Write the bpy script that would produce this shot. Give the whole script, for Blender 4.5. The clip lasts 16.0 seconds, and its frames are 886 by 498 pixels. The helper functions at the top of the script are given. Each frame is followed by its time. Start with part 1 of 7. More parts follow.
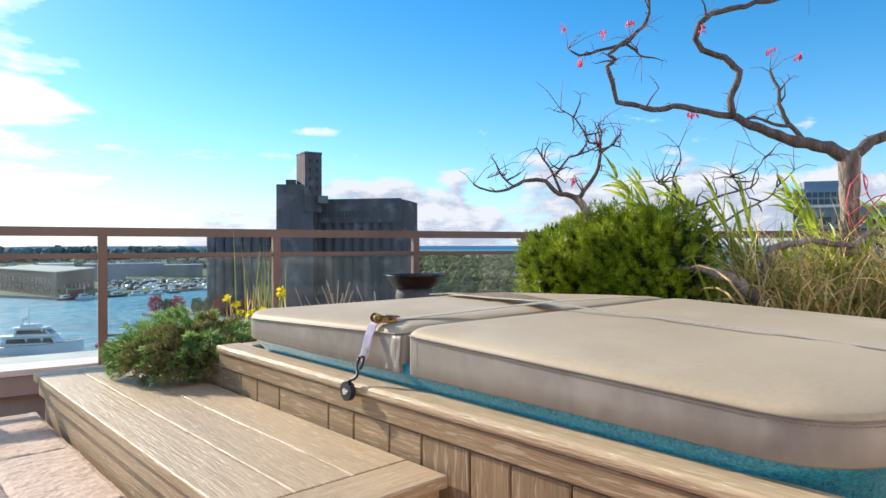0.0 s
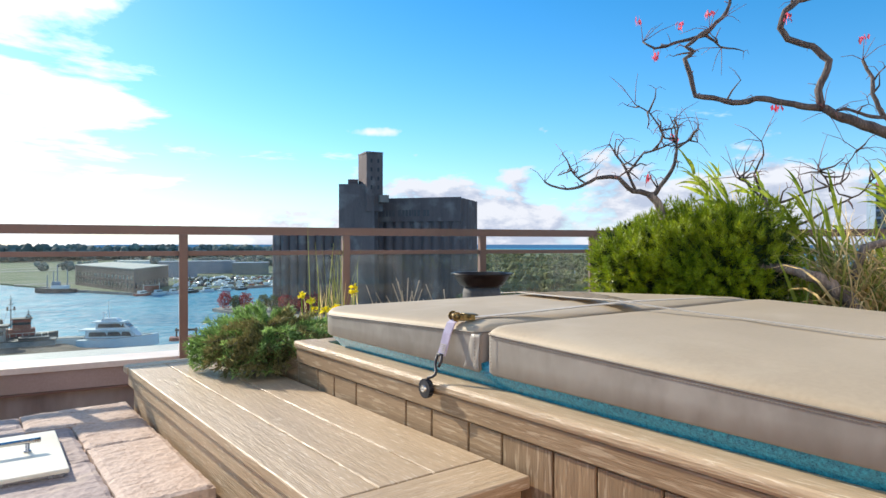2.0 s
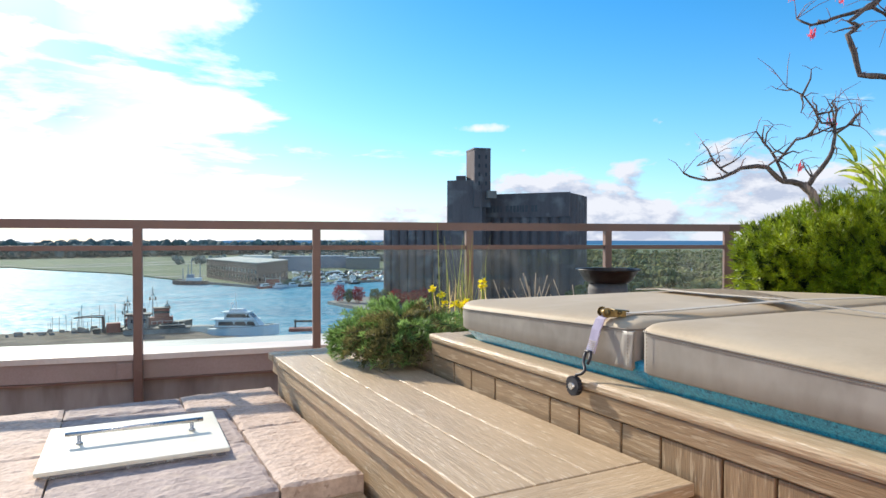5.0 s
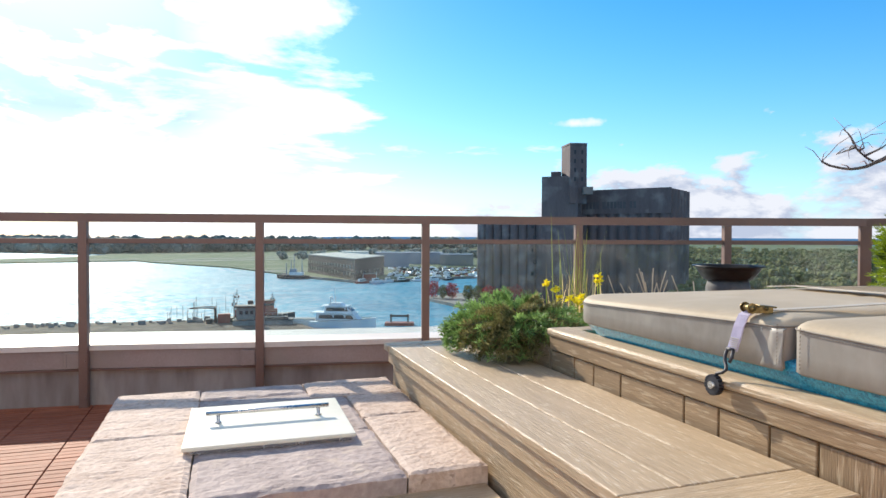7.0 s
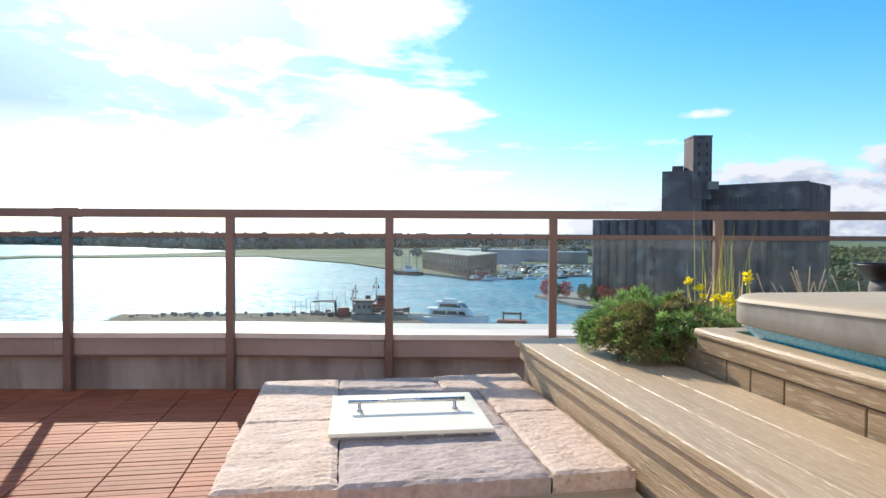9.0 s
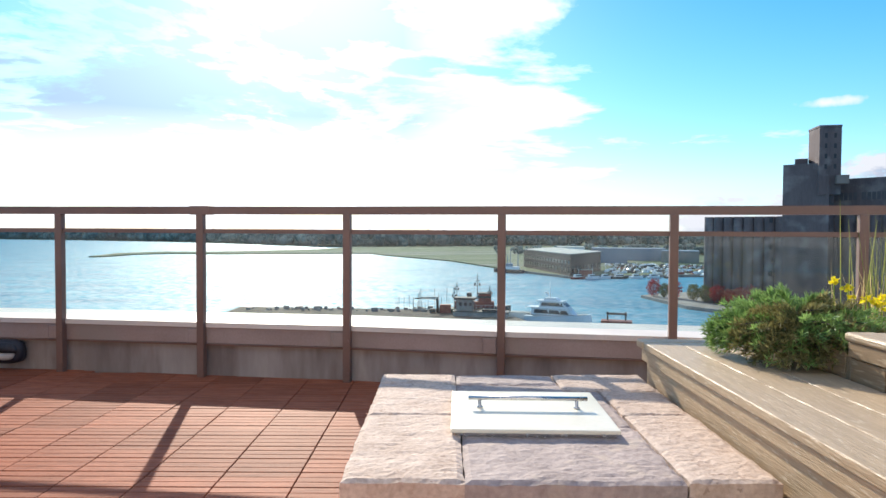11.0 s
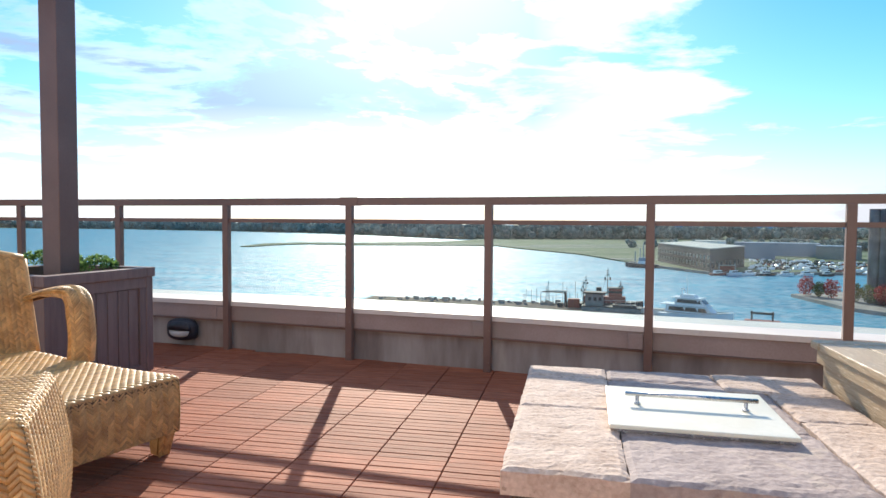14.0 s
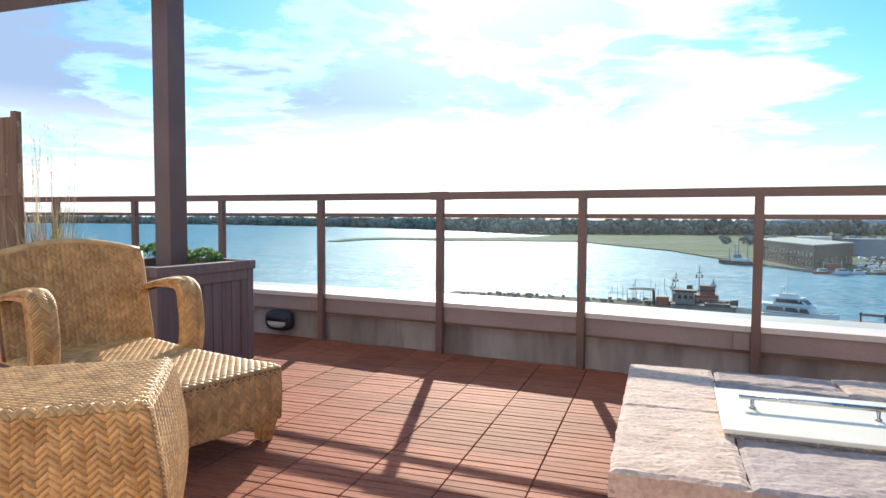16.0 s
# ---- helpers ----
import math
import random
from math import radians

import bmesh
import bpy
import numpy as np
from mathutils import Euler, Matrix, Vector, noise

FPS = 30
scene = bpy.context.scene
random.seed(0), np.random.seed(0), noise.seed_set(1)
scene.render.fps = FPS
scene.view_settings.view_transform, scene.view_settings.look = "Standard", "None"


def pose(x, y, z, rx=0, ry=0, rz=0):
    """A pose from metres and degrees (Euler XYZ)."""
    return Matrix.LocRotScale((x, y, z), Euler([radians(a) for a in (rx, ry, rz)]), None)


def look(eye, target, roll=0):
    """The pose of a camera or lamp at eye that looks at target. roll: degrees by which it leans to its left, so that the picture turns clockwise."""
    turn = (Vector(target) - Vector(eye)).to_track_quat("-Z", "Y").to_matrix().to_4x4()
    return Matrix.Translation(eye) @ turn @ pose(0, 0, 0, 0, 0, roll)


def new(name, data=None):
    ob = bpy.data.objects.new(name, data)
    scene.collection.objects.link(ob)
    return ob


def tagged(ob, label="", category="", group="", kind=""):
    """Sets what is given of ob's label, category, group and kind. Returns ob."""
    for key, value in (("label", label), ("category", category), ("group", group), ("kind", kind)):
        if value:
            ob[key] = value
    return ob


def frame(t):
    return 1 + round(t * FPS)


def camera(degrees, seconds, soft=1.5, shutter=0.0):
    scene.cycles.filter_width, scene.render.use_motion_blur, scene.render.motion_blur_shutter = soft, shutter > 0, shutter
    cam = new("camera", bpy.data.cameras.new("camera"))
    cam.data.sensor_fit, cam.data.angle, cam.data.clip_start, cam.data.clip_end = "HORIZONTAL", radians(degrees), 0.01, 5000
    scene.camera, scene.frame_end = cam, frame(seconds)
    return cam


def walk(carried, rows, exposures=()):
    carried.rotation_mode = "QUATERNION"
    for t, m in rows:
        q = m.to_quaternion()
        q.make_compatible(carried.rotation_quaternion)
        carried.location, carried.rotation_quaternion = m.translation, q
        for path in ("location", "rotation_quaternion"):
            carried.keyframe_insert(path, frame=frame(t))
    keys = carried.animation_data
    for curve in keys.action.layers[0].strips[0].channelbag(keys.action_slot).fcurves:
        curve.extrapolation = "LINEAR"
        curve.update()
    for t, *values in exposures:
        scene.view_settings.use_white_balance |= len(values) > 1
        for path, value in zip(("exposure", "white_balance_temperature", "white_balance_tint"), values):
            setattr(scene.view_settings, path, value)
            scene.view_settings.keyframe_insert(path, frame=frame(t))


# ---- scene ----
cam = camera(69.7, 16.0)
PATH = [
    (0, (2.547, -0.500, 1.035), (3.903, 0.970, 1.021), -0.03),
    (0.5, (2.538, -0.489, 1.035), (3.858, 1.013, 1.019), 0.02),
    (1, (2.531, -0.482, 1.035), (3.817, 1.050, 1.019), 0.01),
    (1.5, (2.523, -0.472, 1.036), (3.775, 1.088, 1.018), 0.02),
    (2, (2.514, -0.461, 1.033), (3.726, 1.129, 1.015), 0.04),
    (2.5, (2.505, -0.452, 1.032), (3.683, 1.164, 1.010), 0.03),
    (3, (2.492, -0.440, 1.030), (3.626, 1.206, 1.008), 0.06),
    (3.5, (2.479, -0.428, 1.029), (3.573, 1.246, 1.005), 0.10),
    (4, (2.465, -0.412, 1.029), (3.505, 1.296, 1.003), 0.07),
    (6.5, (2.387, -0.350, 1.014), (3.125, 1.508, 0.974), 0.18),
    (7, (2.361, -0.336, 1.010), (3.021, 1.552, 0.968), 0.22),
    (7.5, (2.341, -0.320, 1.007), (2.921, 1.594, 0.963), 0.25),
    (8, (2.320, -0.307, 1.003), (2.806, 1.633, 0.955), 0.27),
    (8.5, (2.304, -0.294, 1.001), (2.710, 1.664, 0.951), 0.25),
    (9, (2.286, -0.282, 0.997), (2.604, 1.692, 0.945), 0.29),
    (9.5, (2.267, -0.273, 0.996), (2.509, 1.711, 0.942), 0.28),
    (10, (2.250, -0.265, 0.993), (2.406, 1.729, 0.937), 0.28),
    (12.5, (2.178, -0.245, 0.981), (1.976, 1.743, 0.911), 0.31),
    (13, (2.164, -0.246, 0.978), (1.892, 1.734, 0.902), 0.30),
    (13.5, (2.149, -0.243, 0.976), (1.819, 1.727, 0.896), 0.26),
    (14, (2.129, -0.243, 0.974), (1.735, 1.715, 0.888), 0.40),
    (14.5, (2.120, -0.233, 0.967), (1.664, 1.713, 0.881), 0.25),
    (15, (2.103, -0.232, 0.966), (1.581, 1.696, 0.874), 0.34),
    (15.5, (2.088, -0.226, 0.964), (1.506, 1.686, 0.868), 0.30),
    (16, (2.069, -0.227, 0.965), (1.425, 1.663, 0.863), 0.29),
]
walk(cam, [(t, look(eye, target, roll)) for t, eye, target, roll in PATH])

# ---- sky, sun ----
SUN_AZ, SUN_EL = radians(-14.0), radians(26.5)      # azimuth from +y towards +x
TO_SUN = Vector((math.sin(SUN_AZ) * math.cos(SUN_EL), math.cos(SUN_AZ) * math.cos(SUN_EL), math.sin(SUN_EL)))
scene.view_settings.exposure = 0.64

world = bpy.data.worlds.new("sky")
scene.world = world
world.use_nodes = True
wn, wl = world.node_tree.nodes, world.node_tree.links
wn.clear()
w_out, w_bg = wn.new("ShaderNodeOutputWorld"), wn.new("ShaderNodeBackground")
w_sky = wn.new("ShaderNodeTexSky")
w_sky.sky_type = "NISHITA"
w_sky.sun_disc = False
w_sky.sun_elevation, w_sky.sun_rotation = SUN_EL, SUN_AZ
w_sky.air_density, w_sky.dust_density, w_sky.ozone_density = 1.0, 0.22, 3.0
w_bg.inputs["Strength"].default_value = 0.130
wl.new(w_bg.outputs[0], w_out.inputs[0])


def wnode(kind, **values):
    n = wn.new(kind)
    for key, value in values.items():
        n.inputs[key].default_value = value
    return n


def wmath(op, a, b=None, clamp=False):
    n = wn.new("ShaderNodeMath")
    n.operation, n.use_clamp = op, clamp
    for i, v in enumerate((a, b)):
        if v is None:
            continue
        if isinstance(v, (int, float)):
            n.inputs[i].default_value = v
        else:
            wl.new(v, n.inputs[i])
    return n.outputs[0]


# clouds: a flat deck of noise seen in perspective, thickest towards the sun
w_co = wn.new("ShaderNodeTexCoord")
w_sep = wn.new("ShaderNodeSeparateXYZ")
wl.new(w_co.outputs["Generated"], w_sep.inputs[0])
height = wmath("ADD", wmath("MAXIMUM", w_sep.outputs[2], 0.0), 0.09)
w_comb = wn.new("ShaderNodeCombineXYZ")
wl.new(wmath("DIVIDE", w_sep.outputs[0], height), w_comb.inputs[0])
wl.new(wmath("DIVIDE", w_sep.outputs[1], height), w_comb.inputs[1])
w_noise = wnode("ShaderNodeTexNoise", Scale=0.78, Detail=10.0, Roughness=0.6, Distortion=0.25)
wl.new(w_comb.outputs[0], w_noise.inputs["Vector"])
w_dot = wn.new("ShaderNodeVectorMath")
w_dot.operation = "DOT_PRODUCT"
wl.new(w_co.outputs["Generated"], w_dot.inputs[0])
w_dot.inputs[1].default_value = (-0.42, 0.90, 0.12)
lean = wmath("MULTIPLY", wmath("SUBTRACT", w_dot.outputs["Value"], 0.765), 1.8)
cover = wmath("ADD", w_noise.outputs["Fac"], wmath("MAXIMUM", wmath("MINIMUM", lean, 0.095), -0.11))
# more cloud overhead and behind, out of view, added as neutral fill light
w_back = wn.new("ShaderNodeVectorMath")
w_back.operation = "DOT_PRODUCT"
wl.new(w_co.outputs["Generated"], w_back.inputs[0])
w_back.inputs[1].default_value = (-0.60, -0.80, 0.0)
rest = wmath("ADD", wmath("MULTIPLY", wmath("MAXIMUM", wmath("SUBTRACT", w_sep.outputs[2], 0.42), 0.0), 0.26), wmath("MULTIPLY", wmath("MAXIMUM", w_back.outputs["Value"], 0.0), 0.13))
mask = wmath("MULTIPLY", wmath("SUBTRACT", wmath("ADD", cover, rest), 0.53), 9.0, clamp=True)

# a bank of small cumulus low over the lake, thinning towards the sun
w_map = wn.new("ShaderNodeMapping")
w_map.inputs["Scale"].default_value = (8.5, 8.5, 20.0)
wl.new(w_co.outputs["Generated"], w_map.inputs["Vector"])
w_bank = wnode("ShaderNodeTexNoise", Scale=1.0, Detail=9.0, Roughness=0.6, Distortion=0.1)
wl.new(w_map.outputs[0], w_bank.inputs["Vector"])
w_up = wn.new("ShaderNodeMapping")
w_up.inputs["Scale"].default_value = (8.5, 8.5, 20.0)
w_up.inputs["Location"].default_value = (-0.10, 0.10, 0.34)
wl.new(w_co.outputs["Generated"], w_up.inputs["Vector"])
w_bank_up = wnode("ShaderNodeTexNoise", Scale=1.0, Detail=6.0, Roughness=0.6, Distortion=0.1)
wl.new(w_up.outputs[0], w_bank_up.inputs["Vector"])
w_away = wn.new("ShaderNodeVectorMath")
w_away.operation = "DOT_PRODUCT"
wl.new(w_co.outputs["Generated"], w_away.inputs[0])
w_away.inputs[1].default_value = (0.87, 0.50, 0.0)
east = wmath("MAXIMUM", wmath("SUBTRACT", 0.93, w_away.outputs["Value"]), 0.0)
thin = wmath("ADD", wmath("MULTIPLY", wmath("MAXIMUM", wmath("SUBTRACT", w_sep.outputs[2], 0.05), 0.0), 2.9), wmath("MULTIPLY", east, 1.25))
bank = wmath("MULTIPLY", wmath("SUBTRACT", w_bank.outputs["Fac"], wmath("ADD", thin, 0.33)), 11.0, clamp=True)

# pale haze on the horizon
haze = wmath("POWER", wmath("SUBTRACT", 1.0, wmath("MAXIMUM", w_sep.outputs[2], 0.0), clamp=True), 7.0)
w_sat = wnode("ShaderNodeHueSaturation", Saturation=1.40, Hue=0.497, Value=1.0)
wl.new(w_sky.outputs[0], w_sat.inputs["Color"])
w_haze = wn.new("ShaderNodeMix")
w_haze.data_type = "RGBA"
wl.new(wmath("MULTIPLY", haze, 0.6), w_haze.inputs["Factor"])
wl.new(w_sat.outputs[0], w_haze.inputs["A"])
w_haze.inputs["B"].default_value = (1.1, 3.2, 6.0, 1)

# white rims, blue-grey in the thick of the clouds
w_shade = wnode("ShaderNodeTexNoise", Scale=1.1, Detail=6.0, Roughness=0.55)
wl.new(w_comb.outputs[0], w_shade.inputs["Vector"])
thick = wmath("ADD", wmath("MULTIPLY", wmath("SUBTRACT", cover, 0.535), 13.0), wmath("MULTIPLY", wmath("SUBTRACT", w_shade.outputs["Fac"], 0.5), 3.0), clamp=True)
white = wmath("ADD", wmath("SUBTRACT", 1.0, thick), wmath("ADD", wmath("MULTIPLY", wmath("SUBTRACT", 0.17, w_sep.outputs[2]), 9.0, clamp=True), wmath("MULTIPLY", wmath("ADD", w_sep.outputs[0], 0.06), 5.0, clamp=True)), clamp=True)
w_tone = wn.new("ShaderNodeMix")
w_tone.data_type = "RGBA"
wl.new(white, w_tone.inputs["Factor"])
w_tone.inputs["A"].default_value = (2.3, 3.2, 4.7, 1)
w_tone.inputs["B"].default_value = (7.2, 7.4, 7.7, 1)
w_sund = wn.new("ShaderNodeVectorMath")
w_sund.operation = "DOT_PRODUCT"
wl.new(w_co.outputs["Generated"], w_sund.inputs[0])
w_sund.inputs[1].default_value = TO_SUN
glow = wmath("ADD", 0.95, wmath("MULTIPLY", wmath("POWER", wmath("MAXIMUM", w_sund.outputs["Value"], 0.0), 24.0), 1.5))
w_lit = wn.new("ShaderNodeVectorMath")
w_lit.operation = "SCALE"
wl.new(w_tone.outputs["Result"], w_lit.inputs[0])
wl.new(glow, w_lit.inputs["Scale"])
w_mix = wn.new("ShaderNodeMix")
w_mix.data_type = "RGBA"
wl.new(mask, w_mix.inputs["Factor"])
wl.new(w_haze.outputs["Result"], w_mix.inputs["A"])
wl.new(w_lit.outputs[0], w_mix.inputs["B"])
w_btone = wn.new("ShaderNodeMix")
w_btone.data_type = "RGBA"
side_lit = wmath("ADD", wmath("MULTIPLY", wmath("SUBTRACT", w_bank.outputs["Fac"], w_bank_up.outputs["Fac"]), 8.0), 0.58, clamp=True)
wl.new(side_lit, w_btone.inputs["Factor"])
w_btone.inputs["A"].default_value = (2.7, 3.05, 3.85, 1)
w_btone.inputs["B"].default_value = (4.35, 4.5, 4.9, 1)
w_low = wn.new("ShaderNodeMix")
w_low.data_type = "RGBA"
wl.new(bank, w_low.inputs["Factor"])
wl.new(w_mix.outputs["Result"], w_low.inputs["A"])
wl.new(w_btone.outputs["Result"], w_low.inputs["B"])
# one thin lens of cloud over the silos
LENS_AZ, LENS_EL = radians(31.4), radians(9.85)
reach = []
for axis, half in (((math.cos(LENS_AZ), -math.sin(LENS_AZ), 0.0), 0.042),
                   ((-math.sin(LENS_EL) * math.sin(LENS_AZ), -math.sin(LENS_EL) * math.cos(LENS_AZ), math.cos(LENS_EL)), 0.0075)):
    w_ax = wn.new("ShaderNodeVectorMath")
    w_ax.operation = "DOT_PRODUCT"
    wl.new(w_co.outputs["Generated"], w_ax.inputs[0])
    w_ax.inputs[1].default_value = axis
    reach.append(wmath("POWER", wmath("ABSOLUTE", wmath("DIVIDE", w_ax.outputs["Value"], half)), 2.0))
w_fray = wnode("ShaderNodeTexNoise", Scale=60.0, Detail=5.0)
wl.new(w_co.outputs["Generated"], w_fray.inputs["Vector"])
lens = wmath("MULTIPLY", wmath("SUBTRACT", wmath("MULTIPLY", w_fray.outputs["Fac"], 2.0), wmath("ADD", reach[0], reach[1])), 0.9, clamp=True)
w_lens = wn.new("ShaderNodeMix")
w_lens.data_type = "RGBA"
wl.new(wmath("MULTIPLY", lens, wmath("GREATER_THAN", w_dot.outputs["Value"], 0.0)), w_lens.inputs["Factor"])
wl.new(w_low.outputs["Result"], w_lens.inputs["A"])
w_lens.inputs["B"].default_value = (4.9, 5.1, 5.5, 1)
wl.new(w_lens.outputs["Result"], w_bg.inputs["Color"])

sun = new("sun", bpy.data.lights.new("sun", "SUN"))
sun.data.energy, sun.data.angle, sun.data.color = 4.4, radians(0.53), (1.0, 0.91, 0.76)
sun.matrix_world = look(TO_SUN * 50, (0, 0, 0))


# ---- materials ----
def surf(name, c1, c2, scale=6.0, rough=0.6, metal=0.0, stretch=(1, 1, 1), bump=0.2, bump_scale=60.0, fine=0.35,
         vary=0.0, rough_vary=0.1, coat=0.0, island=False, stain=None, stain_scale=1.2, relief=0.004, spec=0.5, stain_lo=0.52, stain_hi=0.68, stain_stretch=(1, 1, 1)):
    """Two scales of noise between two colours, bump from the fine one, optional piece-to-piece variation and stains."""
    m = bpy.data.materials.new(name)
    m.use_nodes = True
    n, l = m.node_tree.nodes, m.node_tree.links
    b = n["Principled BSDF"]
    co = n.new("ShaderNodeTexCoord")
    mp = n.new("ShaderNodeMapping")
    mp.inputs["Scale"].default_value = stretch
    l.new(co.outputs["Object"], mp.inputs["Vector"])
    info = n.new("ShaderNodeObjectInfo")
    shift = n.new("ShaderNodeVectorMath")
    shift.operation = "ADD"
    scl = n.new("ShaderNodeMath")
    scl.operation = "MULTIPLY"
    scl.inputs[1].default_value = 37.0 if vary else 0.0
    l.new(info.outputs["Random"], scl.inputs[0])
    l.new(mp.outputs[0], shift.inputs[0])
    l.new(scl.outputs[0], shift.inputs[1])
    big, small = n.new("ShaderNodeTexNoise"), n.new("ShaderNodeTexNoise")
    big.inputs["Scale"].default_value, big.inputs["Detail"].default_value = scale, 5.0
    small.inputs["Scale"].default_value, small.inputs["Detail"].default_value = bump_scale, 6.0
    l.new(shift.outputs[0], big.inputs["Vector"])
    l.new(shift.outputs[0], small.inputs["Vector"])
    mixf = n.new("ShaderNodeMix")
    mixf.inputs["Factor"].default_value = fine
    l.new(big.outputs["Fac"], mixf.inputs["A"])
    l.new(small.outputs["Fac"], mixf.inputs["B"])
    ramp = n.new("ShaderNodeValToRGB")
    ramp.color_ramp.elements[0].position, ramp.color_ramp.elements[1].position = 0.36, 0.64
    ramp.color_ramp.elements[0].color, ramp.color_ramp.elements[1].color = (*c1, 1), (*c2, 1)
    l.new(mixf.outputs["Result"], ramp.inputs[0])
    colour = ramp.outputs[0]
    if stain:
        st = n.new("ShaderNodeTexNoise")
        st.inputs["Scale"].default_value, st.inputs["Detail"].default_value = stain_scale, 7.0
        sp = n.new("ShaderNodeMapping")
        sp.inputs["Scale"].default_value = stain_stretch
        l.new(co.outputs["Object"], sp.inputs["Vector"])
        l.new(sp.outputs[0], st.inputs["Vector"])
        sr = n.new("ShaderNodeMapRange")
        sr.inputs["From Min"].default_value, sr.inputs["From Max"].default_value = stain_lo, stain_hi
        sr.inputs["To Max"].default_value = 0.65
        l.new(st.outputs["Fac"], sr.inputs["Value"])
        sm = n.new("ShaderNodeMix")
        sm.data_type = "RGBA"
        l.new(sr.outputs[0], sm.inputs["Factor"])
        l.new(colour, sm.inputs["A"])
        sm.inputs["B"].default_value = (*stain, 1)
        colour = sm.outputs["Result"]
    if vary:
        hs = n.new("ShaderNodeHueSaturation")
        mr = n.new("ShaderNodeMapRange")
        mr.inputs["To Min"].default_value, mr.inputs["To Max"].default_value = 1 - vary, 1 + vary
        if island:
            geo = n.new("ShaderNodeNewGeometry")
            l.new(geo.outputs["Random Per Island"], mr.inputs["Value"])
        else:
            l.new(info.outputs["Random"], mr.inputs["Value"])
        l.new(mr.outputs[0], hs.inputs["Value"])
        l.new(colour, hs.inputs["Color"])
        colour = hs.outputs[0]
    l.new(colour, b.inputs["Base Color"])
    rr = n.new("ShaderNodeMapRange")
    rr.inputs["To Min"].default_value, rr.inputs["To Max"].default_value = max(0.02, rough - rough_vary), min(1, rough + rough_vary)
    l.new(small.outputs["Fac"], rr.inputs["Value"])
    l.new(rr.outputs[0], b.inputs["Roughness"])
    b.inputs["Metallic"].default_value = metal
    b.inputs["Specular IOR Level"].default_value = spec
    b.inputs["Coat Weight"].default_value = coat
    if bump:
        bp = n.new("ShaderNodeBump")
        bp.inputs["Strength"].default_value, bp.inputs["Distance"].default_value = bump, relief
        l.new(mixf.outputs["Result"], bp.inputs["Height"])
        l.new(bp.outputs[0], b.inputs["Normal"])
    return m


def leafy(name, c1, c2, rough=0.5, through_light=0.35, scale=3.0):
    """Leaves: colour by clump, and light that shines through them."""
    m = surf(name, c1, c2, scale, rough, bump=0.0, vary=0.35, island=True)
    n, l = m.node_tree.nodes, m.node_tree.links
    b = n["Principled BSDF"]
    tr = n.new("ShaderNodeBsdfTranslucent")
    l.new(b.inputs["Base Color"].links[0].from_socket, tr.inputs["Color"])
    mix = n.new("ShaderNodeMixShader")
    mix.inputs[0].default_value = through_light
    l.new(b.outputs[0], mix.inputs[1])
    l.new(tr.outputs[0], mix.inputs[2])
    l.new(mix.outputs[0], n["Material Output"].inputs["Surface"])
    return m


M_TILE = surf("deck_tile_wood", (0.225, 0.066, 0.033), (0.42, 0.142, 0.077), 7, 0.66, stretch=(1, 9, 1), bump=0.45, bump_scale=60, vary=0.18, fine=0.45,
              stain=(0.41, 0.20, 0.105), spec=0.14)
M_UNDER = surf("dark_gap", (0.03, 0.02, 0.016), (0.05, 0.035, 0.03), 9, 0.9)
M_BROWN = surf("brown_painted_metal", (0.165, 0.092, 0.070), (0.215, 0.125, 0.097), 3, 0.42, bump=0.05, bump_scale=150, rough_vary=0.12)
M_FLASH = surf("brown_flashing", (0.31, 0.22, 0.19), (0.40, 0.30, 0.265), 2.2, 0.5, bump=0.06, bump_scale=90, stain=(0.30, 0.24, 0.20), stain_scale=2.5)
M_CONC = surf("stained_concrete", (0.27, 0.22, 0.19), (0.44, 0.38, 0.335), 2.6, 0.85, stretch=(0.8, 0.8, 0.2), bump=0.2, bump_scale=40, fine=0.2,
              stain=(0.15, 0.105, 0.09), stain_scale=4.0, stain_lo=0.47, stain_hi=0.66, stain_stretch=(1.4, 1.4, 0.3))
M_CAP = surf("pale_parapet_cap", (0.64, 0.545, 0.47), (0.76, 0.67, 0.59), 2.5, 0.5, bump=0.08, bump_scale=80, stain=(0.60, 0.55, 0.48))
M_BENCH = surf("tan_deck_board", (0.37, 0.262, 0.155), (0.53, 0.39, 0.25), 5, 0.45, stretch=(16, 0.9, 16), bump=0.7, bump_scale=22, fine=0.5, vary=0.06, stain=(0.72, 0.62, 0.47), stain_scale=26, stain_lo=0.59, stain_hi=0.66, stain_stretch=(8, 0.8, 8), relief=0.006)
M_BENCHX = surf("tan_deck_board_across", (0.37, 0.262, 0.155), (0.53, 0.39, 0.25), 5, 0.45, stretch=(0.9, 16, 16), bump=0.7, bump_scale=22, fine=0.5, vary=0.06, stain=(0.72, 0.62, 0.47), stain_scale=26, stain_lo=0.59, stain_hi=0.66, stain_stretch=(0.8, 8, 8), relief=0.006)
# skirt tans are darkened: the tub front's shade is in the colour
M_SKIRT = surf("shaded_tan_skirt_board", (0.215, 0.138, 0.075), (0.33, 0.222, 0.125), 5, 0.55, stretch=(16, 16, 0.9), bump=0.6, bump_scale=24, fine=0.5, vary=0.10, stain=(0.50, 0.38, 0.25), stain_scale=24, stain_lo=0.57, stain_hi=0.63, stain_stretch=(5, 5, 0.5))
M_SKIRTY = surf("shaded_tan_skirt_block", (0.235, 0.15, 0.08), (0.35, 0.238, 0.135), 5, 0.55, stretch=(16, 0.9, 16), bump=0.6, bump_scale=24, fine=0.5, vary=0.12, stain=(0.50, 0.38, 0.25), stain_scale=24, stain_lo=0.57, stain_hi=0.63, stain_stretch=(5, 0.5, 5))
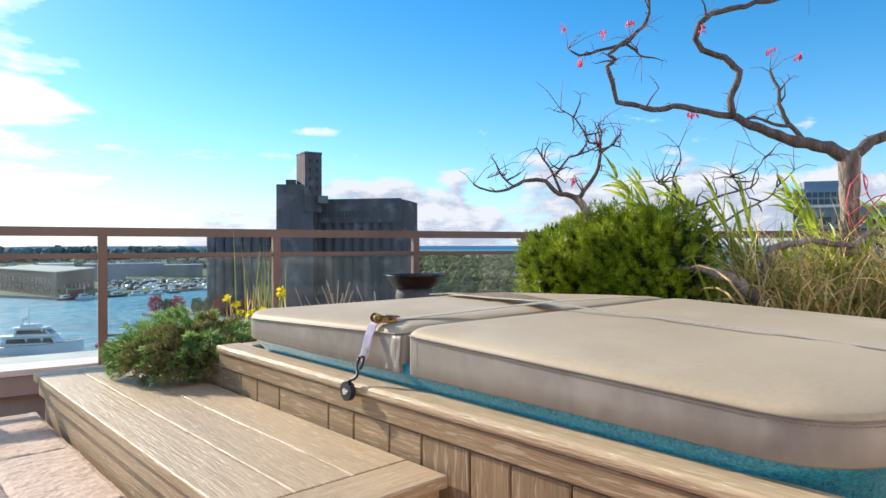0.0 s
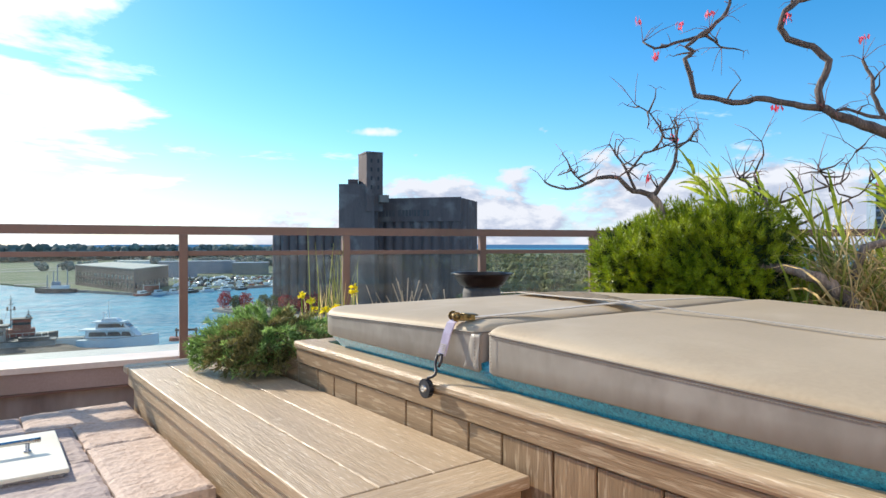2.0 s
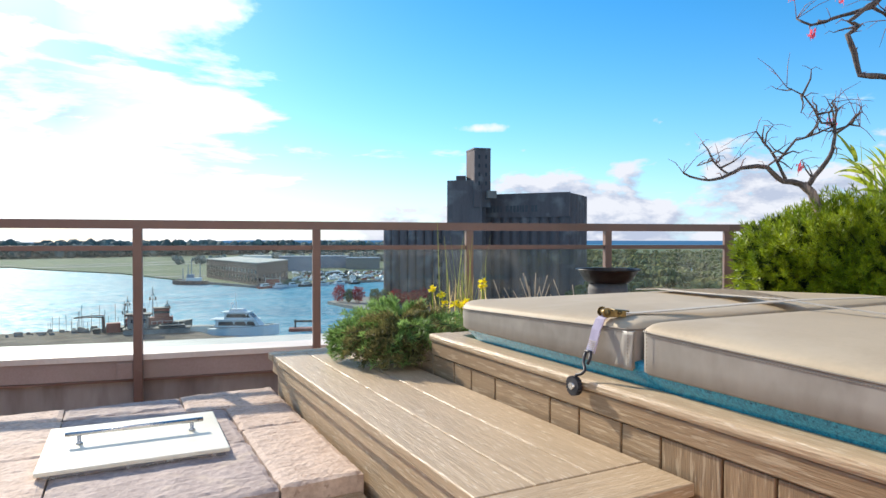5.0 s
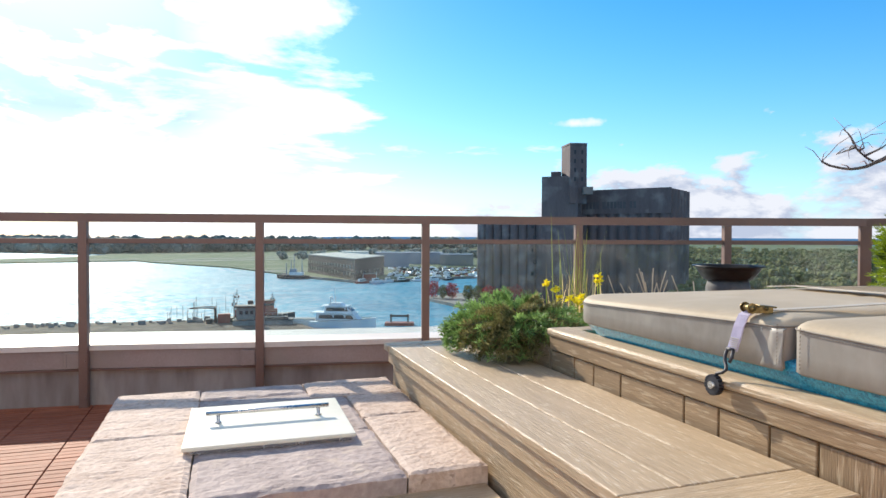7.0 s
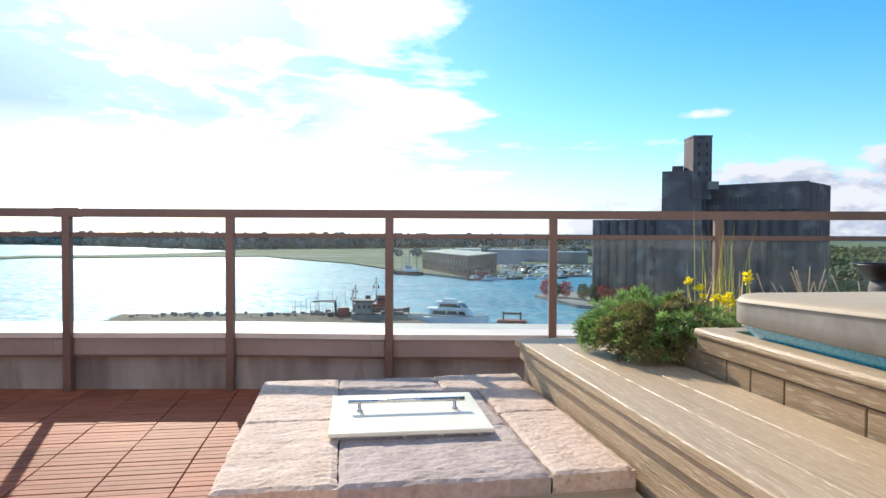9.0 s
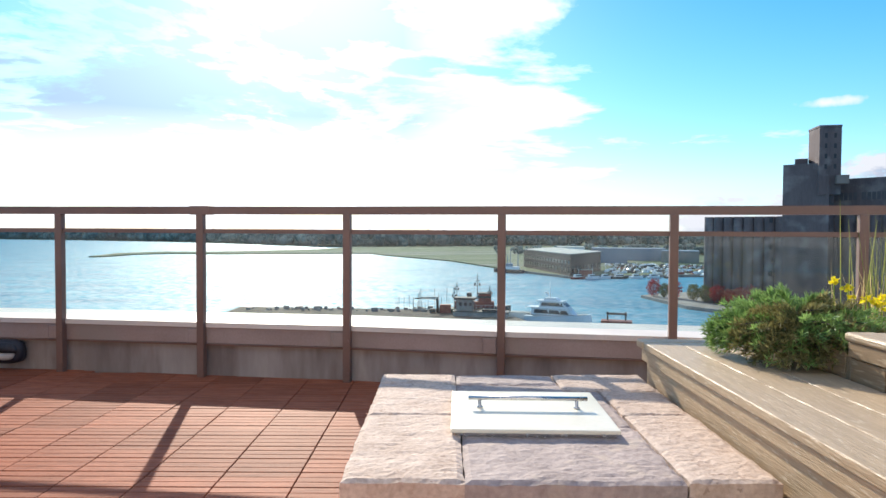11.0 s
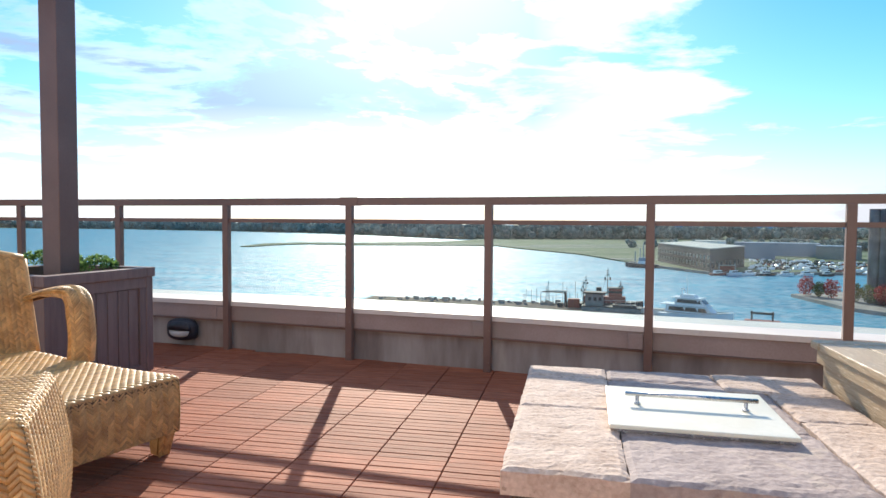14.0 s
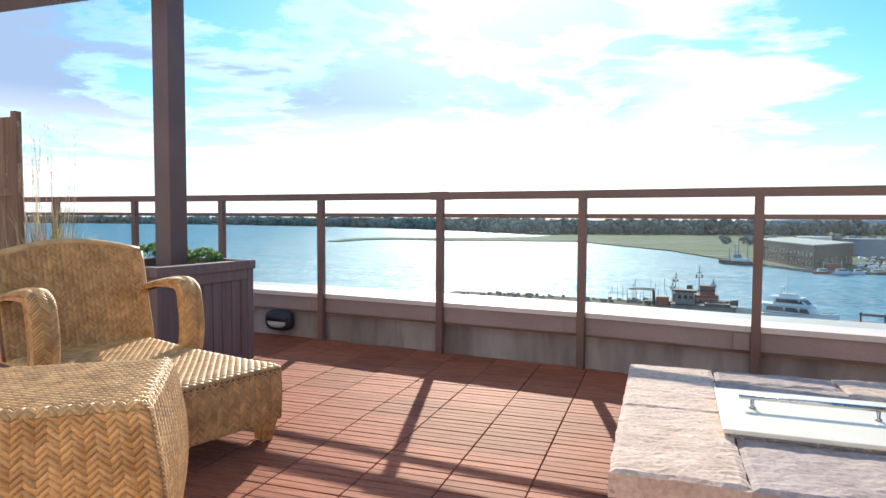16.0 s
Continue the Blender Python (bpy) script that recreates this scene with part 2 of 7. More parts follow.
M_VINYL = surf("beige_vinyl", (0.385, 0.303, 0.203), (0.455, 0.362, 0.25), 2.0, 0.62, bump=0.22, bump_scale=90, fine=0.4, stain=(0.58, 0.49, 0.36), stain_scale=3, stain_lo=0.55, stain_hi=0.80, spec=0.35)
# the cover's sides take a darker, greyer tone than its top
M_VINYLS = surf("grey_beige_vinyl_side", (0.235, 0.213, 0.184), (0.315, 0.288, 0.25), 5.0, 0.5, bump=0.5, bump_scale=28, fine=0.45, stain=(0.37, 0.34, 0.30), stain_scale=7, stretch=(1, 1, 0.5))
M_SEAM = surf("vinyl_piping", (0.16, 0.135, 0.105), (0.22, 0.185, 0.15), 9, 0.5)
M_TEAL = surf("speckled_teal_acrylic", (0.002, 0.09, 0.15), (0.05, 0.42, 0.56), 130, 0.3, bump=0.0, bump_scale=420, fine=0.5, coat=0.15)
M_STONE1 = surf("pink_grey_stone", (0.47, 0.34, 0.265), (0.69, 0.545, 0.45), 11, 0.85, bump=1.0, bump_scale=70, fine=0.55, vary=0.08, relief=0.008, spec=0.25, stain=(0.30, 0.20, 0.15), stain_scale=38, stain_lo=0.64, stain_hi=0.70)
M_STONE2 = surf("grey_stone", (0.30, 0.235, 0.215), (0.49, 0.395, 0.36), 9, 0.8, bump=1.0, bump_scale=55, fine=0.5, vary=0.08, relief=0.009, spec=0.25, stain=(0.50, 0.40, 0.33), stain_scale=9, stain_lo=0.58, stain_hi=0.66)
# side blocks: a darker stone tone than the slabs on top
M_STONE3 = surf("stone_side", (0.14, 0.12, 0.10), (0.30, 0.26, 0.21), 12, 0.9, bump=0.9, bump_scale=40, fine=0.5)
M_LID = surf("pale_enamel_lid", (0.74, 0.68, 0.54), (0.83, 0.78, 0.66), 1.5, 0.35, bump=0.0, stain=(0.60, 0.53, 0.38), stain_scale=3, stain_lo=0.48)
M_STEEL = surf("brushed_steel", (0.50, 0.50, 0.50), (0.62, 0.62, 0.62), 20, 0.25, metal=1.0, bump=0.05)
M_SILO = surf("weathered_silo_concrete", (0.108, 0.080, 0.078), (0.170, 0.126, 0.121), 0.09, 0.9, stretch=(3, 3, 0.35), bump=0.1, bump_scale=1.5, fine=0.45,
              stain=(0.30, 0.255, 0.24), stain_scale=0.11)
M_SILO_D = surf("dark_silo_recess", (0.035, 0.032, 0.035), (0.06, 0.055, 0.058), 0.5, 0.9)
M_LETTER = surf("faded_dark_lettering", (0.085, 0.075, 0.078), (0.12, 0.105, 0.105), 0.5, 0.9)


# ---- mesh helpers ----
def part(name, bm, material, parent=None, label="", smooth=False):
    me = bpy.data.meshes.new(name)
    bm.normal_update()
    bm.to_mesh(me)
    bm.free()
    me.materials.append(material)
    if smooth:
        me.shade_smooth()
    ob = new(name, me)
    if parent:
        ob.parent = parent
        ob.matrix_parent_inverse = parent.matrix_world.inverted()
    if label:
        tagged(ob, label)
    return ob


def thing(name, at, label, category, group="", kind=""):
    ob = new(name)
    ob.empty_display_size = 0.1
    ob.location = at
    ob.matrix_world = Matrix.Translation(at)
    return tagged(ob, label, category, group, kind)


def add_box(bm, x0, x1, y0, y1, z0, z1, bevel=0.0, m=None, segments=2):
    made = bmesh.ops.create_cube(bm, size=1.0, matrix=Matrix.LocRotScale(((x0 + x1) / 2, (y0 + y1) / 2, (z0 + z1) / 2), None, (x1 - x0, y1 - y0, z1 - z0)))
    verts = made["verts"]
    if bevel:
        edges = {e for v in verts for e in v.link_edges}
        out = bmesh.ops.bevel(bm, geom=list(edges), offset=bevel, segments=segments, profile=0.5, affect="EDGES")
        verts = list({v for f in out["faces"] for v in f.verts} | {v for v in verts if v.is_valid})
    if m is not None:
        bmesh.ops.transform(bm, matrix=m, verts=verts)
    return verts


def box(name, x0, x1, y0, y1, z0, z1, material, parent=None, label="", bevel=0.004, m=None):
    bm = bmesh.new()
    add_box(bm, x0, x1, y0, y1, z0, z1, bevel, m)
    return part(name, bm, material, parent, label)


def add_tube(bm, points, radii, sides=8, caps=True):
    """A tube along points with a radius at each."""
    pts = [Vector(p) for p in points]
    rings = []
    side = None
    for i, p in enumerate(pts):
        d = (pts[min(i + 1, len(pts) - 1)] - pts[max(i - 1, 0)]).normalized()
        if side is None:
            side = d.orthogonal().normalized()
        else:
            side = (side - d * side.dot(d))
            side = side.normalized() if side.length > 1e-6 else d.orthogonal().normalized()
        up = d.cross(side)
        r = radii[i] if isinstance(radii, (list, tuple)) else radii
        rings.append([bm.verts.new(p + (side * math.cos(a) + up * math.sin(a)) * r) for a in [2 * math.pi * k / sides for k in range(sides)]])
    for a, b in zip(rings, rings[1:]):
        for k in range(sides):
            bm.faces.new((a[k], a[(k + 1) % sides], b[(k + 1) % sides], b[k]))
    if caps:
        bm.faces.new(rings[0][::-1])
        bm.faces.new(rings[-1])


def add_prism(bm, outline, z0, z1):
    """A solid from a flat outline of (x, y), counter-clockwise."""
    low = [bm.verts.new((x, y, z0)) for x, y in outline]
    top = [bm.verts.new((x, y, z1)) for x, y in outline]
    n = len(outline)
    for i in range(n):
        bm.faces.new((low[i], low[(i + 1) % n], top[(i + 1) % n], top[i]))
    bm.faces.new(top)
    bm.faces.new(low[::-1])


def add_run(bm, line, o0, o1, z0, z1):
    """A bar of rectangular section along a line of (x, y), from offset o0 to o1 on its left side."""
    cols = []
    for i, (x, y) in enumerate(line):
        ax, ay = line[max(i - 1, 0)]
        bx_, by_ = line[min(i + 1, len(line) - 1)]
        d = Vector((bx_ - ax, by_ - ay)).normalized()
        nx, ny = -d.y, d.x
        cols.append([bm.verts.new((x + nx * o, y + ny * o, z)) for o, z in ((o0, z0), (o1, z0), (o1, z1), (o0, z1))])
    for a, b in zip(cols, cols[1:]):
        for k in range(4):
            bm.faces.new((a[k], b[k], b[(k + 1) % 4], a[(k + 1) % 4]))
    bm.faces.new(cols[0])
    bm.faces.new(cols[-1][::-1])
    bmesh.ops.recalc_face_normals(bm, faces=bm.faces)


# ---- the roof's edge: posts, parapet, rail, glass ----
POSTS = [(-3.39, 4.35), (-2.39, 4.30), (-1.395, 4.225), (-0.40, 4.122), (0.62, 3.98), (1.61, 3.853), (2.585, 3.648), (3.58, 3.49), (4.556, 3.286), (5.52, 3.025),
         (6.41, 2.74), (7.10, 1.95), (7.62, 1.10), (8.02, 0.18), (8.3, -0.8)]
LINE = [(-4.6, 4.38)] + POSTS + [(8.5, -3.6)]
WATER_Z = -36.0

bm = bmesh.new()
add_run(bm, LINE, 0.035, 0.46, WATER_Z + 1.2, 0.325)
tagged(part("wall_parapet", bm, M_CONC), "low grey concrete parapet wall with brown stains", "wall", kind="structure")
bm = bmesh.new()
add_run(bm, LINE, 0.012, 0.034, 0.222, 0.326)
tagged(part("trim_flashing", bm, M_FLASH), "brown metal flashing along the parapet", "trim", kind="structure")
# lip runs in darker brown, which draw the flashing's shadow lines
bm = bmesh.new()
add_run(bm, LINE, 0.002, 0.020, 0.208, 0.2195)
add_run(bm, LINE, 0.004, 0.022, 0.3262, 0.3285)
tagged(part("trim_drip_edge", bm, M_BROWN), "brown drip lip of the flashing, darkened as its shadow line", "trim", kind="structure")
bm = bmesh.new()
add_run(bm, LINE, 0.0, 0.50, 0.329, 0.362)
tagged(part("trim_cap", bm, M_CAP), "pale stone cap of the parapet, bleached by sun", "trim", kind="structure")

M_GLASS = bpy.data.materials.new("rail_glass")
M_GLASS.use_nodes = True
_n, _l = M_GLASS.node_tree.nodes, M_GLASS.node_tree.links
_n.remove(_n["Principled BSDF"])
_t, _g, _mx, _fr = _n.new("ShaderNodeBsdfTransparent"), _n.new("ShaderNodeBsdfGlossy"), _n.new("ShaderNodeMixShader"), _n.new("ShaderNodeLayerWeight")
_t.inputs["Color"].default_value = (0.86, 0.92, 0.92, 1)
_g.inputs["Roughness"].default_value = 0.02
_pw, _sc = _n.new("ShaderNodeMath"), _n.new("ShaderNodeMath")
_pw.operation, _sc.operation = "POWER", "MULTIPLY_ADD"
_pw.inputs[1].default_value, _sc.inputs[1].default_value, _sc.inputs[2].default_value = 4.0, 0.5, 0.02
_l.new(_fr.outputs["Facing"], _pw.inputs[0])
_l.new(_pw.outputs[0], _sc.inputs[0])
_l.new(_sc.outputs[0], _mx.inputs[0])
_l.new(_t.outputs[0], _mx.inputs[1])
_l.new(_g.outputs[0], _mx.inputs[2])
# a film of dust and dried water streaks that catches the sun
_tc, _tm, _tn, _tr, _dm, _td = (_n.new("ShaderNodeTexCoord"), _n.new("ShaderNodeMapping"), _n.new("ShaderNodeTexNoise"), _n.new("ShaderNodeMapRange"),
                                _n.new("ShaderNodeMixShader"), _n.new("ShaderNodeBsdfTranslucent"))
_tm.inputs["Scale"].default_value = (7.0, 7.0, 0.5)
_tn.inputs["Scale"].default_value, _tn.inputs["Detail"].default_value = 1.6, 5.0
_tr.inputs["From Min"].default_value, _tr.inputs["From Max"].default_value = 0.4, 0.75
_tr.inputs["To Min"].default_value, _tr.inputs["To Max"].default_value = 0.004, 0.018
_td.inputs["Color"].default_value = (0.85, 0.90, 0.92, 1)
_l.new(_tc.outputs["Object"], _tm.inputs["Vector"])
_l.new(_tm.outputs[0], _tn.inputs["Vector"])
_l.new(_tn.outputs["Fac"], _tr.inputs["Value"])
_l.new(_tr.outputs[0], _dm.inputs[0])
_l.new(_mx.outputs[0], _dm.inputs[1])
_l.new(_td.outputs[0], _dm.inputs[2])
_l.new(_dm.outputs[0], _n["Material Output"].inputs["Surface"])

railing = thing("railing", (*POSTS[4], 0), "brown painted metal railing with glass panes along the roof edge", "railing")
bm = bmesh.new()
add_run(bm, LINE, -0.030, 0.030, 1.083, 1.128)
add_run(bm, LINE, -0.022, 0.022, 1.128, 1.134)
part("handrail", bm, M_BROWN, railing)
bm = bmesh.new()
add_run(bm, LINE, -0.016, 0.016, 0.958, 0.986)
part("mid_rail", bm, M_BROWN, railing)
for i, (px, py) in enumerate(POSTS):
    ax, ay = POSTS[max(i - 1, 0)]
    bx_, by_ = POSTS[min(i + 1, len(POSTS) - 1)]
    turn = Matrix.Translation((px, py, 0)) @ Matrix.Rotation(math.atan2(by_ - ay, bx_ - ax), 4, "Z")
    wide = 0.034 if i == 0 or i == 10 else 0.024
    bm = bmesh.new()
    add_box(bm, -wide, wide, -0.034, 0.012, 0.0, 1.083, 0.003, turn)
    part("post", bm, M_BROWN, railing)
    bm = bmesh.new()
    add_box(bm, -0.115, -0.028, -0.010, 0.006, 0.225, 0.318, 0.003, turn)
    add_box(bm, -0.105, -0.095, -0.014, 0.0, 0.225, 0.318, 0, turn)
    part("bracket", bm, M_FLASH, railing)
    for z in (0.06, 0.27):
        bm = bmesh.new()
        bmesh.ops.create_cone(bm, cap_ends=True, segments=8, radius1=0.007, radius2=0.006, depth=0.012,
                              matrix=turn @ Matrix.Translation((0.012, -0.036, z)) @ Matrix.Rotation(radians(90), 4, "X"))
        part("bolt", bm, M_BROWN, railing)
    if i == 4:
        bm = bmesh.new()
        add_box(bm, -0.07, 0.07, -0.034, 0.034, 1.080, 1.138, 0.004, turn)
        part("rail_sleeve", bm, M_BROWN, railing)
for (ax, ay), (bx_, by_) in zip(POSTS, POSTS[1:]):
    d = Vector((bx_ - ax, by_ - ay)).normalized()
    bm = bmesh.new()
    add_run(bm, [(ax + d.x * 0.03, ay + d.y * 0.03), (bx_ - d.x * 0.03, by_ - d.y * 0.03)], -0.004, 0.004, 0.40, 0.96)
    pane = part("glass_pane", bm, M_GLASS, railing)
    pane.visible_shadow = False

# ---- floor ----
bm = bmesh.new()
inner = [(x, y) for x, y in LINE]
add_prism(bm, [(-4.6, -3.6), (8.5, -3.6)] + [(x, y + 0.05) for x, y in inner[::-1]], -0.30, -0.022)
tagged(part("floor", bm, M_UNDER), "dark roof membrane beneath the deck tiles", "floor", kind="structure")
# wall added out of view; its pale face bounces sun back as fill
bm = bmesh.new()
add_box(bm, -4.6, 8.5, -3.9, -3.6, -0.3, 3.0)
tagged(part("wall_south", bm, surf("plaster", (0.70, 0.64, 0.57), (0.78, 0.73, 0.66), 2, 0.8)), "unseen cream plaster wall added to close the terrace and bounce light", "wall", kind="structure")

# ---- spa and bench, all along the deck's own axes ----
SKX = 3.535                     # front face of the spa's skirt
bench = thing("step_bench", (3.3, 1.5, 0), "tan composite step bench beside the hot tub", "bench")
bx0, bx1, by0, by1, bz = 3.075, 3.527, 0.545, 2.50, 0.515
for a, b in ((bx0, 3.2205), (3.2240, 3.3660), (3.3695, bx1)):
    box("board", a, b, by0 + 0.147, by1 - 0.066, bz - 0.030, bz - 0.001, M_BENCH, bench, bevel=0.0035)
box("board", bx0, bx1, by0, by0 + 0.144, bz - 0.030, bz - 0.0005, M_BENCHX, bench, bevel=0.005)
box("board", bx0 - 0.004, bx1, by1 - 0.063, by1 + 0.02, bz - 0.032, bz, M_BENCHX, bench, bevel=0.006)
box("front_panel", bx0 + 0.028, bx0 + 0.05, by0 + 0.03, by1 - 0.03, 0.0, bz - 0.033, M_BENCH, bench)
box("fascia", bx0 + 0.010, bx0 + 0.027, by0 + 0.012, by1 - 0.012, bz - 0.085, bz - 0.033, M_BENCH, bench)
box("end_panel", bx0 + 0.051, bx1, by0 + 0.028, by0 + 0.05, 0.0, bz - 0.031, M_BENCHX, bench)
box("end_panel", bx0 + 0.051, bx1, by1 - 0.05, by1 - 0.028, 0.0, bz - 0.033, M_BENCHX, bench)

spa = thing("hot_tub", (4.3, 0.75, 0), "hot tub with teal shell and tan board skirt", "hot tub")
TY0, TY1, TX1 = -0.45, 1.80, 5.05
box("rim_board", SKX - 0.012, SKX + 0.085, TY0, TY1, 0.636, 0.664, M_BENCH, spa, bevel=0.009)
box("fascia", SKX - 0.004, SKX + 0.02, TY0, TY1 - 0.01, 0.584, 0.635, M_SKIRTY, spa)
box("rim_board", SKX + 0.086, TX1, TY1 - 0.09, TY1, 0.634, 0.662, M_BENCHX, spa, bevel=0.009)
box("end_skirt", SKX + 0.021, TX1, TY1 - 0.04, TY1 - 0.012, 0.0, 0.633, M_BENCHX, spa)
box("back_skirt", TX1 - 0.03, TX1, TY0, TY1 - 0.091, 0.0, 0.66, M_BENCH, spa)
joints = [1.788, 1.621, 1.497, 1.345, 1.057, 0.931, 0.774, 0.649, 0.486, 0.368, 0.215, 0.09, -0.035, -0.16, -0.285, TY0]
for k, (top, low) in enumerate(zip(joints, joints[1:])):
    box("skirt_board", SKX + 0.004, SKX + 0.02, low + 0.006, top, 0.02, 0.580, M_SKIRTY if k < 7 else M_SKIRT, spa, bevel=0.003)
box("inner_skirt", SKX + 0.021, SKX + 0.03, TY0, TY1 - 0.05, 0.0, 0.63, M_UNDER, spa)


def rounded(x0, x1, y0, y1, r, n=8):
    pts = []
    for cx, cy, a0 in ((x1 - r, y0 + r, -90), (x1 - r, y1 - r, 0), (x0 + r, y1 - r, 90), (x0 + r, y0 + r, 180)):
        for i in range(n + 1):
            a = radians(a0 + 90 * i / n)
            pts.append((cx + r * math.cos(a), cy + r * math.sin(a)))
    return pts


CX0, CX1, CY0, CY1, SPLIT = 3.575, 4.96, -0.27, 1.74, 0.765
bm = bmesh.new()
rings = []
for (o, z) in ((0.035, 0.60), (0.030, 0.668), (0.012, 0.690), (0.010, 0.724), (0.03, 0.730)):
    rings.append([bm.verts.new((x, y, z)) for x, y in rounded(CX0 + o, CX1 - o, CY0 + o, CY1 - o, 0.17)])
for a, b in zip(rings, rings[1:]):
    for i in range(len(a)):
        bm.faces.new((a[i], a[(i + 1) % len(a)], b[(i + 1) % len(a)], b[i]))
bm.faces.new(rings[-1])
part("shell", bm, M_TEAL, spa, "speckled teal acrylic shell", smooth=True)


# the cover: two padded halves
def cover_half(x0, x1, y0, y1, far, parent):
    n = 24
    def outline(o):
        r = max(0.16 - o, 0.02)
        pts = []
        for cx, cy, a0, big in ((x1, y0, -90, not far), (x1, y1, 0, far), (x0, y1, 90, far), (x0, y0, 180, not far)):
            rr = r if big else 0.03
            sx, sy = (-1 if cx == x1 else 1), (1 if cy == y0 else -1)
            for i in range(9):
                a = radians(a0 + 90 * i / 8)
                pts.append((cx + sx * (rr + o) + rr * math.cos(a), cy + sy * (rr + o) + rr * math.sin(a)))
        return pts
    def crown(px, py):
        toward = 1 - abs(py - SPLIT) / abs((y1 if far else y0) - SPLIT)
        bulge = math.sin(math.pi * min(1, max(0, (px - x0) / (x1 - x0)))) * 0.012
        return 0.788 + 0.034 * max(0, toward) + bulge
    side = [(0.006, 0.701), (0.0, 0.707), (0.0, 0.745)]
    bm = bmesh.new()
    rings = [[bm.verts.new((px, py, z)) for px, py in outline(o)] for o, z in side]
    rings.append([bm.verts.new((px, py, crown(px, py) - 0.019)) for px, py in outline(0.0)])
    for a, b in zip(rings, rings[1:]):
        for i in range(len(a)):
            bm.faces.new((a[i], a[(i + 1) % len(a)], b[(i + 1) % len(a)], b[i]))
    bm.faces.new(rings[0][::-1])
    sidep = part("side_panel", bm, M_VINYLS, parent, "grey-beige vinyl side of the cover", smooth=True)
    bm = bmesh.new()
    loops = []
    for o, dz in ((0.0, -0.019), (0.0015, -0.0145), (0.005, -0.009), (0.011, -0.005), (0.021, -0.002), (0.045, 0.002), (0.09, 0.006), (0.14, 0.007), (0.20, 0.007), (0.26, 0.007), (0.32, 0.007), (0.38, 0.007), (0.42, 0.007)):
        loop = []
        for px, py in outline(min(o, 0.4)):
            wob = 0.006 * noise.noise(Vector((px * 3, py * 3, 2.0))) + 0.006 * noise.noise(Vector((px * 7, py * 11, 5.0)))
            loop.append(bm.verts.new((px, py, crown(px, py) + dz + (wob if o > 0.01 else 0))))
        loops.append(loop)
    for a, b in zip(loops, loops[1:]):
        for i in range(len(a)):
            bm.faces.new((a[i], a[(i + 1) % len(a)], b[(i + 1) % len(a)], b[i]))
    bm.faces.new(loops[-1])
    part("top_panel", bm, M_VINYL, parent, "beige vinyl top of the cover", smooth=True)
    bm = bmesh.new()
    path = [(px, py, crown(px, py) - 0.018) for px, py in outline(-0.001)]
    add_tube(bm, path + path[:1], 0.0022, 6)
    part("piping", bm, M_SEAM, parent, smooth=True)
    bm = bmesh.new()
    ring = outline(-0.0015)
    for (ax, ay), (bx, by) in zip(ring, ring[1:] + ring[:1]):
        run = math.hypot(bx - ax, by - ay)
        for i in range(int(run / 0.0075)):
            t = (i + 0.2) * 0.0075 / run
            u = t + 0.0045 / run
            p, q = (ax + (bx - ax) * t, ay + (by - ay) * t), (ax + (bx - ax) * u, ay + (by - ay) * u)
            add_tube(bm, [(*p, crown(*p) - 0.025), (*q, crown(*q) - 0.025)], 0.0009, 4)
    tagged(part("stitching", bm, M_SEAM, parent), kind="stuff")


cover_far = thing("spa_cover", (4.2, 1.25, 0.70), "padded beige vinyl half of the hot tub cover", "cover", "hot tub cover")
cover_half(CX0, CX1, SPLIT + 0.008, CY1, True, cover_far)
cover_near = thing("spa_cover", (4.2, 0.2, 0.70), "padded beige vinyl half of the hot tub cover", "cover", "hot tub cover")
cover_half(CX0, CX1, CY0, SPLIT - 0.008, False, cover_near)

# ---- stone box with a lid ----
stone_box = thing("fire_pit", (2.5, 1.9, 0), "low rough stone fire pit box with a pale lid opening", "fire pit")


def stone(x0, x1, y0, y1, z0, z1, material, parent, seed, name="stone_slab"):
    """A rough-hewn slab with uneven top and chipped edges."""
    bm = bmesh.new()
    nx, ny = max(3, int((x1 - x0) / 0.016)), max(3, int((y1 - y0) / 0.016))
    g = []
    for j in range(ny + 1):
        row = []
        for i in range(nx + 1):
            px, py = x0 + (x1 - x0) * i / nx, y0 + (y1 - y0) * j / ny
            edge = min(i, nx - i, j, ny - j)
            h = 0.0025 * noise.noise(Vector((px * 8, py * 8, seed))) + 0.003 * noise.noise(Vector((px * 26, py * 60, seed + 7)))
            if edge == 0:
                h -= 0.006 + 0.004 * noise.noise(Vector((px * 25, py * 25, seed + 3)))
                px += 0.004 * noise.noise(Vector((px * 20, py * 20, seed + 11)))
                py += 0.004 * noise.noise(Vector((px * 20, py * 20, seed + 17)))
            row.append(bm.verts.new((px, py, z1 + h)))
        g.append(row)
    for j in range(ny):
        for i in range(nx):
            bm.faces.new((g[j][i], g[j][i + 1], g[j + 1][i + 1], g[j + 1][i]))
    rim = g[0] + [r[-1] for r in g[1:]] + g[-1][-2::-1] + [r[0] for r in g[-2:0:-1]]
    low = [bm.verts.new((v.co.x + 0.005 * noise.noise(v.co * 22), v.co.y + 0.005 * noise.noise(v.co * 19 + Vector((9, 0, 0))), z0)) for v in rim]
    n = len(rim)
    for i in range(n):
        bm.faces.new((low[i], low[(i + 1) % n], rim[(i + 1) % n], rim[i]))
    bm.faces.new(low[::-1])
    return part(name, bm, material, parent, smooth=False)


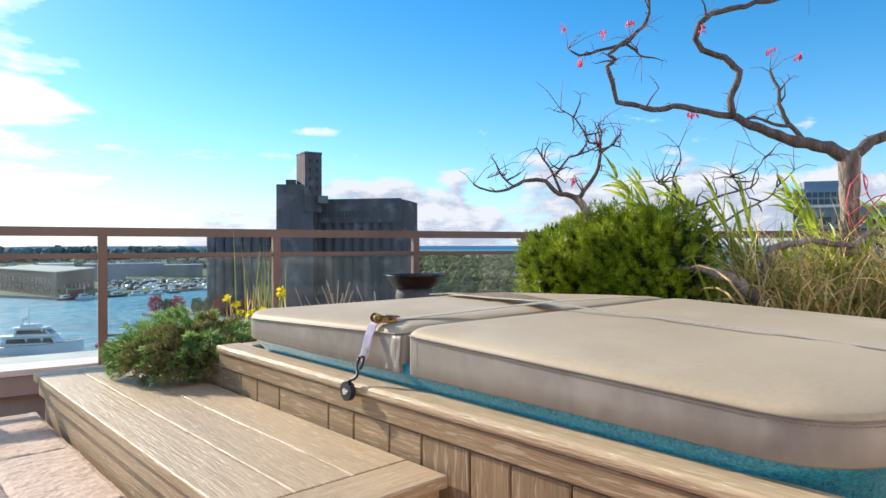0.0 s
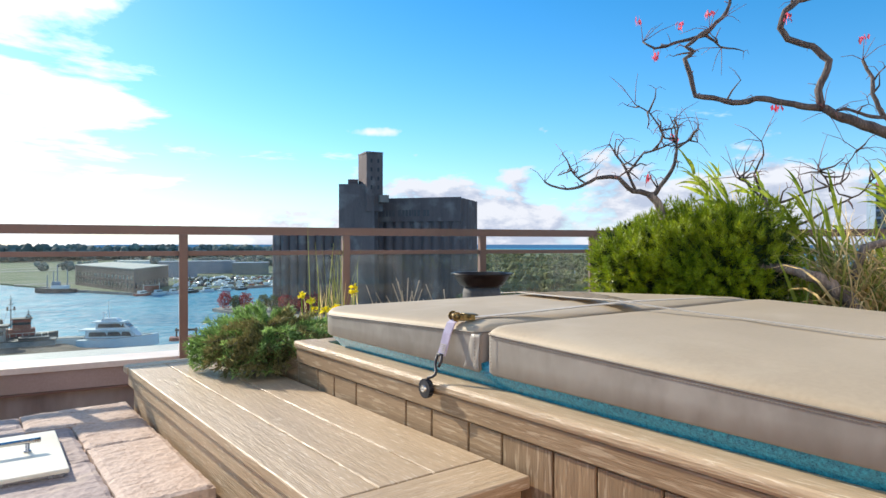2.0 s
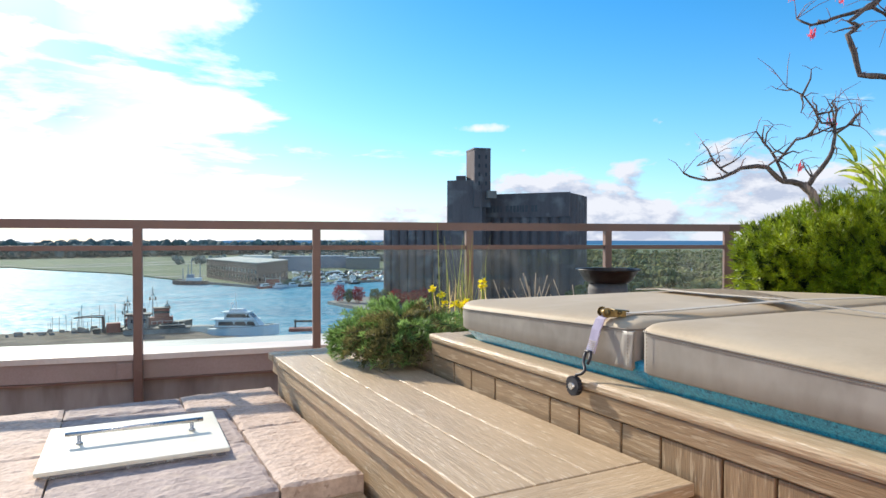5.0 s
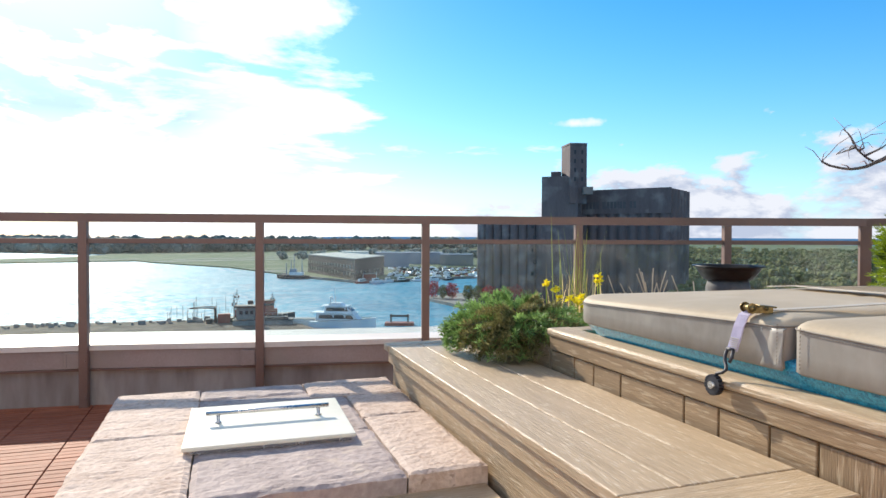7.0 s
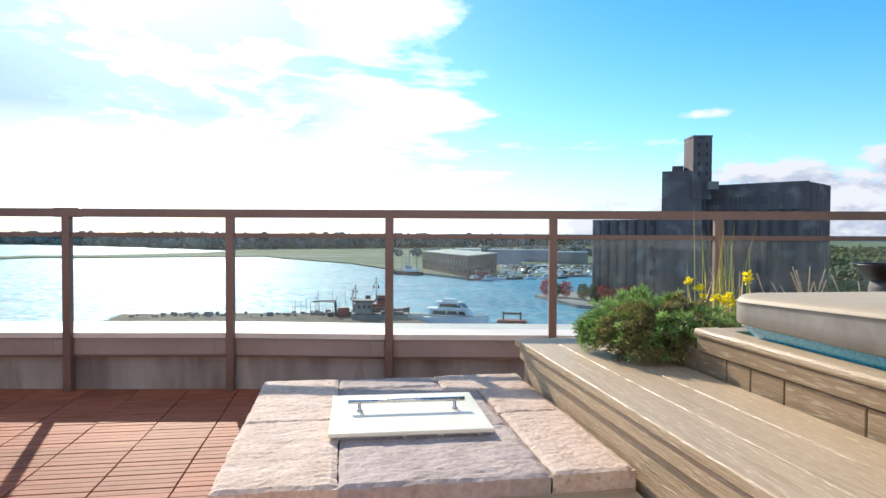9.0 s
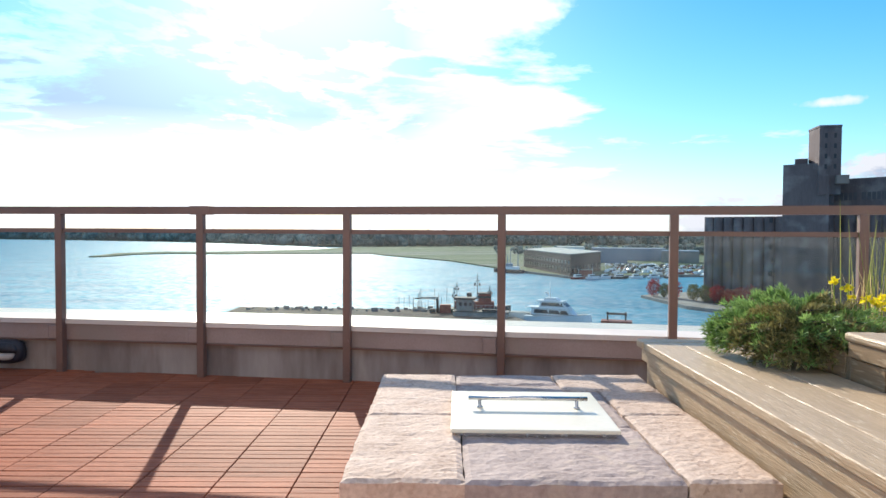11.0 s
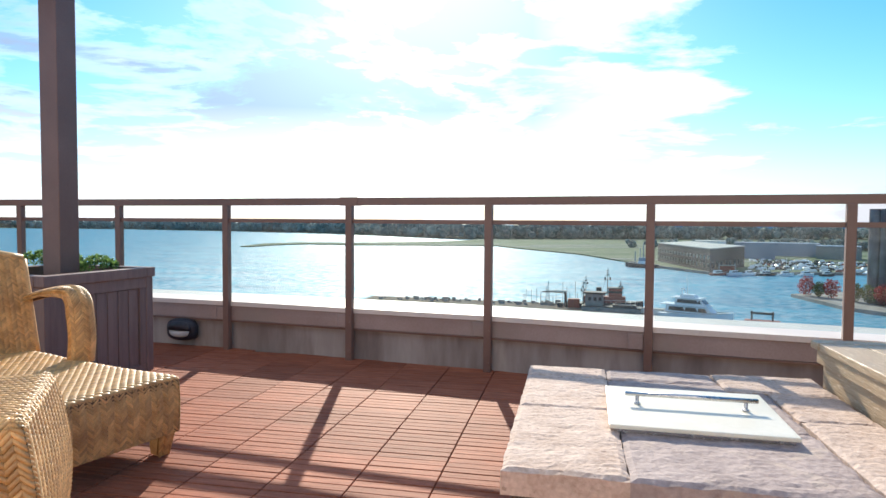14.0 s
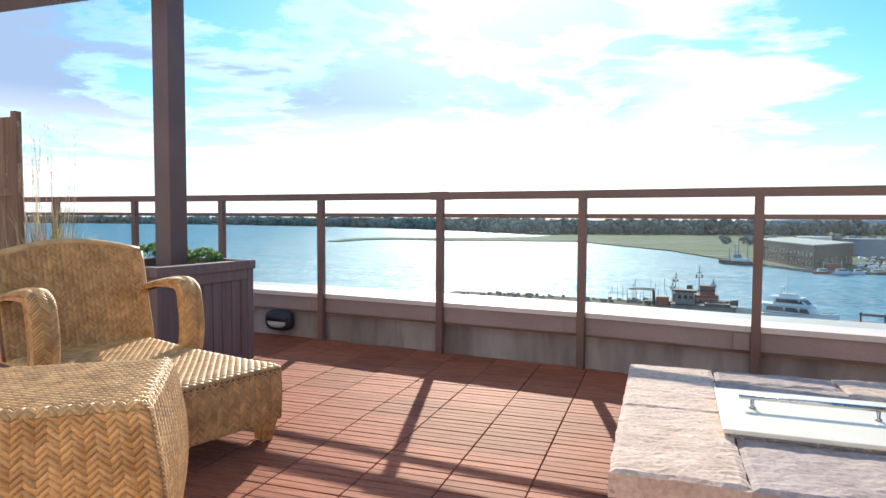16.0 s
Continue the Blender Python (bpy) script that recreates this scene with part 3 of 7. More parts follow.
S0 = 0.285
for n_, (x0, x1, y0, y1, dz, mat_) in enumerate((
        (1.963, 2.278, 2.375, 2.54, 0.0, M_STONE1), (2.282, 2.70, 2.375, 2.545, -0.004, M_STONE2), (2.704, 3.085, 2.26, 2.54, 0.002, M_STONE1),
        (1.963, 2.278, 1.925, 2.371, -0.002, M_STONE1), (1.963, 2.278, 1.335, 1.921, 0.002, M_STONE1), (2.282, 2.845, 1.335, 1.80, -0.002, M_STONE2),
        (2.282, 2.845, 1.804, 2.371, -0.006, M_STONE2), (2.849, 3.085, 1.93, 2.256, 0.0, M_STONE1), (2.849, 3.085, 1.335, 1.926, 0.003, M_STONE1))):
    stone(x0, x1, y0, y1, S0, 0.352 + dz, mat_, stone_box, n_ * 3.1)
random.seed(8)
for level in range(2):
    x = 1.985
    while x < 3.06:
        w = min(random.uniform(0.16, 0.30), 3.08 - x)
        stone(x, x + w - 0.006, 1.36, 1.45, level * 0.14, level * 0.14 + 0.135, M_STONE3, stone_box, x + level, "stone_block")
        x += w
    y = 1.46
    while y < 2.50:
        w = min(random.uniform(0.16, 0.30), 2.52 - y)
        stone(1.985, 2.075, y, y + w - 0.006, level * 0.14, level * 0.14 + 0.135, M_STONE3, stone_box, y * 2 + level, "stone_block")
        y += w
box("core", 2.08, 3.07, 1.46, 2.51, 0.0, 0.28, M_UNDER, stone_box)

lid = thing("lid", (2.52, 1.91, 0.355), "pale enamelled metal lid with a bar handle", "lid")
LM = Matrix.Translation((2.516, 1.905, 0)) @ Matrix.Rotation(radians(-1.5), 4, "Z")
bm = bmesh.new()
add_box(bm, -0.262, 0.260, -0.226, 0.240, 0.363, 0.376, 0.003, LM)
part("plate", bm, M_LID, lid)
bm = bmesh.new()
add_box(bm, -0.248, 0.248, -0.214, 0.228, 0.347, 0.362, 0.002, LM)
part("frame", bm, M_STEEL, lid)
bm = bmesh.new()
add_tube(bm, [LM @ Vector((-0.204, 0.018, 0.409)), LM @ Vector((0.204, 0.018, 0.409))], 0.0075, 12)
part("handle_bar", bm, M_STEEL, lid, smooth=True)
for x in (-0.165, 0.168):
    bm = bmesh.new()
    add_tube(bm, [LM @ Vector((x, 0.018, z)) for z in (0.377, 0.380, 0.3805, 0.403)], [0.011, 0.011, 0.006, 0.006], 12)
    part("handle_post", bm, M_STEEL, lid, smooth=True)

step = thing("low_step", (2.9, 1.1, 0), "low tan board step beside the stone box", "step")
box("tread", 2.69, 3.08, 0.90, 1.345, 0.272, 0.300, M_BENCHX, step, bevel=0.006)
box("riser", 2.70, 3.07, 0.915, 1.335, 0.0, 0.271, M_BENCHX, step)


# ---- strap over the cover ----
M_WEB = surf("lilac_webbing", (0.42, 0.38, 0.52), (0.55, 0.50, 0.64), 40, 0.7, bump=0.3, bump_scale=300)
M_WEBG = surf("grey_webbing", (0.38, 0.34, 0.29), (0.50, 0.45, 0.39), 30, 0.7, bump=0.3, bump_scale=300)
M_BRASS = surf("worn_brass", (0.10, 0.072, 0.03), (0.24, 0.18, 0.08), 60, 0.4, metal=0.9, bump=0.1)
M_BLACK = surf("black_rubber", (0.012, 0.013, 0.02), (0.03, 0.032, 0.045), 20, 0.5, bump=0.1)


def ribbon(bm, pts, wide, thick, across=None):
    """A flat band along points."""
    cols = []
    p = [Vector(q) for q in pts]
    for i, q in enumerate(p):
        d = (p[min(i + 1, len(p) - 1)] - p[max(i - 1, 0)]).normalized()
        s = Vector(across).normalized() if across else d.cross(Vector((0, 0, 1))).normalized()
        n = s.cross(d).normalized()
        cols.append([bm.verts.new(q + s * a * wide / 2 + n * b * thick / 2) for a, b in ((-1, -1), (1, -1), (1, 1), (-1, 1))])
    for a, b in zip(cols, cols[1:]):
        for k in range(4):
            bm.faces.new((a[k], b[k], b[(k + 1) % 4], a[(k + 1) % 4]))
    bm.faces.new(cols[0])
    bm.faces.new(cols[-1][::-1])
    bmesh.ops.recalc_face_normals(bm, faces=bm.faces)


strap = thing("tie_down_strap", (3.57, 0.9, 0.71), "lilac tie-down strap with brass ratchet buckle over the cover", "strap")
bm = bmesh.new()
ribbon(bm, [(3.60, 0.882, 0.826), (3.585, 0.884, 0.829), (3.570, 0.888, 0.818), (3.560, 0.893, 0.79), (3.553, 0.897, 0.755), (3.545, 0.899, 0.730)], 0.028, 0.004, (0.15, -1, 0))
part("hanging_web", bm, M_WEB, strap)
bm = bmesh.new()
for k in range(7):
    t = k / 6
    c = Vector((3.547, 0.898, 0.731)) + Vector((0.006, -0.002, 0.030)) * t
    add_tube(bm, [c + Vector((-0.002, 0.0145, 0)), c + Vector((-0.0045, -0.0145, 0))], 0.0014, 4)
part("web_stitching", bm, M_WEBG, strap)
bm = bmesh.new()
ribbon(bm, [(3.60, 0.878, 0.829), (3.78, 0.825, 0.838), (4.0, 0.780, 0.848), (4.2, 0.764, 0.851), (4.6, 0.755, 0.843), (4.94, 0.752, 0.815)], 0.024, 0.003)
part("cross_web", bm, M_WEBG, strap)
bm = bmesh.new()
ribbon(bm, [(4.16, 0.80, 0.853), (4.165, 0.6, 0.842), (4.18, 0.2, 0.826), (4.19, -0.24, 0.803)], 0.012, 0.003)
part("long_web", bm, M_WEBG, strap)
bm = bmesh.new()
ribbon(bm, [(4.16, 0.78, 0.854), (4.25, 1.1, 0.841), (4.42, 1.5, 0.824), (4.50, 1.70, 0.806)], 0.012, 0.003)
part("long_web", bm, M_WEBG, strap)
rat = Matrix.Translation((3.588, 0.876, 0.833)) @ Matrix.Rotation(radians(-20), 4, "Z")
bm = bmesh.new()
for side in (-1, 1):
    add_box(bm, -0.020, 0.040, side * 0.015 - 0.0015, side * 0.015 + 0.0015, -0.008, 0.008, 0.001, rat)
    bmesh.ops.create_cone(bm, cap_ends=True, segments=14, radius1=0.013, radius2=0.013, depth=0.0026,
                          matrix=rat @ Matrix.Translation((-0.012, side * 0.018, 0.004)) @ Matrix.Rotation(radians(90), 4, "X"))
part("ratchet_frame", bm, M_BRASS, strap)
bm = bmesh.new()
add_box(bm, 0.008, 0.050, -0.013, 0.013, 0.009, 0.013, 0.0015, rat @ Matrix.Rotation(radians(6), 4, "Y"))
part("ratchet_handle", bm, M_BRASS, strap)
bm = bmesh.new()
for cx, rr in ((-0.012, 0.0085), (0.022, 0.0055)):
    add_tube(bm, [rat @ Vector((cx, -0.020, 0.004)), rat @ Vector((cx, 0.020, 0.004))], rr, 10)
part("ratchet_spool", bm, M_BRASS, strap, smooth=True)
bm = bmesh.new()
add_tube(bm, [(3.541, 0.889, 0.734), (3.540, 0.911, 0.734)], 0.0042, 8)
add_tube(bm, [(3.541, 0.909, 0.733), (3.536, 0.911, 0.718), (3.530, 0.906, 0.704), (3.524, 0.894, 0.694), (3.519, 0.890, 0.686), (3.515, 0.897, 0.679), (3.512, 0.912, 0.674), (3.511, 0.917, 0.664)], 0.0042, 8)
add_tube(bm, [(3.541, 0.891, 0.733), (3.536, 0.889, 0.716), (3.531, 0.893, 0.703)], 0.0042, 8)
part("hook", bm, M_BLACK, strap, smooth=True)
bm = bmesh.new()
m = Matrix.Translation((3.509, 0.918, 0.645)) @ Matrix.Rotation(radians(90), 4, "Y")
for k in range(18):
    a = 2 * math.pi * k / 18
    add_box(bm, -0.003, 0.003, 0.0205, 0.0255, -0.0075, 0.0075, 0, m @ Matrix.Rotation(a, 4, "Z"))
bmesh.ops.create_cone(bm, cap_ends=True, segments=24, radius1=0.022, radius2=0.022, depth=0.014, matrix=m)
wheel = part("knob", bm, M_BLACK, strap)
bm = bmesh.new()
bmesh.ops.create_cone(bm, cap_ends=True, segments=16, radius1=0.011, radius2=0.009, depth=0.006, matrix=Matrix.Translation((3.500, 0.918, 0.645)) @ Matrix.Rotation(radians(-90), 4, "Y"))
part("hub", bm, M_STEEL, wheel)

# vinyl flap that stands up off the cover beside the strap
bm = bmesh.new()
fl = []
for i in range(13):
    t = i / 12
    q = Vector((4.17 + 0.30 * t, 0.80 + 0.80 * t, 0.848 - 0.030 * t))
    lift = 0.016 * math.sin(math.pi * min(1, t * 1.15)) ** 1.5
    fl.append([bm.verts.new(q + Vector((0.012 * k - 0.02, -0.006 * k, lift * math.sin(math.pi * k / 7 * 0.62) + 0.002))) for k in range(8)])
for a, b in zip(fl, fl[1:]):
    for k in range(7):
        bm.faces.new((a[k], a[k + 1], b[k + 1], b[k]))
bmesh.ops.solidify(bm, geom=list(bm.faces), thickness=0.003)
part("flap", bm, M_VINYL, cover_far, "lifted vinyl flap", smooth=True)

# pleated hinge of the cover where its halves meet
def pleat(y0, y1, waves, deep, phase, name, parent):
    bm = bmesh.new()
    rows = []
    for i in range(33):
        t = i / 32
        y = y0 + (y1 - y0) * t
        w = math.sin(math.pi * (t * waves + phase))
        out = deep * (abs(w) ** 0.7) * (1 if w > 0 else -0.35)
        row = []
        for k in range(12):
            h = k / 11
            if h < 0.72:
                z = 0.703 + (0.797 - 0.703) * h / 0.72
                x = 3.5745 - out * (0.55 + 0.45 * math.sin(math.pi * h / 0.72)) - 0.0012 * math.sin(9 * t + 7 * h)
            else:
                g = (h - 0.72) / 0.28
                z = 0.797 + 0.004 * math.sin(g * math.pi / 2)
                x = 3.5745 - out * 0.55 * (1 - g) + 0.010 * g
            row.append(bm.verts.new((x, y + 0.002 * math.sin(5 * h + 6 * t) * (1 - h), z)))
        rows.append(row)
    for a, b in zip(rows, rows[1:]):
        for k in range(11):
            bm.faces.new((a[k], a[k + 1], b[k + 1], b[k]))
    bmesh.ops.recalc_face_normals(bm, faces=bm.faces)
    bmesh.ops.solidify(bm, geom=list(bm.faces), thickness=0.003)
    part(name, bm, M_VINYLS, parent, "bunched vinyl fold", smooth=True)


pleat(0.776, 0.840, 1.6, 0.0022, 0.1, "fold", cover_far)
bm = bmesh.new()
for y in (0.790, 0.728):
    for k in range(11):
        z = 0.716 + k * 0.0088
        add_tube(bm, [(3.5705, y, z), (3.5705, y - 0.001, z + 0.005)], 0.0009, 4)
tagged(part("stitching", bm, M_SEAM, cover_far), kind="stuff")

# ---- wicker ----
M_WICKER = surf("woven_wicker", (0.47, 0.245, 0.082), (0.72, 0.425, 0.165), 14, 0.46, bump=0.15, bump_scale=160, vary=0.22, island=True)
# backing slabs under the weave, coloured dark as shade between strands
M_WICKER_D = surf("wicker_gap_shade", (0.09, 0.045, 0.016), (0.16, 0.085, 0.03), 14, 0.7)


def weave(name, at, w, h, parent, step=0.030, strand=0.0125, lift=0.0065, herring=True, label="", flip=1.0):
    """Woven strands on a surface at(u, v) in metres: herringbone, or a flat twill of short strands."""
    verts, faces = [], []

    def place(u, v, z):
        u, v = min(max(u, 0), w), min(max(v, 0), h)
        e = 0.004
        p = at(u, v)
        pu, pv = at(min(u + e, w), v) - at(max(u - e, 0), v), at(u, min(v + e, h)) - at(u, max(v - e, 0))
        return p + pu.cross(pv).normalized() * z * flip

    def piece(u0, v0, u1, v1, width):
        n = len(verts)
        dx, dy = u1 - u0, v1 - v0
        ln = math.hypot(dx, dy)
        ox, oy = -dy / ln * width / 2, dx / ln * width / 2
        for t, k in ((-0.10, 0.0), (0.12, 0.75), (0.5, 1.0), (0.88, 0.75), (1.10, 0.0)):
            for s, q in ((-1, -0.15), (-0.6, 0.72), (0, 1.0), (0.6, 0.72), (1, -0.15)):
                verts.append(place(u0 + dx * t + ox * s, v0 + dy * t + oy * s, lift * (0.10 + 0.95 * k * q)))
        for a in (0, 5, 10, 15):
            for b in (0, 1, 2, 3):
                faces.append((n + a + b, n + a + b + 1, n + a + b + 6, n + a + b + 5))

    if herring:
        cols = max(1, round(w / step))
        cw = w / cols
        for c in range(cols):
            v = -cw
            while v < h + 0.002:
                j = random.uniform(-0.0012, 0.0012)
                if c % 2 == 0:
                    piece(c * cw, v + j, (c + 1) * cw, v + cw * 0.95 + j, strand)
                else:
                    piece(c * cw, v + cw * 0.95 + j, (c + 1) * cw, v + j, strand)
                v += strand * 1.16
    else:
        row = 0
        pitch = h / round(h / (strand * 0.98))
        v = pitch * 0.4
        while v < h - pitch * 0.3:
            u = -step * (row % 3) / 3
            while u < w:
                j = random.uniform(-0.0008, 0.0008)
                piece(max(u, 0), v + j, min(u + step * 0.96, w), v + strand * 0.25 + j, strand * 1.15)
                u += step
            v += pitch
            row += 1
    me = bpy.data.meshes.new(name)
    me.from_pydata([tuple(p) for p in verts], [], faces)
    me.materials.append(M_WICKER)
    me.shade_smooth()
    ob = new(name, me)
    ob.parent = parent
    ob.matrix_parent_inverse = parent.matrix_world.inverted()
    return tagged(ob, label, kind="stuff")


def grid_part(name, at, w, h, nu, nv, material, parent, back):
    """The closed slab beneath a woven surface, which reaches back by a vector."""
    bm = bmesh.new()
    g = [[bm.verts.new(at(w * i / nu, h * j / nv)) for i in range(nu + 1)] for j in range(nv + 1)]
    r = [[bm.verts.new(v.co + back) for v in row] for row in g]
    for j in range(nv):
        for i in range(nu):
            bm.faces.new((g[j][i], g[j][i + 1], g[j + 1][i + 1], g[j + 1][i]))
            bm.faces.new((r[j][i], r[j + 1][i], r[j + 1][i + 1], r[j][i + 1]))
    for a, b in ((g[0], r[0]), (g[-1][::-1], r[-1][::-1]), ([q[-1] for q in g], [q[-1] for q in r]), ([q[0] for q in g][::-1], [q[0] for q in r][::-1])):
        for k in range(len(a) - 1):
            bm.faces.new((a[k], b[k], b[k + 1], a[k + 1]))
    bmesh.ops.recalc_face_normals(bm, faces=bm.faces)
    return part(name, bm, material, parent, smooth=True)


random.seed(21)
chair = thing("wicker_armchair", (0.1, 1.95, 0), "golden woven wicker lounge armchair on the deck", "armchair")
CF, CS, CB = Vector((0.552, 2.085, 0.0)), Vector((-0.28, -0.96, 0)), Vector((-0.96, 0.28, 0))
UP = Vector((0, 0, 1))
CW, CD, SEAT = 0.66, 1.06, 0.338


def on_chair(u, v, z):
    return CF + CS * u + CB * v + UP * z


def seat_top(u, v):
    edge = min(u, CW - u, v)
    return on_chair(u, v, SEAT - 0.018 * math.exp(-edge / 0.012) - 0.010 * math.sin(math.pi * min(1, v / 0.9)))


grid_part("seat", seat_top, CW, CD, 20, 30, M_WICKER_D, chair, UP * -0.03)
weave("seat_weave", seat_top, CW, CD, chair, step=0.033, strand=0.0145, lift=0.0065, herring=False, flip=-1.0)


def apron(u, v):
    return on_chair(u, 0.006 - 0.010 * math.sin(math.pi * v / 0.22), SEAT - 0.015 - (0.22 - v))


def side_apron(u, v):
    return on_chair(-0.002 - 0.006 * math.sin(math.pi * v / 0.22), CD - u, SEAT - 0.015 - (0.22 - v))


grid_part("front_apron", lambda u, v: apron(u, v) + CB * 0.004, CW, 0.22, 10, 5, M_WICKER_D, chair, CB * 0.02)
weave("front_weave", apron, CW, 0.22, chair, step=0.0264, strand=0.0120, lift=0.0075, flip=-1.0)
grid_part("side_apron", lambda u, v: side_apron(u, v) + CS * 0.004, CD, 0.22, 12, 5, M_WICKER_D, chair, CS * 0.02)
weave("side_weave", side_apron, CD, 0.22, chair, step=0.0265, strand=0.0120, lift=0.0075, flip=-1.0)
for u0, v0 in ((0.0, 0.0), (CW - 0.09, 0.0), (0.0, CD - 0.09), (CW - 0.09, CD - 0.09)):
    bm = bmesh.new()
    low, top = [], []
    for a, b in ((0, 0), (1, 0), (1, 1), (0, 1)):
        top.append(bm.verts.new(on_chair(u0 + a * 0.09, v0 + b * 0.09, 0.16)))
        low.append(bm.verts.new(on_chair(u0 + (0.0 if u0 == 0 else 0.036) + a * 0.054, v0 + (0.060 if v0 == 0 else -0.02) + b * 0.050, 0.0)))
    for i in range(4):
        bm.faces.new((low[i], low[(i + 1) % 4], top[(i + 1) % 4], top[i]))
    bm.faces.new(low[::-1])
    bm.faces.new(top)
    bmesh.ops.recalc_face_normals(bm, faces=bm.faces)
    bmesh.ops.bevel(bm, geom=list(bm.edges), offset=0.008, segments=2, affect="EDGES")
    leg = part("leg", bm, M_WICKER, chair)

    def leg_face(u, v, u0=u0, v0=v0):
        k = v / 0.16
        return on_chair(u0 + (0.0 if u0 == 0 else 0.036) * (1 - k) + u * (0.6 + 0.4 * k), v0 + (0.059 if v0 == 0 else -0.021) * (1 - k) - 0.001, v)
    weave("leg_weave", leg_face, 0.09, 0.16, leg, step=0.022, strand=0.010, flip=-1.0)


def back_front(u, v):
    z = SEAT - 0.01 + v * (0.86 + 0.10 * math.sin(math.pi * u / CW) * (v / 0.52))
    return on_chair(CW - u, 0.98 + 0.10 * (v / 0.52) + 0.03 * math.sin(math.pi * u / CW) , z)


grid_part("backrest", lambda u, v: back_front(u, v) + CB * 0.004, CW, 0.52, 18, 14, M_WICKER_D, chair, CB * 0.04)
weave("back_weave", back_front, CW, 0.52, chair, step=0.022, strand=0.0105, lift=0.0065)
bm = bmesh.new()
add_tube(bm, [back_front(CW * i / 14, 0.525) + CB * 0.014 for i in range(15)], 0.020, 10)
part("back_rim", bm, M_WICKER, chair, smooth=True)
bm = bmesh.new()
add_tube(bm, [back_front(CW, 0.52 * i / 8) + CB * 0.014 for i in range(9)], 0.020, 10)
part("back_rim", bm, M_WICKER, chair, smooth=True)
for uc in (-0.012, CW - 0.012):
    AW, AL = 0.094, 0.80

    def arm_line(t):
        """Along the arm: up the front post, round the bend, back and down to the backrest."""
        if t < 0.235:
            return 0.635 - 0.015 * math.sin(math.pi * t / 0.235), SEAT - 0.02 + t
        if t < 0.395:
            a = (t - 0.235) / 0.16 * math.pi / 2
            return 0.635 + 0.09 * (1 - math.cos(a)), SEAT + 0.215 + 0.10 * math.sin(a)
        g = (t - 0.395) / (AL - 0.395)
        return 0.725 + (t - 0.395) * 0.97, SEAT + 0.315 - 0.075 * g ** 1.4

    def arm_dir(t):
        p0, p1 = arm_line(max(t - 0.012, 0)), arm_line(min(t + 0.012, AL))
        return Vector((p1[0] - p0[0], p1[1] - p0[1])).normalized()

    def arm_thick(t):
        return 0.058 - 0.036 * min(1, max(0, (t - 0.26) / 0.32))

    def arm_wide(t):
        return AW * (1 - 0.22 * min(1, max(0, (t - 0.30) / 0.4)))

    def arm_at(t, a, deep, uc=uc):
        pv, pz = arm_line(t)
        d = arm_dir(t)
        bulge = 0.010 * math.cos(math.pi * a)
        return on_chair(uc - a * arm_wide(t), pv - d.y * bulge + d.y * deep, pz + d.x * bulge - d.x * deep)
    bm = bmesh.new()
    rings = []
    for i in range(31):
        t = AL * i / 30
        ring = [arm_at(t, a, 0.002) for a in (-0.5, -0.3, 0.0, 0.3, 0.5)] + [arm_at(t, a, arm_thick(t)) for a in (0.46, 0.0, -0.46)]
        rings.append([bm.verts.new(p) for p in ring])
    for a, b in zip(rings, rings[1:]):
        for k in range(8):
            bm.faces.new((a[k], a[(k + 1) % 8], b[(k + 1) % 8], b[k]))
    bm.faces.new(rings[0][::-1])
    bm.faces.new(rings[-1])
    bmesh.ops.recalc_face_normals(bm, faces=bm.faces)
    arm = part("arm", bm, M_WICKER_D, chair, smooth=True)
    weave("arm_weave", lambda u, v: arm_at(v, u / AW - 0.5, 0.0), AW, AL, arm, step=0.0313, strand=0.0125)
    for sgn in (-1, 1):
        weave("arm_weave", lambda u, v, sgn=sgn: arm_at(v, sgn * 0.5, (u if sgn > 0 else 0.058 - u) / 0.058 * arm_thick(v)), 0.058, AL, arm, step=0.029, strand=0.0125)
        weave("arm_weave", lambda u, v, sgn=sgn: arm_at(v, sgn * 0.5, (u if sgn < 0 else 0.058 - u) / 0.058 * arm_thick(v)), 0.058, AL, arm, step=0.029, strand=0.0125)

# wicker side table
table = thing("wicker_side_table", (0.75, 0.85, 0), "golden herringbone woven wicker side table", "table")
TA, TB = Vector((0.588, -0.809, 0)), Vector((-0.809, -0.588, 0))
TF = Vector((0.764, 1.216, 0.0))
TL, TW, TH = 0.455, 0.55, 0.56


def on_table(a, b, z):
    return TF + TA * a + TB * b + UP * z


def flare(z):
    return 0.035 * math.sin(math.pi * min(1, (TH - z) / 0.5)) + 0.012


def table_top(u, v):
    edge = min(u, TW - u, v, TL - v)
    return on_table(TL - v, u, TH - 0.014 * math.exp(-edge / 0.010))


def table_near(u, v):
    z = 0.05 + v
    o = flare(z) - 0.012
    return on_table(TL + o, -o + (TW - u) * (TW + 2 * o) / TW, z)


def table_right(u, v):
    z = 0.05 + v
    o = flare(z) - 0.012
    return on_table(-o + u * (TL + 2 * o) / TL, -o, z)


FACE = TH - 0.063
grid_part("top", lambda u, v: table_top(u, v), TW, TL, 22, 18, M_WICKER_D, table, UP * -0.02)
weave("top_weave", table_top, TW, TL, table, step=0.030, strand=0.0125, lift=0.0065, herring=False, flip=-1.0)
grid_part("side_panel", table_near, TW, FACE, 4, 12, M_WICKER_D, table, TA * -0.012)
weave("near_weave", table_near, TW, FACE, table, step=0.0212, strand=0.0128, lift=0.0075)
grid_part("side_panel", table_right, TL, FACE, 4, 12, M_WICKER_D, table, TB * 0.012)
weave("right_weave", table_right, TL, FACE, table, step=0.017, strand=0.0095, flip=-1.0)
ROLL = 0.022


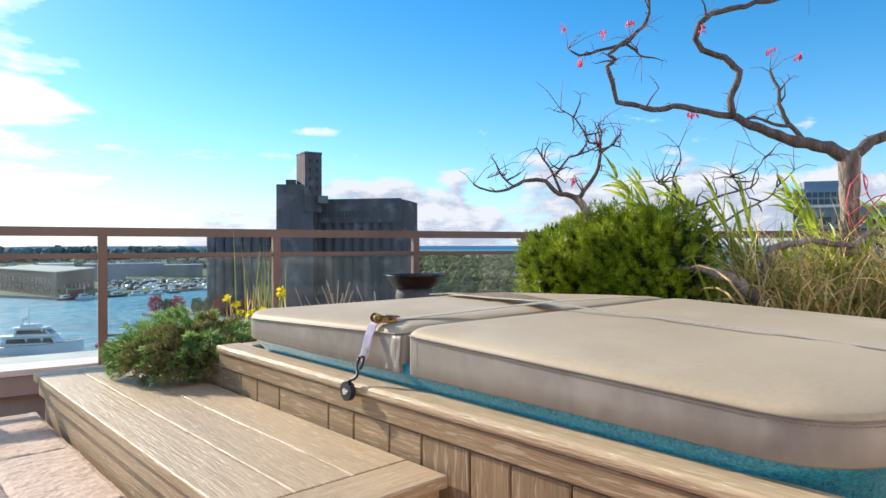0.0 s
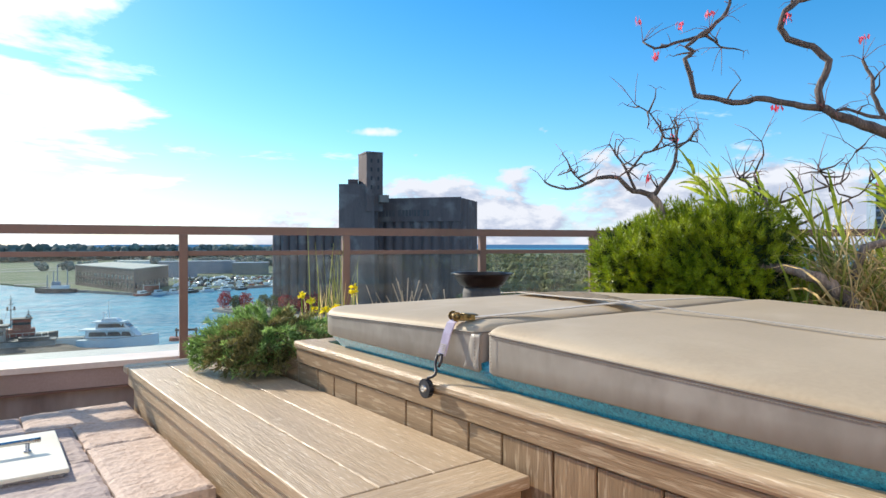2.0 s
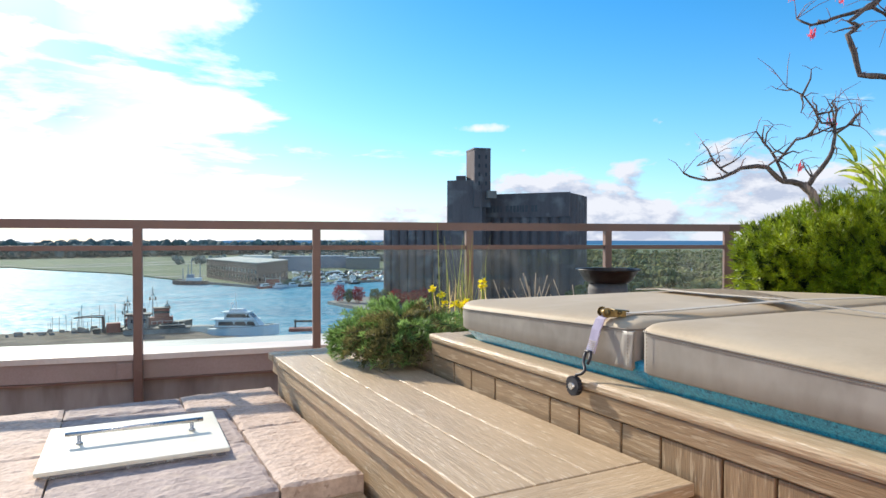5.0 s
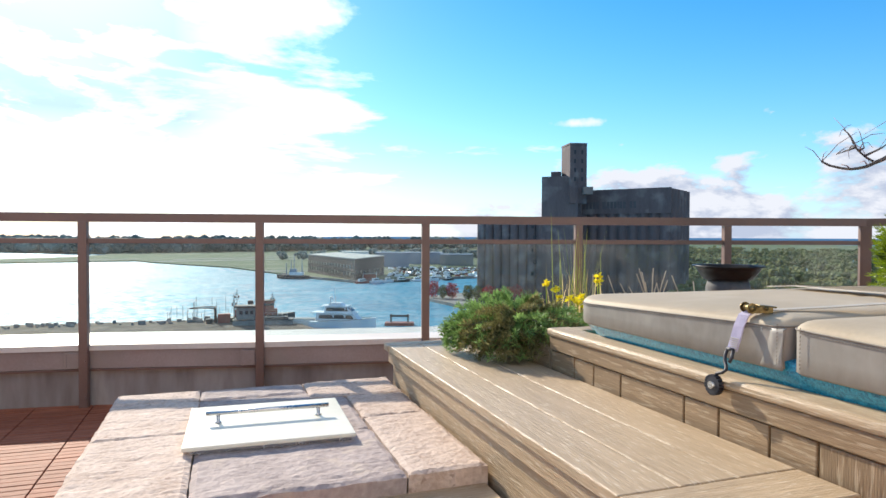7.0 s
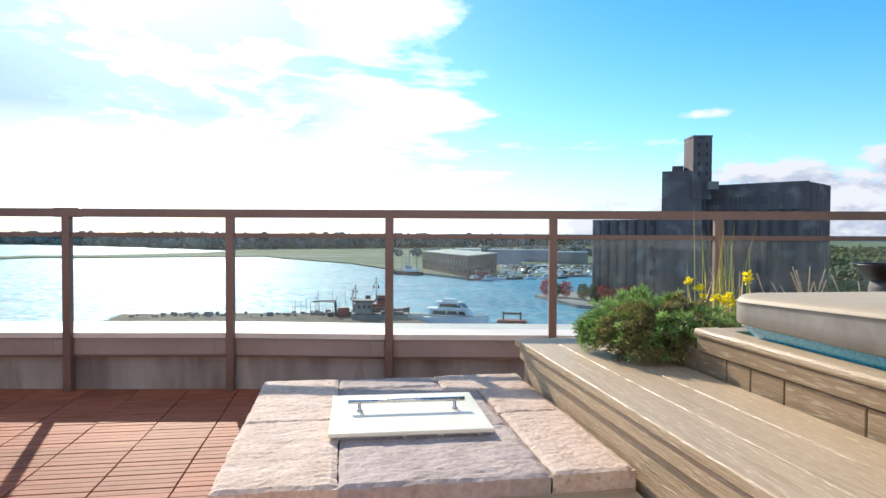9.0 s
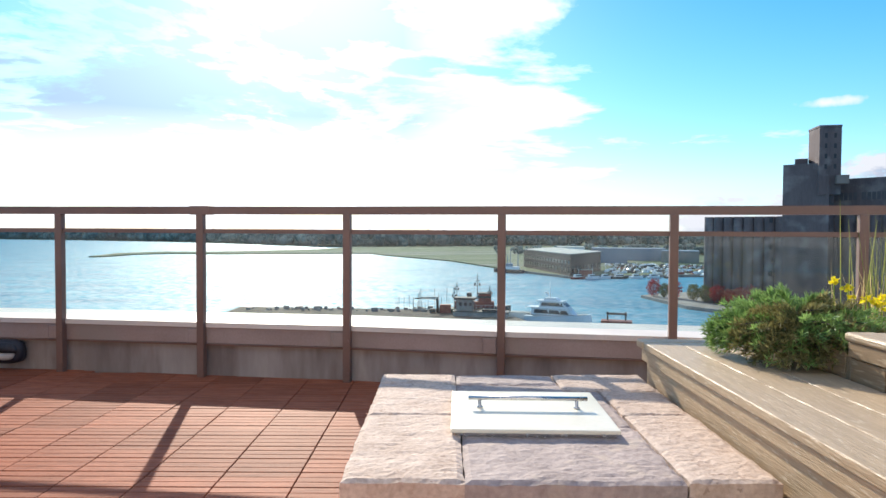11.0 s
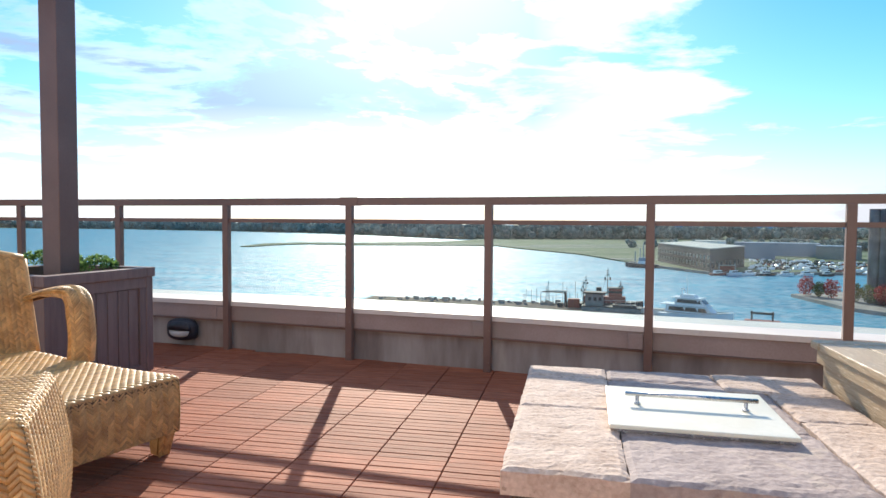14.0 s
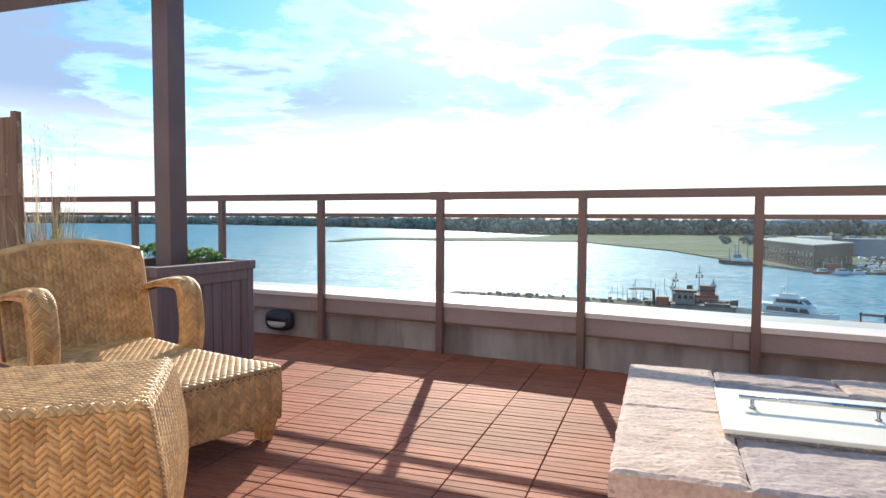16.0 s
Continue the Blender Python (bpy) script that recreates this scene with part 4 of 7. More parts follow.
def near_edge(u, v):
    a = v / ROLL
    return on_table(TL - ROLL + ROLL * math.cos(a) + 0.002, TW - u, TH - ROLL + ROLL * math.sin(a))


def right_edge(u, v):
    a = v / ROLL
    return on_table(u, ROLL - ROLL * math.cos(a) - 0.002, TH - ROLL + ROLL * math.sin(a))


weave("edge_weave", near_edge, TW, ROLL * 1.55, table, step=0.0212, strand=0.0115)
weave("edge_weave", right_edge, TL, ROLL * 1.55, table, step=0.017, strand=0.010, flip=-1.0)
for a, b in ((0.02, 0.02), (TL - 0.02, 0.02), (0.02, TW - 0.02), (TL - 0.02, TW - 0.02)):
    bm = bmesh.new()
    add_tube(bm, [on_table(a, b, 0), on_table(a, b, 0.10), on_table(a, b, TH - 0.04)], [0.022, 0.026, 0.026], 10)
    part("leg", bm, M_WICKER, table, smooth=True)

# ---- planter with the pergola's post ----
M_PLANT = surf("mauve_brown_painted_wood", (0.195, 0.13, 0.11), (0.26, 0.178, 0.15), 4, 0.55, stretch=(8, 8, 0.8), bump=0.2, bump_scale=30, vary=0.06)
planter = thing("planter_box", (-0.955, 3.075, 0), "square brown wooden planter box with grooved panels", "planter")
PC = Matrix.Translation((-0.955, 3.075, 0)) @ Matrix.Rotation(radians(-7), 4, "Z")
PH, PR = 0.668, 0.40
for a in range(4):
    turn = PC @ Matrix.Rotation(radians(90 * a), 4, "Z")
    bm = bmesh.new()
    add_box(bm, -PR + 0.002, PR - 0.072, -PR, -PR + 0.07, PH - 0.06, PH, 0.004, turn)
    part("rim", bm, M_PLANT, planter)
    bm = bmesh.new()
    add_box(bm, -PR + 0.012, -PR + 0.065, -PR + 0.012, -PR + 0.065, 0.0, PH - 0.061, 0.003, turn)
    part("corner_post", bm, M_PLANT, planter)
    for a0, a1, z0, z1 in ((-PR + 0.066, PR - 0.066, 0.10 + 0.44, PH - 0.062), (-PR + 0.066, -PR + 0.118, 0.05, 0.538), (PR - 0.118, PR - 0.066, 0.05, 0.538)):
        bm = bmesh.new()
        add_box(bm, a0, a1, -PR + 0.016, -PR + 0.040, z0, z1, 0.002, turn)
        part("panel_frame", bm, M_PLANT, planter)
    for k in range(7):
        x0 = -PR + 0.1195 + k * 0.0802
        bm = bmesh.new()
        add_box(bm, x0 + 0.003, x0 + 0.0772, -PR + 0.027, -PR + 0.042, 0.05, 0.537, 0.003, turn)
        part("slat", bm, M_PLANT, planter)
    bm = bmesh.new()
    add_box(bm, -PR + 0.066, PR - 0.066, -PR + 0.018, -PR + 0.05, 0.0, 0.048, 0.003, turn)
    part("base_rail", bm, M_PLANT, planter)
M_SOIL = surf("potting_soil", (0.03, 0.022, 0.015), (0.07, 0.05, 0.035), 30, 0.95, bump=0.8, bump_scale=60)
bm = bmesh.new()
add_box(bm, -PR + 0.045, PR - 0.045, -PR + 0.045, PR - 0.045, 0.3, PH - 0.07, 0, PC)
part("soil", bm, M_SOIL, planter, "dark potting soil")

PP = PC @ Matrix.Translation((0.045, 0.01, 0))
pergola = thing("pergola", (-0.91, 3.09, PH - 0.07), "brown square pergola post with a beam", "pergola")
bm = bmesh.new()
add_box(bm, -0.064, 0.074, -0.066, 0.072, PH - 0.07, 2.37, 0.006, PP)
part("post", bm, M_BROWN, pergola)
box("beam", -4.6, -0.83, 2.84, 3.06, 2.374, 2.63, M_BROWN, pergola, bevel=0.005)
bm = bmesh.new()
add_box(bm, -0.09, 0.09, -0.09, 0.09, PH - 0.069, PH - 0.04, 0.004, PP)
part("base_collar", bm, M_BROWN, pergola)

# ---- wall lamp ----
M_LAMPG = surf("frosted_lamp_glass", (0.55, 0.52, 0.48), (0.62, 0.60, 0.56), 8, 0.4)
lamp = thing("bulkhead_lamp", (-0.80, 4.15, 0.10), "black oval bulkhead lamp on the parapet wall", "lamp")
LT = Matrix.Translation((-0.80, 4.163, 0.130)) @ Matrix.Rotation(math.atan2(4.122 - 4.225, 0.995), 4, "Z") @ Matrix.Diagonal((1.14, 1.1, 1.18, 1))


def oval(bm, rx, rz, y0, y1, m, z_lo=-1.0, z_hi=1.0):
    ring = []
    for y, k in ((y0, 1.0), (y0 + (y1 - y0) * 0.7, 0.96), (y1, 0.78)):
        ring.append([bm.verts.new(m @ Vector((rx * k * math.copysign(abs(math.cos(a)) ** 0.7, math.cos(a)), y,
                     min(max(rz * k * math.copysign(abs(math.sin(a)) ** 0.7, math.sin(a)), z_lo), z_hi)))) for a in [2 * math.pi * i / 28 for i in range(28)]])
    for a, b in zip(ring, ring[1:]):
        for i in range(28):
            bm.faces.new((a[i], a[(i + 1) % 28], b[(i + 1) % 28], b[i]))
    bm.faces.new(ring[-1])
    bm.faces.new(ring[0][::-1])
    bmesh.ops.recalc_face_normals(bm, faces=bm.faces)


bm = bmesh.new()
oval(bm, 0.118, 0.072, 0.0, -0.05, LT)
part("body", bm, M_BLACK, lamp, smooth=True)
bm = bmesh.new()
oval(bm, 0.082, 0.048, -0.035, -0.062, LT, z_lo=-0.048, z_hi=-0.004)
part("lens", bm, M_LAMPG, lamp, "frosted glass lower lens", smooth=True)
bm = bmesh.new()
oval(bm, 0.098, 0.060, -0.03, -0.068, LT, z_lo=0.0, z_hi=0.06)
part("hood", bm, M_BLACK, lamp, smooth=True)

# ---- fence panel at the far corner ----
M_FENCE = surf("reddish_fence_wood", (0.24, 0.12, 0.065), (0.36, 0.20, 0.115), 4, 0.7, stretch=(10, 10, 0.6), bump=0.4, bump_scale=25, vary=0.12)
fence = thing("fence_panel", (-3.6, 3.79, 0), "reddish wooden fence panel", "fence")
for k in range(7):
    box("board", -4.0 + k * 0.118, -3.89 + k * 0.118, 3.78, 3.802, 0.04, 1.80, M_FENCE, fence)
for z in (0.3, 1.12):
    box("rail", -4.0, -3.17, 3.75, 3.778, z, z + 0.07, M_FENCE, fence)
box("post", -3.168, -3.11, 3.74, 3.80, 0.0, 1.84, M_FENCE, fence)

# ---- bowl ----
M_BOWL = surf("dark_bronze", (0.018, 0.016, 0.017), (0.04, 0.036, 0.036), 12, 0.45, metal=0.4, bump=0.1)
M_PEDESTAL = surf("dark_grey_pedestal", (0.10, 0.095, 0.095), (0.17, 0.16, 0.155), 8, 0.8, bump=0.3)
bowl = thing("fire_bowl", (5.32, 2.79, 0), "dark metal fire bowl on a grey pedestal", "fire bowl")


def lathe(bm, c, prof, n=32):
    rings = [[bm.verts.new((c[0] + r * math.cos(2 * math.pi * k / n), c[1] + r * math.sin(2 * math.pi * k / n), z)) for k in range(n)] for r, z in prof]
    for a, b in zip(rings, rings[1:]):
        for k in range(n):
            bm.faces.new((a[k], a[(k + 1) % n], b[(k + 1) % n], b[k]))
    bm.faces.new(rings[0][::-1])
    bm.faces.new(rings[-1])


bm = bmesh.new()
lathe(bm, (5.32, 2.79), [(0.125, 0.742), (0.145, 0.752), (0.172, 0.790), (0.190, 0.820), (0.208, 0.826), (0.208, 0.834), (0.186, 0.832), (0.15, 0.79), (0.02, 0.77)])
part("bowl", bm, M_BOWL, bowl, smooth=True)
bm = bmesh.new()
lathe(bm, (5.32, 2.79), [(0.16, 0.0), (0.15, 0.03), (0.128, 0.10), (0.128, 0.70), (0.118, 0.741)])
part("pedestal", bm, M_PEDESTAL, bowl, smooth=True)

# ---- deck tiles ----
SLAT, TILE = 0.305 / 6, 0.305
bm = bmesh.new()
for k in range(6):
    add_box(bm, 0.0022, TILE - 0.0022, k * SLAT + 0.0022, (k + 1) * SLAT - 0.0022, -0.021, 0.0007 * ((k * 5) % 3 - 1), 0.0018, segments=1)
tile_mesh = bpy.data.meshes.new("deck_tile")
bm.to_mesh(tile_mesh)
bm.free()
tile_mesh.materials.append(M_TILE)


def edge_y(x):
    for (ax, ay), (bx_, by_) in zip(LINE, LINE[1:]):
        if ax <= x <= bx_:
            return ay + (by_ - ay) * (x - ax) / (bx_ - ax)
    return 4.3


random.seed(3)
deck = thing("deck_tiling", (0.5, 2.5, -0.021), "reddish slatted hardwood deck tiles", "decking", kind="structure")
near_tiles, far_tiles = [], []
X_OFF, Y_OFF = 1.650, 0.12
for i in range(-20, 22):
    for j in range(-12, 16):
        x, y = X_OFF + i * TILE, Y_OFF + j * TILE
        if x < -4.6 or x > 8.2 or y < -3.55 or y + 0.015 > edge_y(x + TILE / 2):
            continue
        if x > 1.9 and x + TILE < 3.6 and 1.4 < y < 2.3:
            continue
        near = -2.4 < x < 2.6 and 0.6 < y
        (near_tiles if near else far_tiles).append((x, y))
for x, y in near_tiles[:300]:
    ob = new("deck_tile", tile_mesh)
    ob.parent = deck
    ob.matrix_parent_inverse = deck.matrix_world.inverted()
    ob.location = (x, y, random.uniform(-0.0012, 0.0012))
    ob.rotation_euler = (random.uniform(-0.002, 0.002), random.uniform(-0.002, 0.002), 0)
verts, faces = [], []
for x, y in far_tiles + near_tiles[300:]:
    n = len(verts)
    verts += [(v.co.x + x, v.co.y + y, v.co.z) for v in tile_mesh.vertices]
    faces += [[n + k for k in p.vertices] for p in tile_mesh.polygons]
me = bpy.data.meshes.new("far_tiles")
me.from_pydata(verts, [], faces)
me.materials.append(M_TILE)
rest = new("far_tiles", me)
rest.parent = deck
rest.matrix_parent_inverse = deck.matrix_world.inverted()
tagged(rest, kind="stuff")

# ---- planting ----
M_JUNI = leafy("juniper_green", (0.12, 0.225, 0.055), (0.31, 0.46, 0.14), 0.5, 0.42, 5)
M_JUNI_B = leafy("juniper_brown", (0.17, 0.16, 0.055), (0.31, 0.28, 0.11), 0.65, 0.35, 5)
M_PINE = leafy("bright_needle_green", (0.13, 0.215, 0.006), (0.41, 0.48, 0.018), 0.42, 0.25, 4)
# fill needles: the bush's inner shade put into a darker green
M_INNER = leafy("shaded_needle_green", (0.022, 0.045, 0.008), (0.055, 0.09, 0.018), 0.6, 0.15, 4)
M_GRASS = leafy("green_grass_blade", (0.30, 0.40, 0.03), (0.56, 0.62, 0.09), 0.4, 0.5, 6)
M_REED = leafy("olive_reed", (0.22, 0.25, 0.05), (0.42, 0.43, 0.11), 0.5, 0.3, 6)
M_STALK = surf("pale_dry_stalk", (0.33, 0.25, 0.17), (0.48, 0.38, 0.27), 20, 0.8, bump=0.2)
M_DRY = leafy("dry_grass_blade", (0.66, 0.46, 0.19), (0.93, 0.74, 0.40), 0.55, 0.6, 6)
M_PLUME = leafy("dry_plume", (0.50, 0.36, 0.22), (0.66, 0.52, 0.36), 0.6, 0.4, 6)
M_YELLOW = leafy("yellow_petal", (0.86, 0.68, 0.01), (0.92, 0.80, 0.05), 0.5, 0.4, 9)
M_RED = leafy("red_leaf", (0.66, 0.05, 0.10), (0.88, 0.16, 0.22), 0.5, 0.45, 9)
M_TWIG = surf("purple_twig", (0.16, 0.07, 0.075), (0.26, 0.13, 0.12), 20, 0.6, bump=0.2)
M_BARK = surf("grey_brown_bark", (0.045, 0.036, 0.034), (0.17, 0.138, 0.125), 9, 0.85, stretch=(3, 3, 0.7), bump=1.0, bump_scale=45, fine=0.5, relief=0.012)
M_TRUNK = surf("pale_peeling_bark", (0.16, 0.115, 0.095), (0.42, 0.33, 0.27), 10, 0.85, stretch=(3, 3, 0.6), bump=1.0, bump_scale=40, fine=0.5, relief=0.014,
               stain=(0.055, 0.042, 0.038), stain_scale=16, stain_lo=0.53, stain_hi=0.60, stain_stretch=(1, 1, 0.25))
M_VINE = surf("pink_vine", (0.55, 0.06, 0.10), (0.75, 0.15, 0.18), 30, 0.6, bump=0.2)


def leaf_mesh(name, quads, material, parent, label=""):
    """Many small leaves: each is a base, a tip, a half-width vector and a bend."""
    verts, faces = [], []
    for base, tip, side, bend in quads:
        n = len(verts)
        mid = (base + tip) * 0.5 + bend
        verts += [base, mid - side, tip, mid + side]
        faces.append((n, n + 1, n + 2, n + 3))
    me = bpy.data.meshes.new(name)
    me.from_pydata([tuple(v) for v in verts], [], faces)
    me.materials.append(material)
    ob = new(name, me)
    ob.parent = parent
    ob.matrix_parent_inverse = parent.matrix_world.inverted()
    return tagged(ob, label, kind="stuff")


def rnd(a=1.0):
    return Vector((random.uniform(-a, a), random.uniform(-a, a), random.uniform(-a, a)))


def unit():
    while True:
        v = rnd()
        if 0.05 < v.length < 1:
            return v.normalized()


def tufts(points, needles, length, width, spread):
    """Tufts of needles that fan out round a direction at each point."""
    out = []
    for p, d in points:
        for _ in range(needles):
            w = (d + unit() * spread).normalized()
            ln = length * random.uniform(0.6, 1.15)
            s = w.cross(unit()).normalized() * width
            out.append((p, p + w * ln, s, rnd(length * 0.08)))
    return out


def blade_mesh(name, blades, material, parent, seg=6, label=""):
    """Bent grass blades: base, direction, length, width, droop."""
    verts, faces = [], []
    for base, d, ln, wd, droop in blades:
        side = d.cross(Vector((0, 0, 1)))
        side = (side.normalized() if side.length > 0.01 else Vector((1, 0, 0)))
        turn = Matrix.Rotation(random.uniform(0, 6.28), 3, d)
        side = turn @ side
        p, way = base.copy(), d.normalized()
        n = len(verts)
        for k in range(seg + 1):
            t = k / seg
            w = wd * (1 - t ** 2.2) * (0.55 + 0.45 * min(1, t * 4)) + 0.0004
            verts += [p - side * w, p + side * w]
            way = (way + Vector((0, 0, -1)) * droop * t * 2 / seg + Vector((d.x, d.y, 0)) * droop * t / seg).normalized()
            p = p + way * ln / seg
        for k in range(seg):
            faces.append((n + 2 * k, n + 2 * k + 1, n + 2 * k + 3, n + 2 * k + 2))
    me = bpy.data.meshes.new(name)
    me.from_pydata([tuple(v) for v in verts], [], faces)
    me.materials.append(material)
    ob = new(name, me)
    ob.parent = parent
    ob.matrix_parent_inverse = parent.matrix_world.inverted()
    return tagged(ob, label, kind="stuff")


# raised beds that hold the plants
bed = thing("raised_bed", (4.3, 2.15, 0), "tan board raised planting bed behind the hot tub", "planter")
box("side", 3.56, 5.0, 1.815, 1.845, 0.0, 0.62, M_BENCHX, bed)
box("side", 3.56, 5.0, 2.50, 2.53, 0.0, 0.62, M_BENCHX, bed)
box("side", 3.56, 3.59, 1.847, 2.498, 0.0, 0.62, M_BENCH, bed)
box("soil", 3.592, 5.0, 1.847, 2.498, 0.2, 0.585, M_SOIL, bed)
bed_b = thing("raised_bed", (5.9, 0.8, 0), "tan board raised planting bed beside the hot tub", "planter")
box("side", 5.10, 5.13, -1.2, 2.1, 0.0, 0.70, M_BENCH, bed_b)
box("side", 5.132, 6.5, 2.07, 2.10, 0.0, 0.70, M_BENCHX, bed_b)
box("soil", 5.132, 6.6, -1.2, 2.068, 0.2, 0.66, M_SOIL, bed_b)

# spreading juniper that hangs over the bench
random.seed(31)
juniper = thing("juniper", (3.62, 2.15, 0.585), "spreading green juniper hanging over the bench", "shrub")
JC = Vector((3.575, 2.17, 0.585))
stems, greens, browns = [], [], []
for k in range(270):
    a, r = random.uniform(0, 6.283), math.sqrt(random.random())
    end = JC + Vector((0.33 * r * math.cos(a), 0.36 * r * math.sin(a), 0.15 * (1 - r ** 3) + random.uniform(-0.02, 0.03)))
    if k % 5 < 2:
        a = random.uniform(2.6, 5.6)
        end = JC + Vector((0.30 * math.cos(a), 0.34 * math.sin(a), random.uniform(-0.05, 0.07)))
    if k % 5 == 2:
        end = Vector((random.uniform(3.30, 3.58), random.uniform(1.84, 2.08), random.uniform(0.52, 0.60)))
    end.z = max(end.z, 0.525 if end.x < 3.53 else 0.60)
    start = JC + Vector((random.uniform(-0.06, 0.06), random.uniform(-0.06, 0.06), 0.02))
    top = (start + end) * 0.5 + Vector((0, 0, 0.05))
    pts = [start.lerp(top, t).lerp(top.lerp(end, t), t) for t in (0.0, 0.35, 0.7, 1.0)]
    stems.append(pts)
    brown = end.y < 2.08 and random.random() < 0.7
    for t in [0.40 + 0.6 * i / 9 for i in range(10)]:
        p = start.lerp(top, t).lerp(top.lerp(end, t), t)
        d = (end - start).normalized()
        for _ in range(13):
            w = (d * 1.1 + unit() + Vector((0, 0, 0.3))).normalized()
            ln = random.uniform(0.018, 0.036)
            q = p + rnd(0.007)
            (browns if brown else greens).append((q, q + w * ln, w.cross(unit()).normalized() * 0.0024, rnd(0.002)))
bm = bmesh.new()
for pts in stems[::2]:
    add_tube(bm, pts, [0.006, 0.004, 0.003, 0.0015], 5, False)
part("stems", bm, M_BARK, juniper, smooth=True)
leaf_mesh("foliage", greens, M_JUNI, juniper)
leaf_mesh("dry_foliage", browns, M_JUNI_B, juniper, "browned dry sprays")

# reeds, irises and flowers beyond the juniper
reeds = thing("reed_clump", (3.98, 2.35, 0.585), "tall thin green reeds in the planting bed", "reeds")
blades = []
for k in range(34):
    base = Vector((random.gauss(3.98, 0.06), random.gauss(2.33, 0.05), 0.58))
    blades.append((base, Vector((random.gauss(0, 0.14), random.gauss(0, 0.1), 1)).normalized(), random.uniform(0.22, 0.54), 0.0017, random.uniform(0, 0.15)))
blade_mesh("green_growth", blades, M_REED, reeds)
blades = []
for k in range(24):
    base = Vector((random.gauss(3.93, 0.08), random.gauss(2.33, 0.06), 0.58))
    blades.append((base, Vector((random.gauss(0, 0.2), random.gauss(0, 0.15), 1)).normalized(), random.uniform(0.12, 0.3), 0.003, random.uniform(0, 0.2)))
blade_mesh("dry_growth", blades, M_DRY, reeds)
for k, (fx, fy, fz) in enumerate(((3.86, 2.14, 0.715), (3.885, 2.15, 0.735), (3.845, 2.17, 0.725), (3.90, 2.13, 0.71), (3.80, 2.22, 0.765), (3.985, 2.17, 0.80), (4.00, 2.18, 0.825), (3.77, 2.26, 0.79), (3.80, 2.20, 0.73))):
    flower = thing("yellow_flower", (fx, fy, 0.585), "yellow lily flower on a thin green stem", "flower", "flowers in the bed")
    bm = bmesh.new()
    add_tube(bm, [(fx, fy, 0.585), (fx + 0.004, fy, (fz + 0.585) / 2), (fx, fy, fz)], 0.0022, 5)
    part("stem", bm, M_GRASS, flower, smooth=True)
    petals = []
    c = Vector((fx, fy, fz))
    for j in range(16):
        a = j * 0.9 + k
        w = Vector((math.cos(a), math.sin(a), random.uniform(-0.5, 1.4))).normalized()
        b = c + rnd(0.008)
        petals.append((b, b + w * random.uniform(0.016, 0.028), w.cross(unit()).normalized() * 0.009, rnd(0.005)))
    leaf_mesh("petals", petals, M_YELLOW, flower)
random.seed(33)
stalks = thing("dry_stalks", (4.45, 2.3, 0.585), "dry broken perennial stalks in the planting bed", "dry plant")
for k in range(22):
    bm = bmesh.new()
    x, y = random.uniform(4.08, 4.62), random.uniform(2.18, 2.42)
    h, lean_x = random.uniform(0.13, 0.28), random.uniform(-0.08, 0.08)
    add_tube(bm, [(x, y, 0.58), (x + lean_x * 0.4, y, 0.58 + h * 0.6), (x + lean_x, y + 0.01, 0.58 + h)], [0.004, 0.0035, 0.0025], 5)
    part("stalk", bm, M_STALK, stalks, smooth=True)

# rounded needle bush behind the tub
random.seed(35)
bush = thing("pine_bush", (5.42, 1.35, 0.66), "dense bright green dwarf pine bush", "shrub")
points, under = [], []
axis_a, axis_b = Vector((5.275, 1.535, 0.92)), Vector((5.46, 1.03, 0.945))
for k in range(5200):
    t = random.random()
    c = axis_a.lerp(axis_b, t)
    d = unit()
    r = Vector((0.26, 0.26, 0.24 + 0.06 * t))
    lump = 1 + 0.22 * noise.noise(Vector((d.x * 1.8 + t * 3, d.y * 1.8, d.z * 1.8))) + 0.16 * noise.noise(d * 4.5 + Vector((t * 9, 0, 0)))
    p = c + Vector((d.x * r.x, d.y * r.y, d.z * r.z)) * lump * random.uniform(0.86, 1.03)
    if p.z < 0.68 or p.x < 5.0:
        continue
    if any((p - q).length_squared < 0.00055 for q, _ in points[-700:]):
        continue
    points.append((p, (d + Vector((0, 0, 0.5))).normalized()))
whorls = []
for p, d in points:
    side = d.orthogonal().normalized()
    for ring, (lean, n, ln) in enumerate(((0.40, 6, 0.036), (0.95, 9, 0.034), (1.7, 8, 0.030))):
        for k in range(n):
            a = 6.283 * (k + random.random() * 0.5) / n + ring
            w = (d + (side * math.cos(a) + d.cross(side) * math.sin(a)) * lean).normalized()
            b = p - d * 0.012 * ring
            whorls.append((b, b + w * ln * random.uniform(0.75, 1.15), w.cross(d).normalized() * 0.0023 if w.cross(d).length > 0.01 else side * 0.0023, rnd(0.002)))
leaf_mesh("needles", whorls, M_PINE, bush)
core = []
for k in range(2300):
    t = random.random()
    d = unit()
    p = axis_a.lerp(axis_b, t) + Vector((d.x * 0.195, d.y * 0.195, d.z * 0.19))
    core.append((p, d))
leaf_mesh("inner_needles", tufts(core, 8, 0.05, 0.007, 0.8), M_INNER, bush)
bm = bmesh.new()
for k in range(16):
    a = axis_a.lerp(axis_b, random.uniform(0.3, 0.7))
    b = axis_a.lerp(axis_b, random.random()) + unit() * 0.17
    add_tube(bm, [(a.x, a.y, 0.64), (a + b) / 2, b], [0.014, 0.010, 0.005], 6)
part("branches", bm, M_BARK, bush, smooth=True)

# grasses beside it
E0, RT, AH = Vector((2.547, -0.50, 1.035)), Vector((0.735, -0.678, 0)), Vector((0.678, 0.735, 0))


def slope(depth, side, z):
    """A place on the planting bed: so far out, so far along it, at height z."""
    p = E0 + AH * depth + RT * side
    return Vector((p.x, p.y, z))


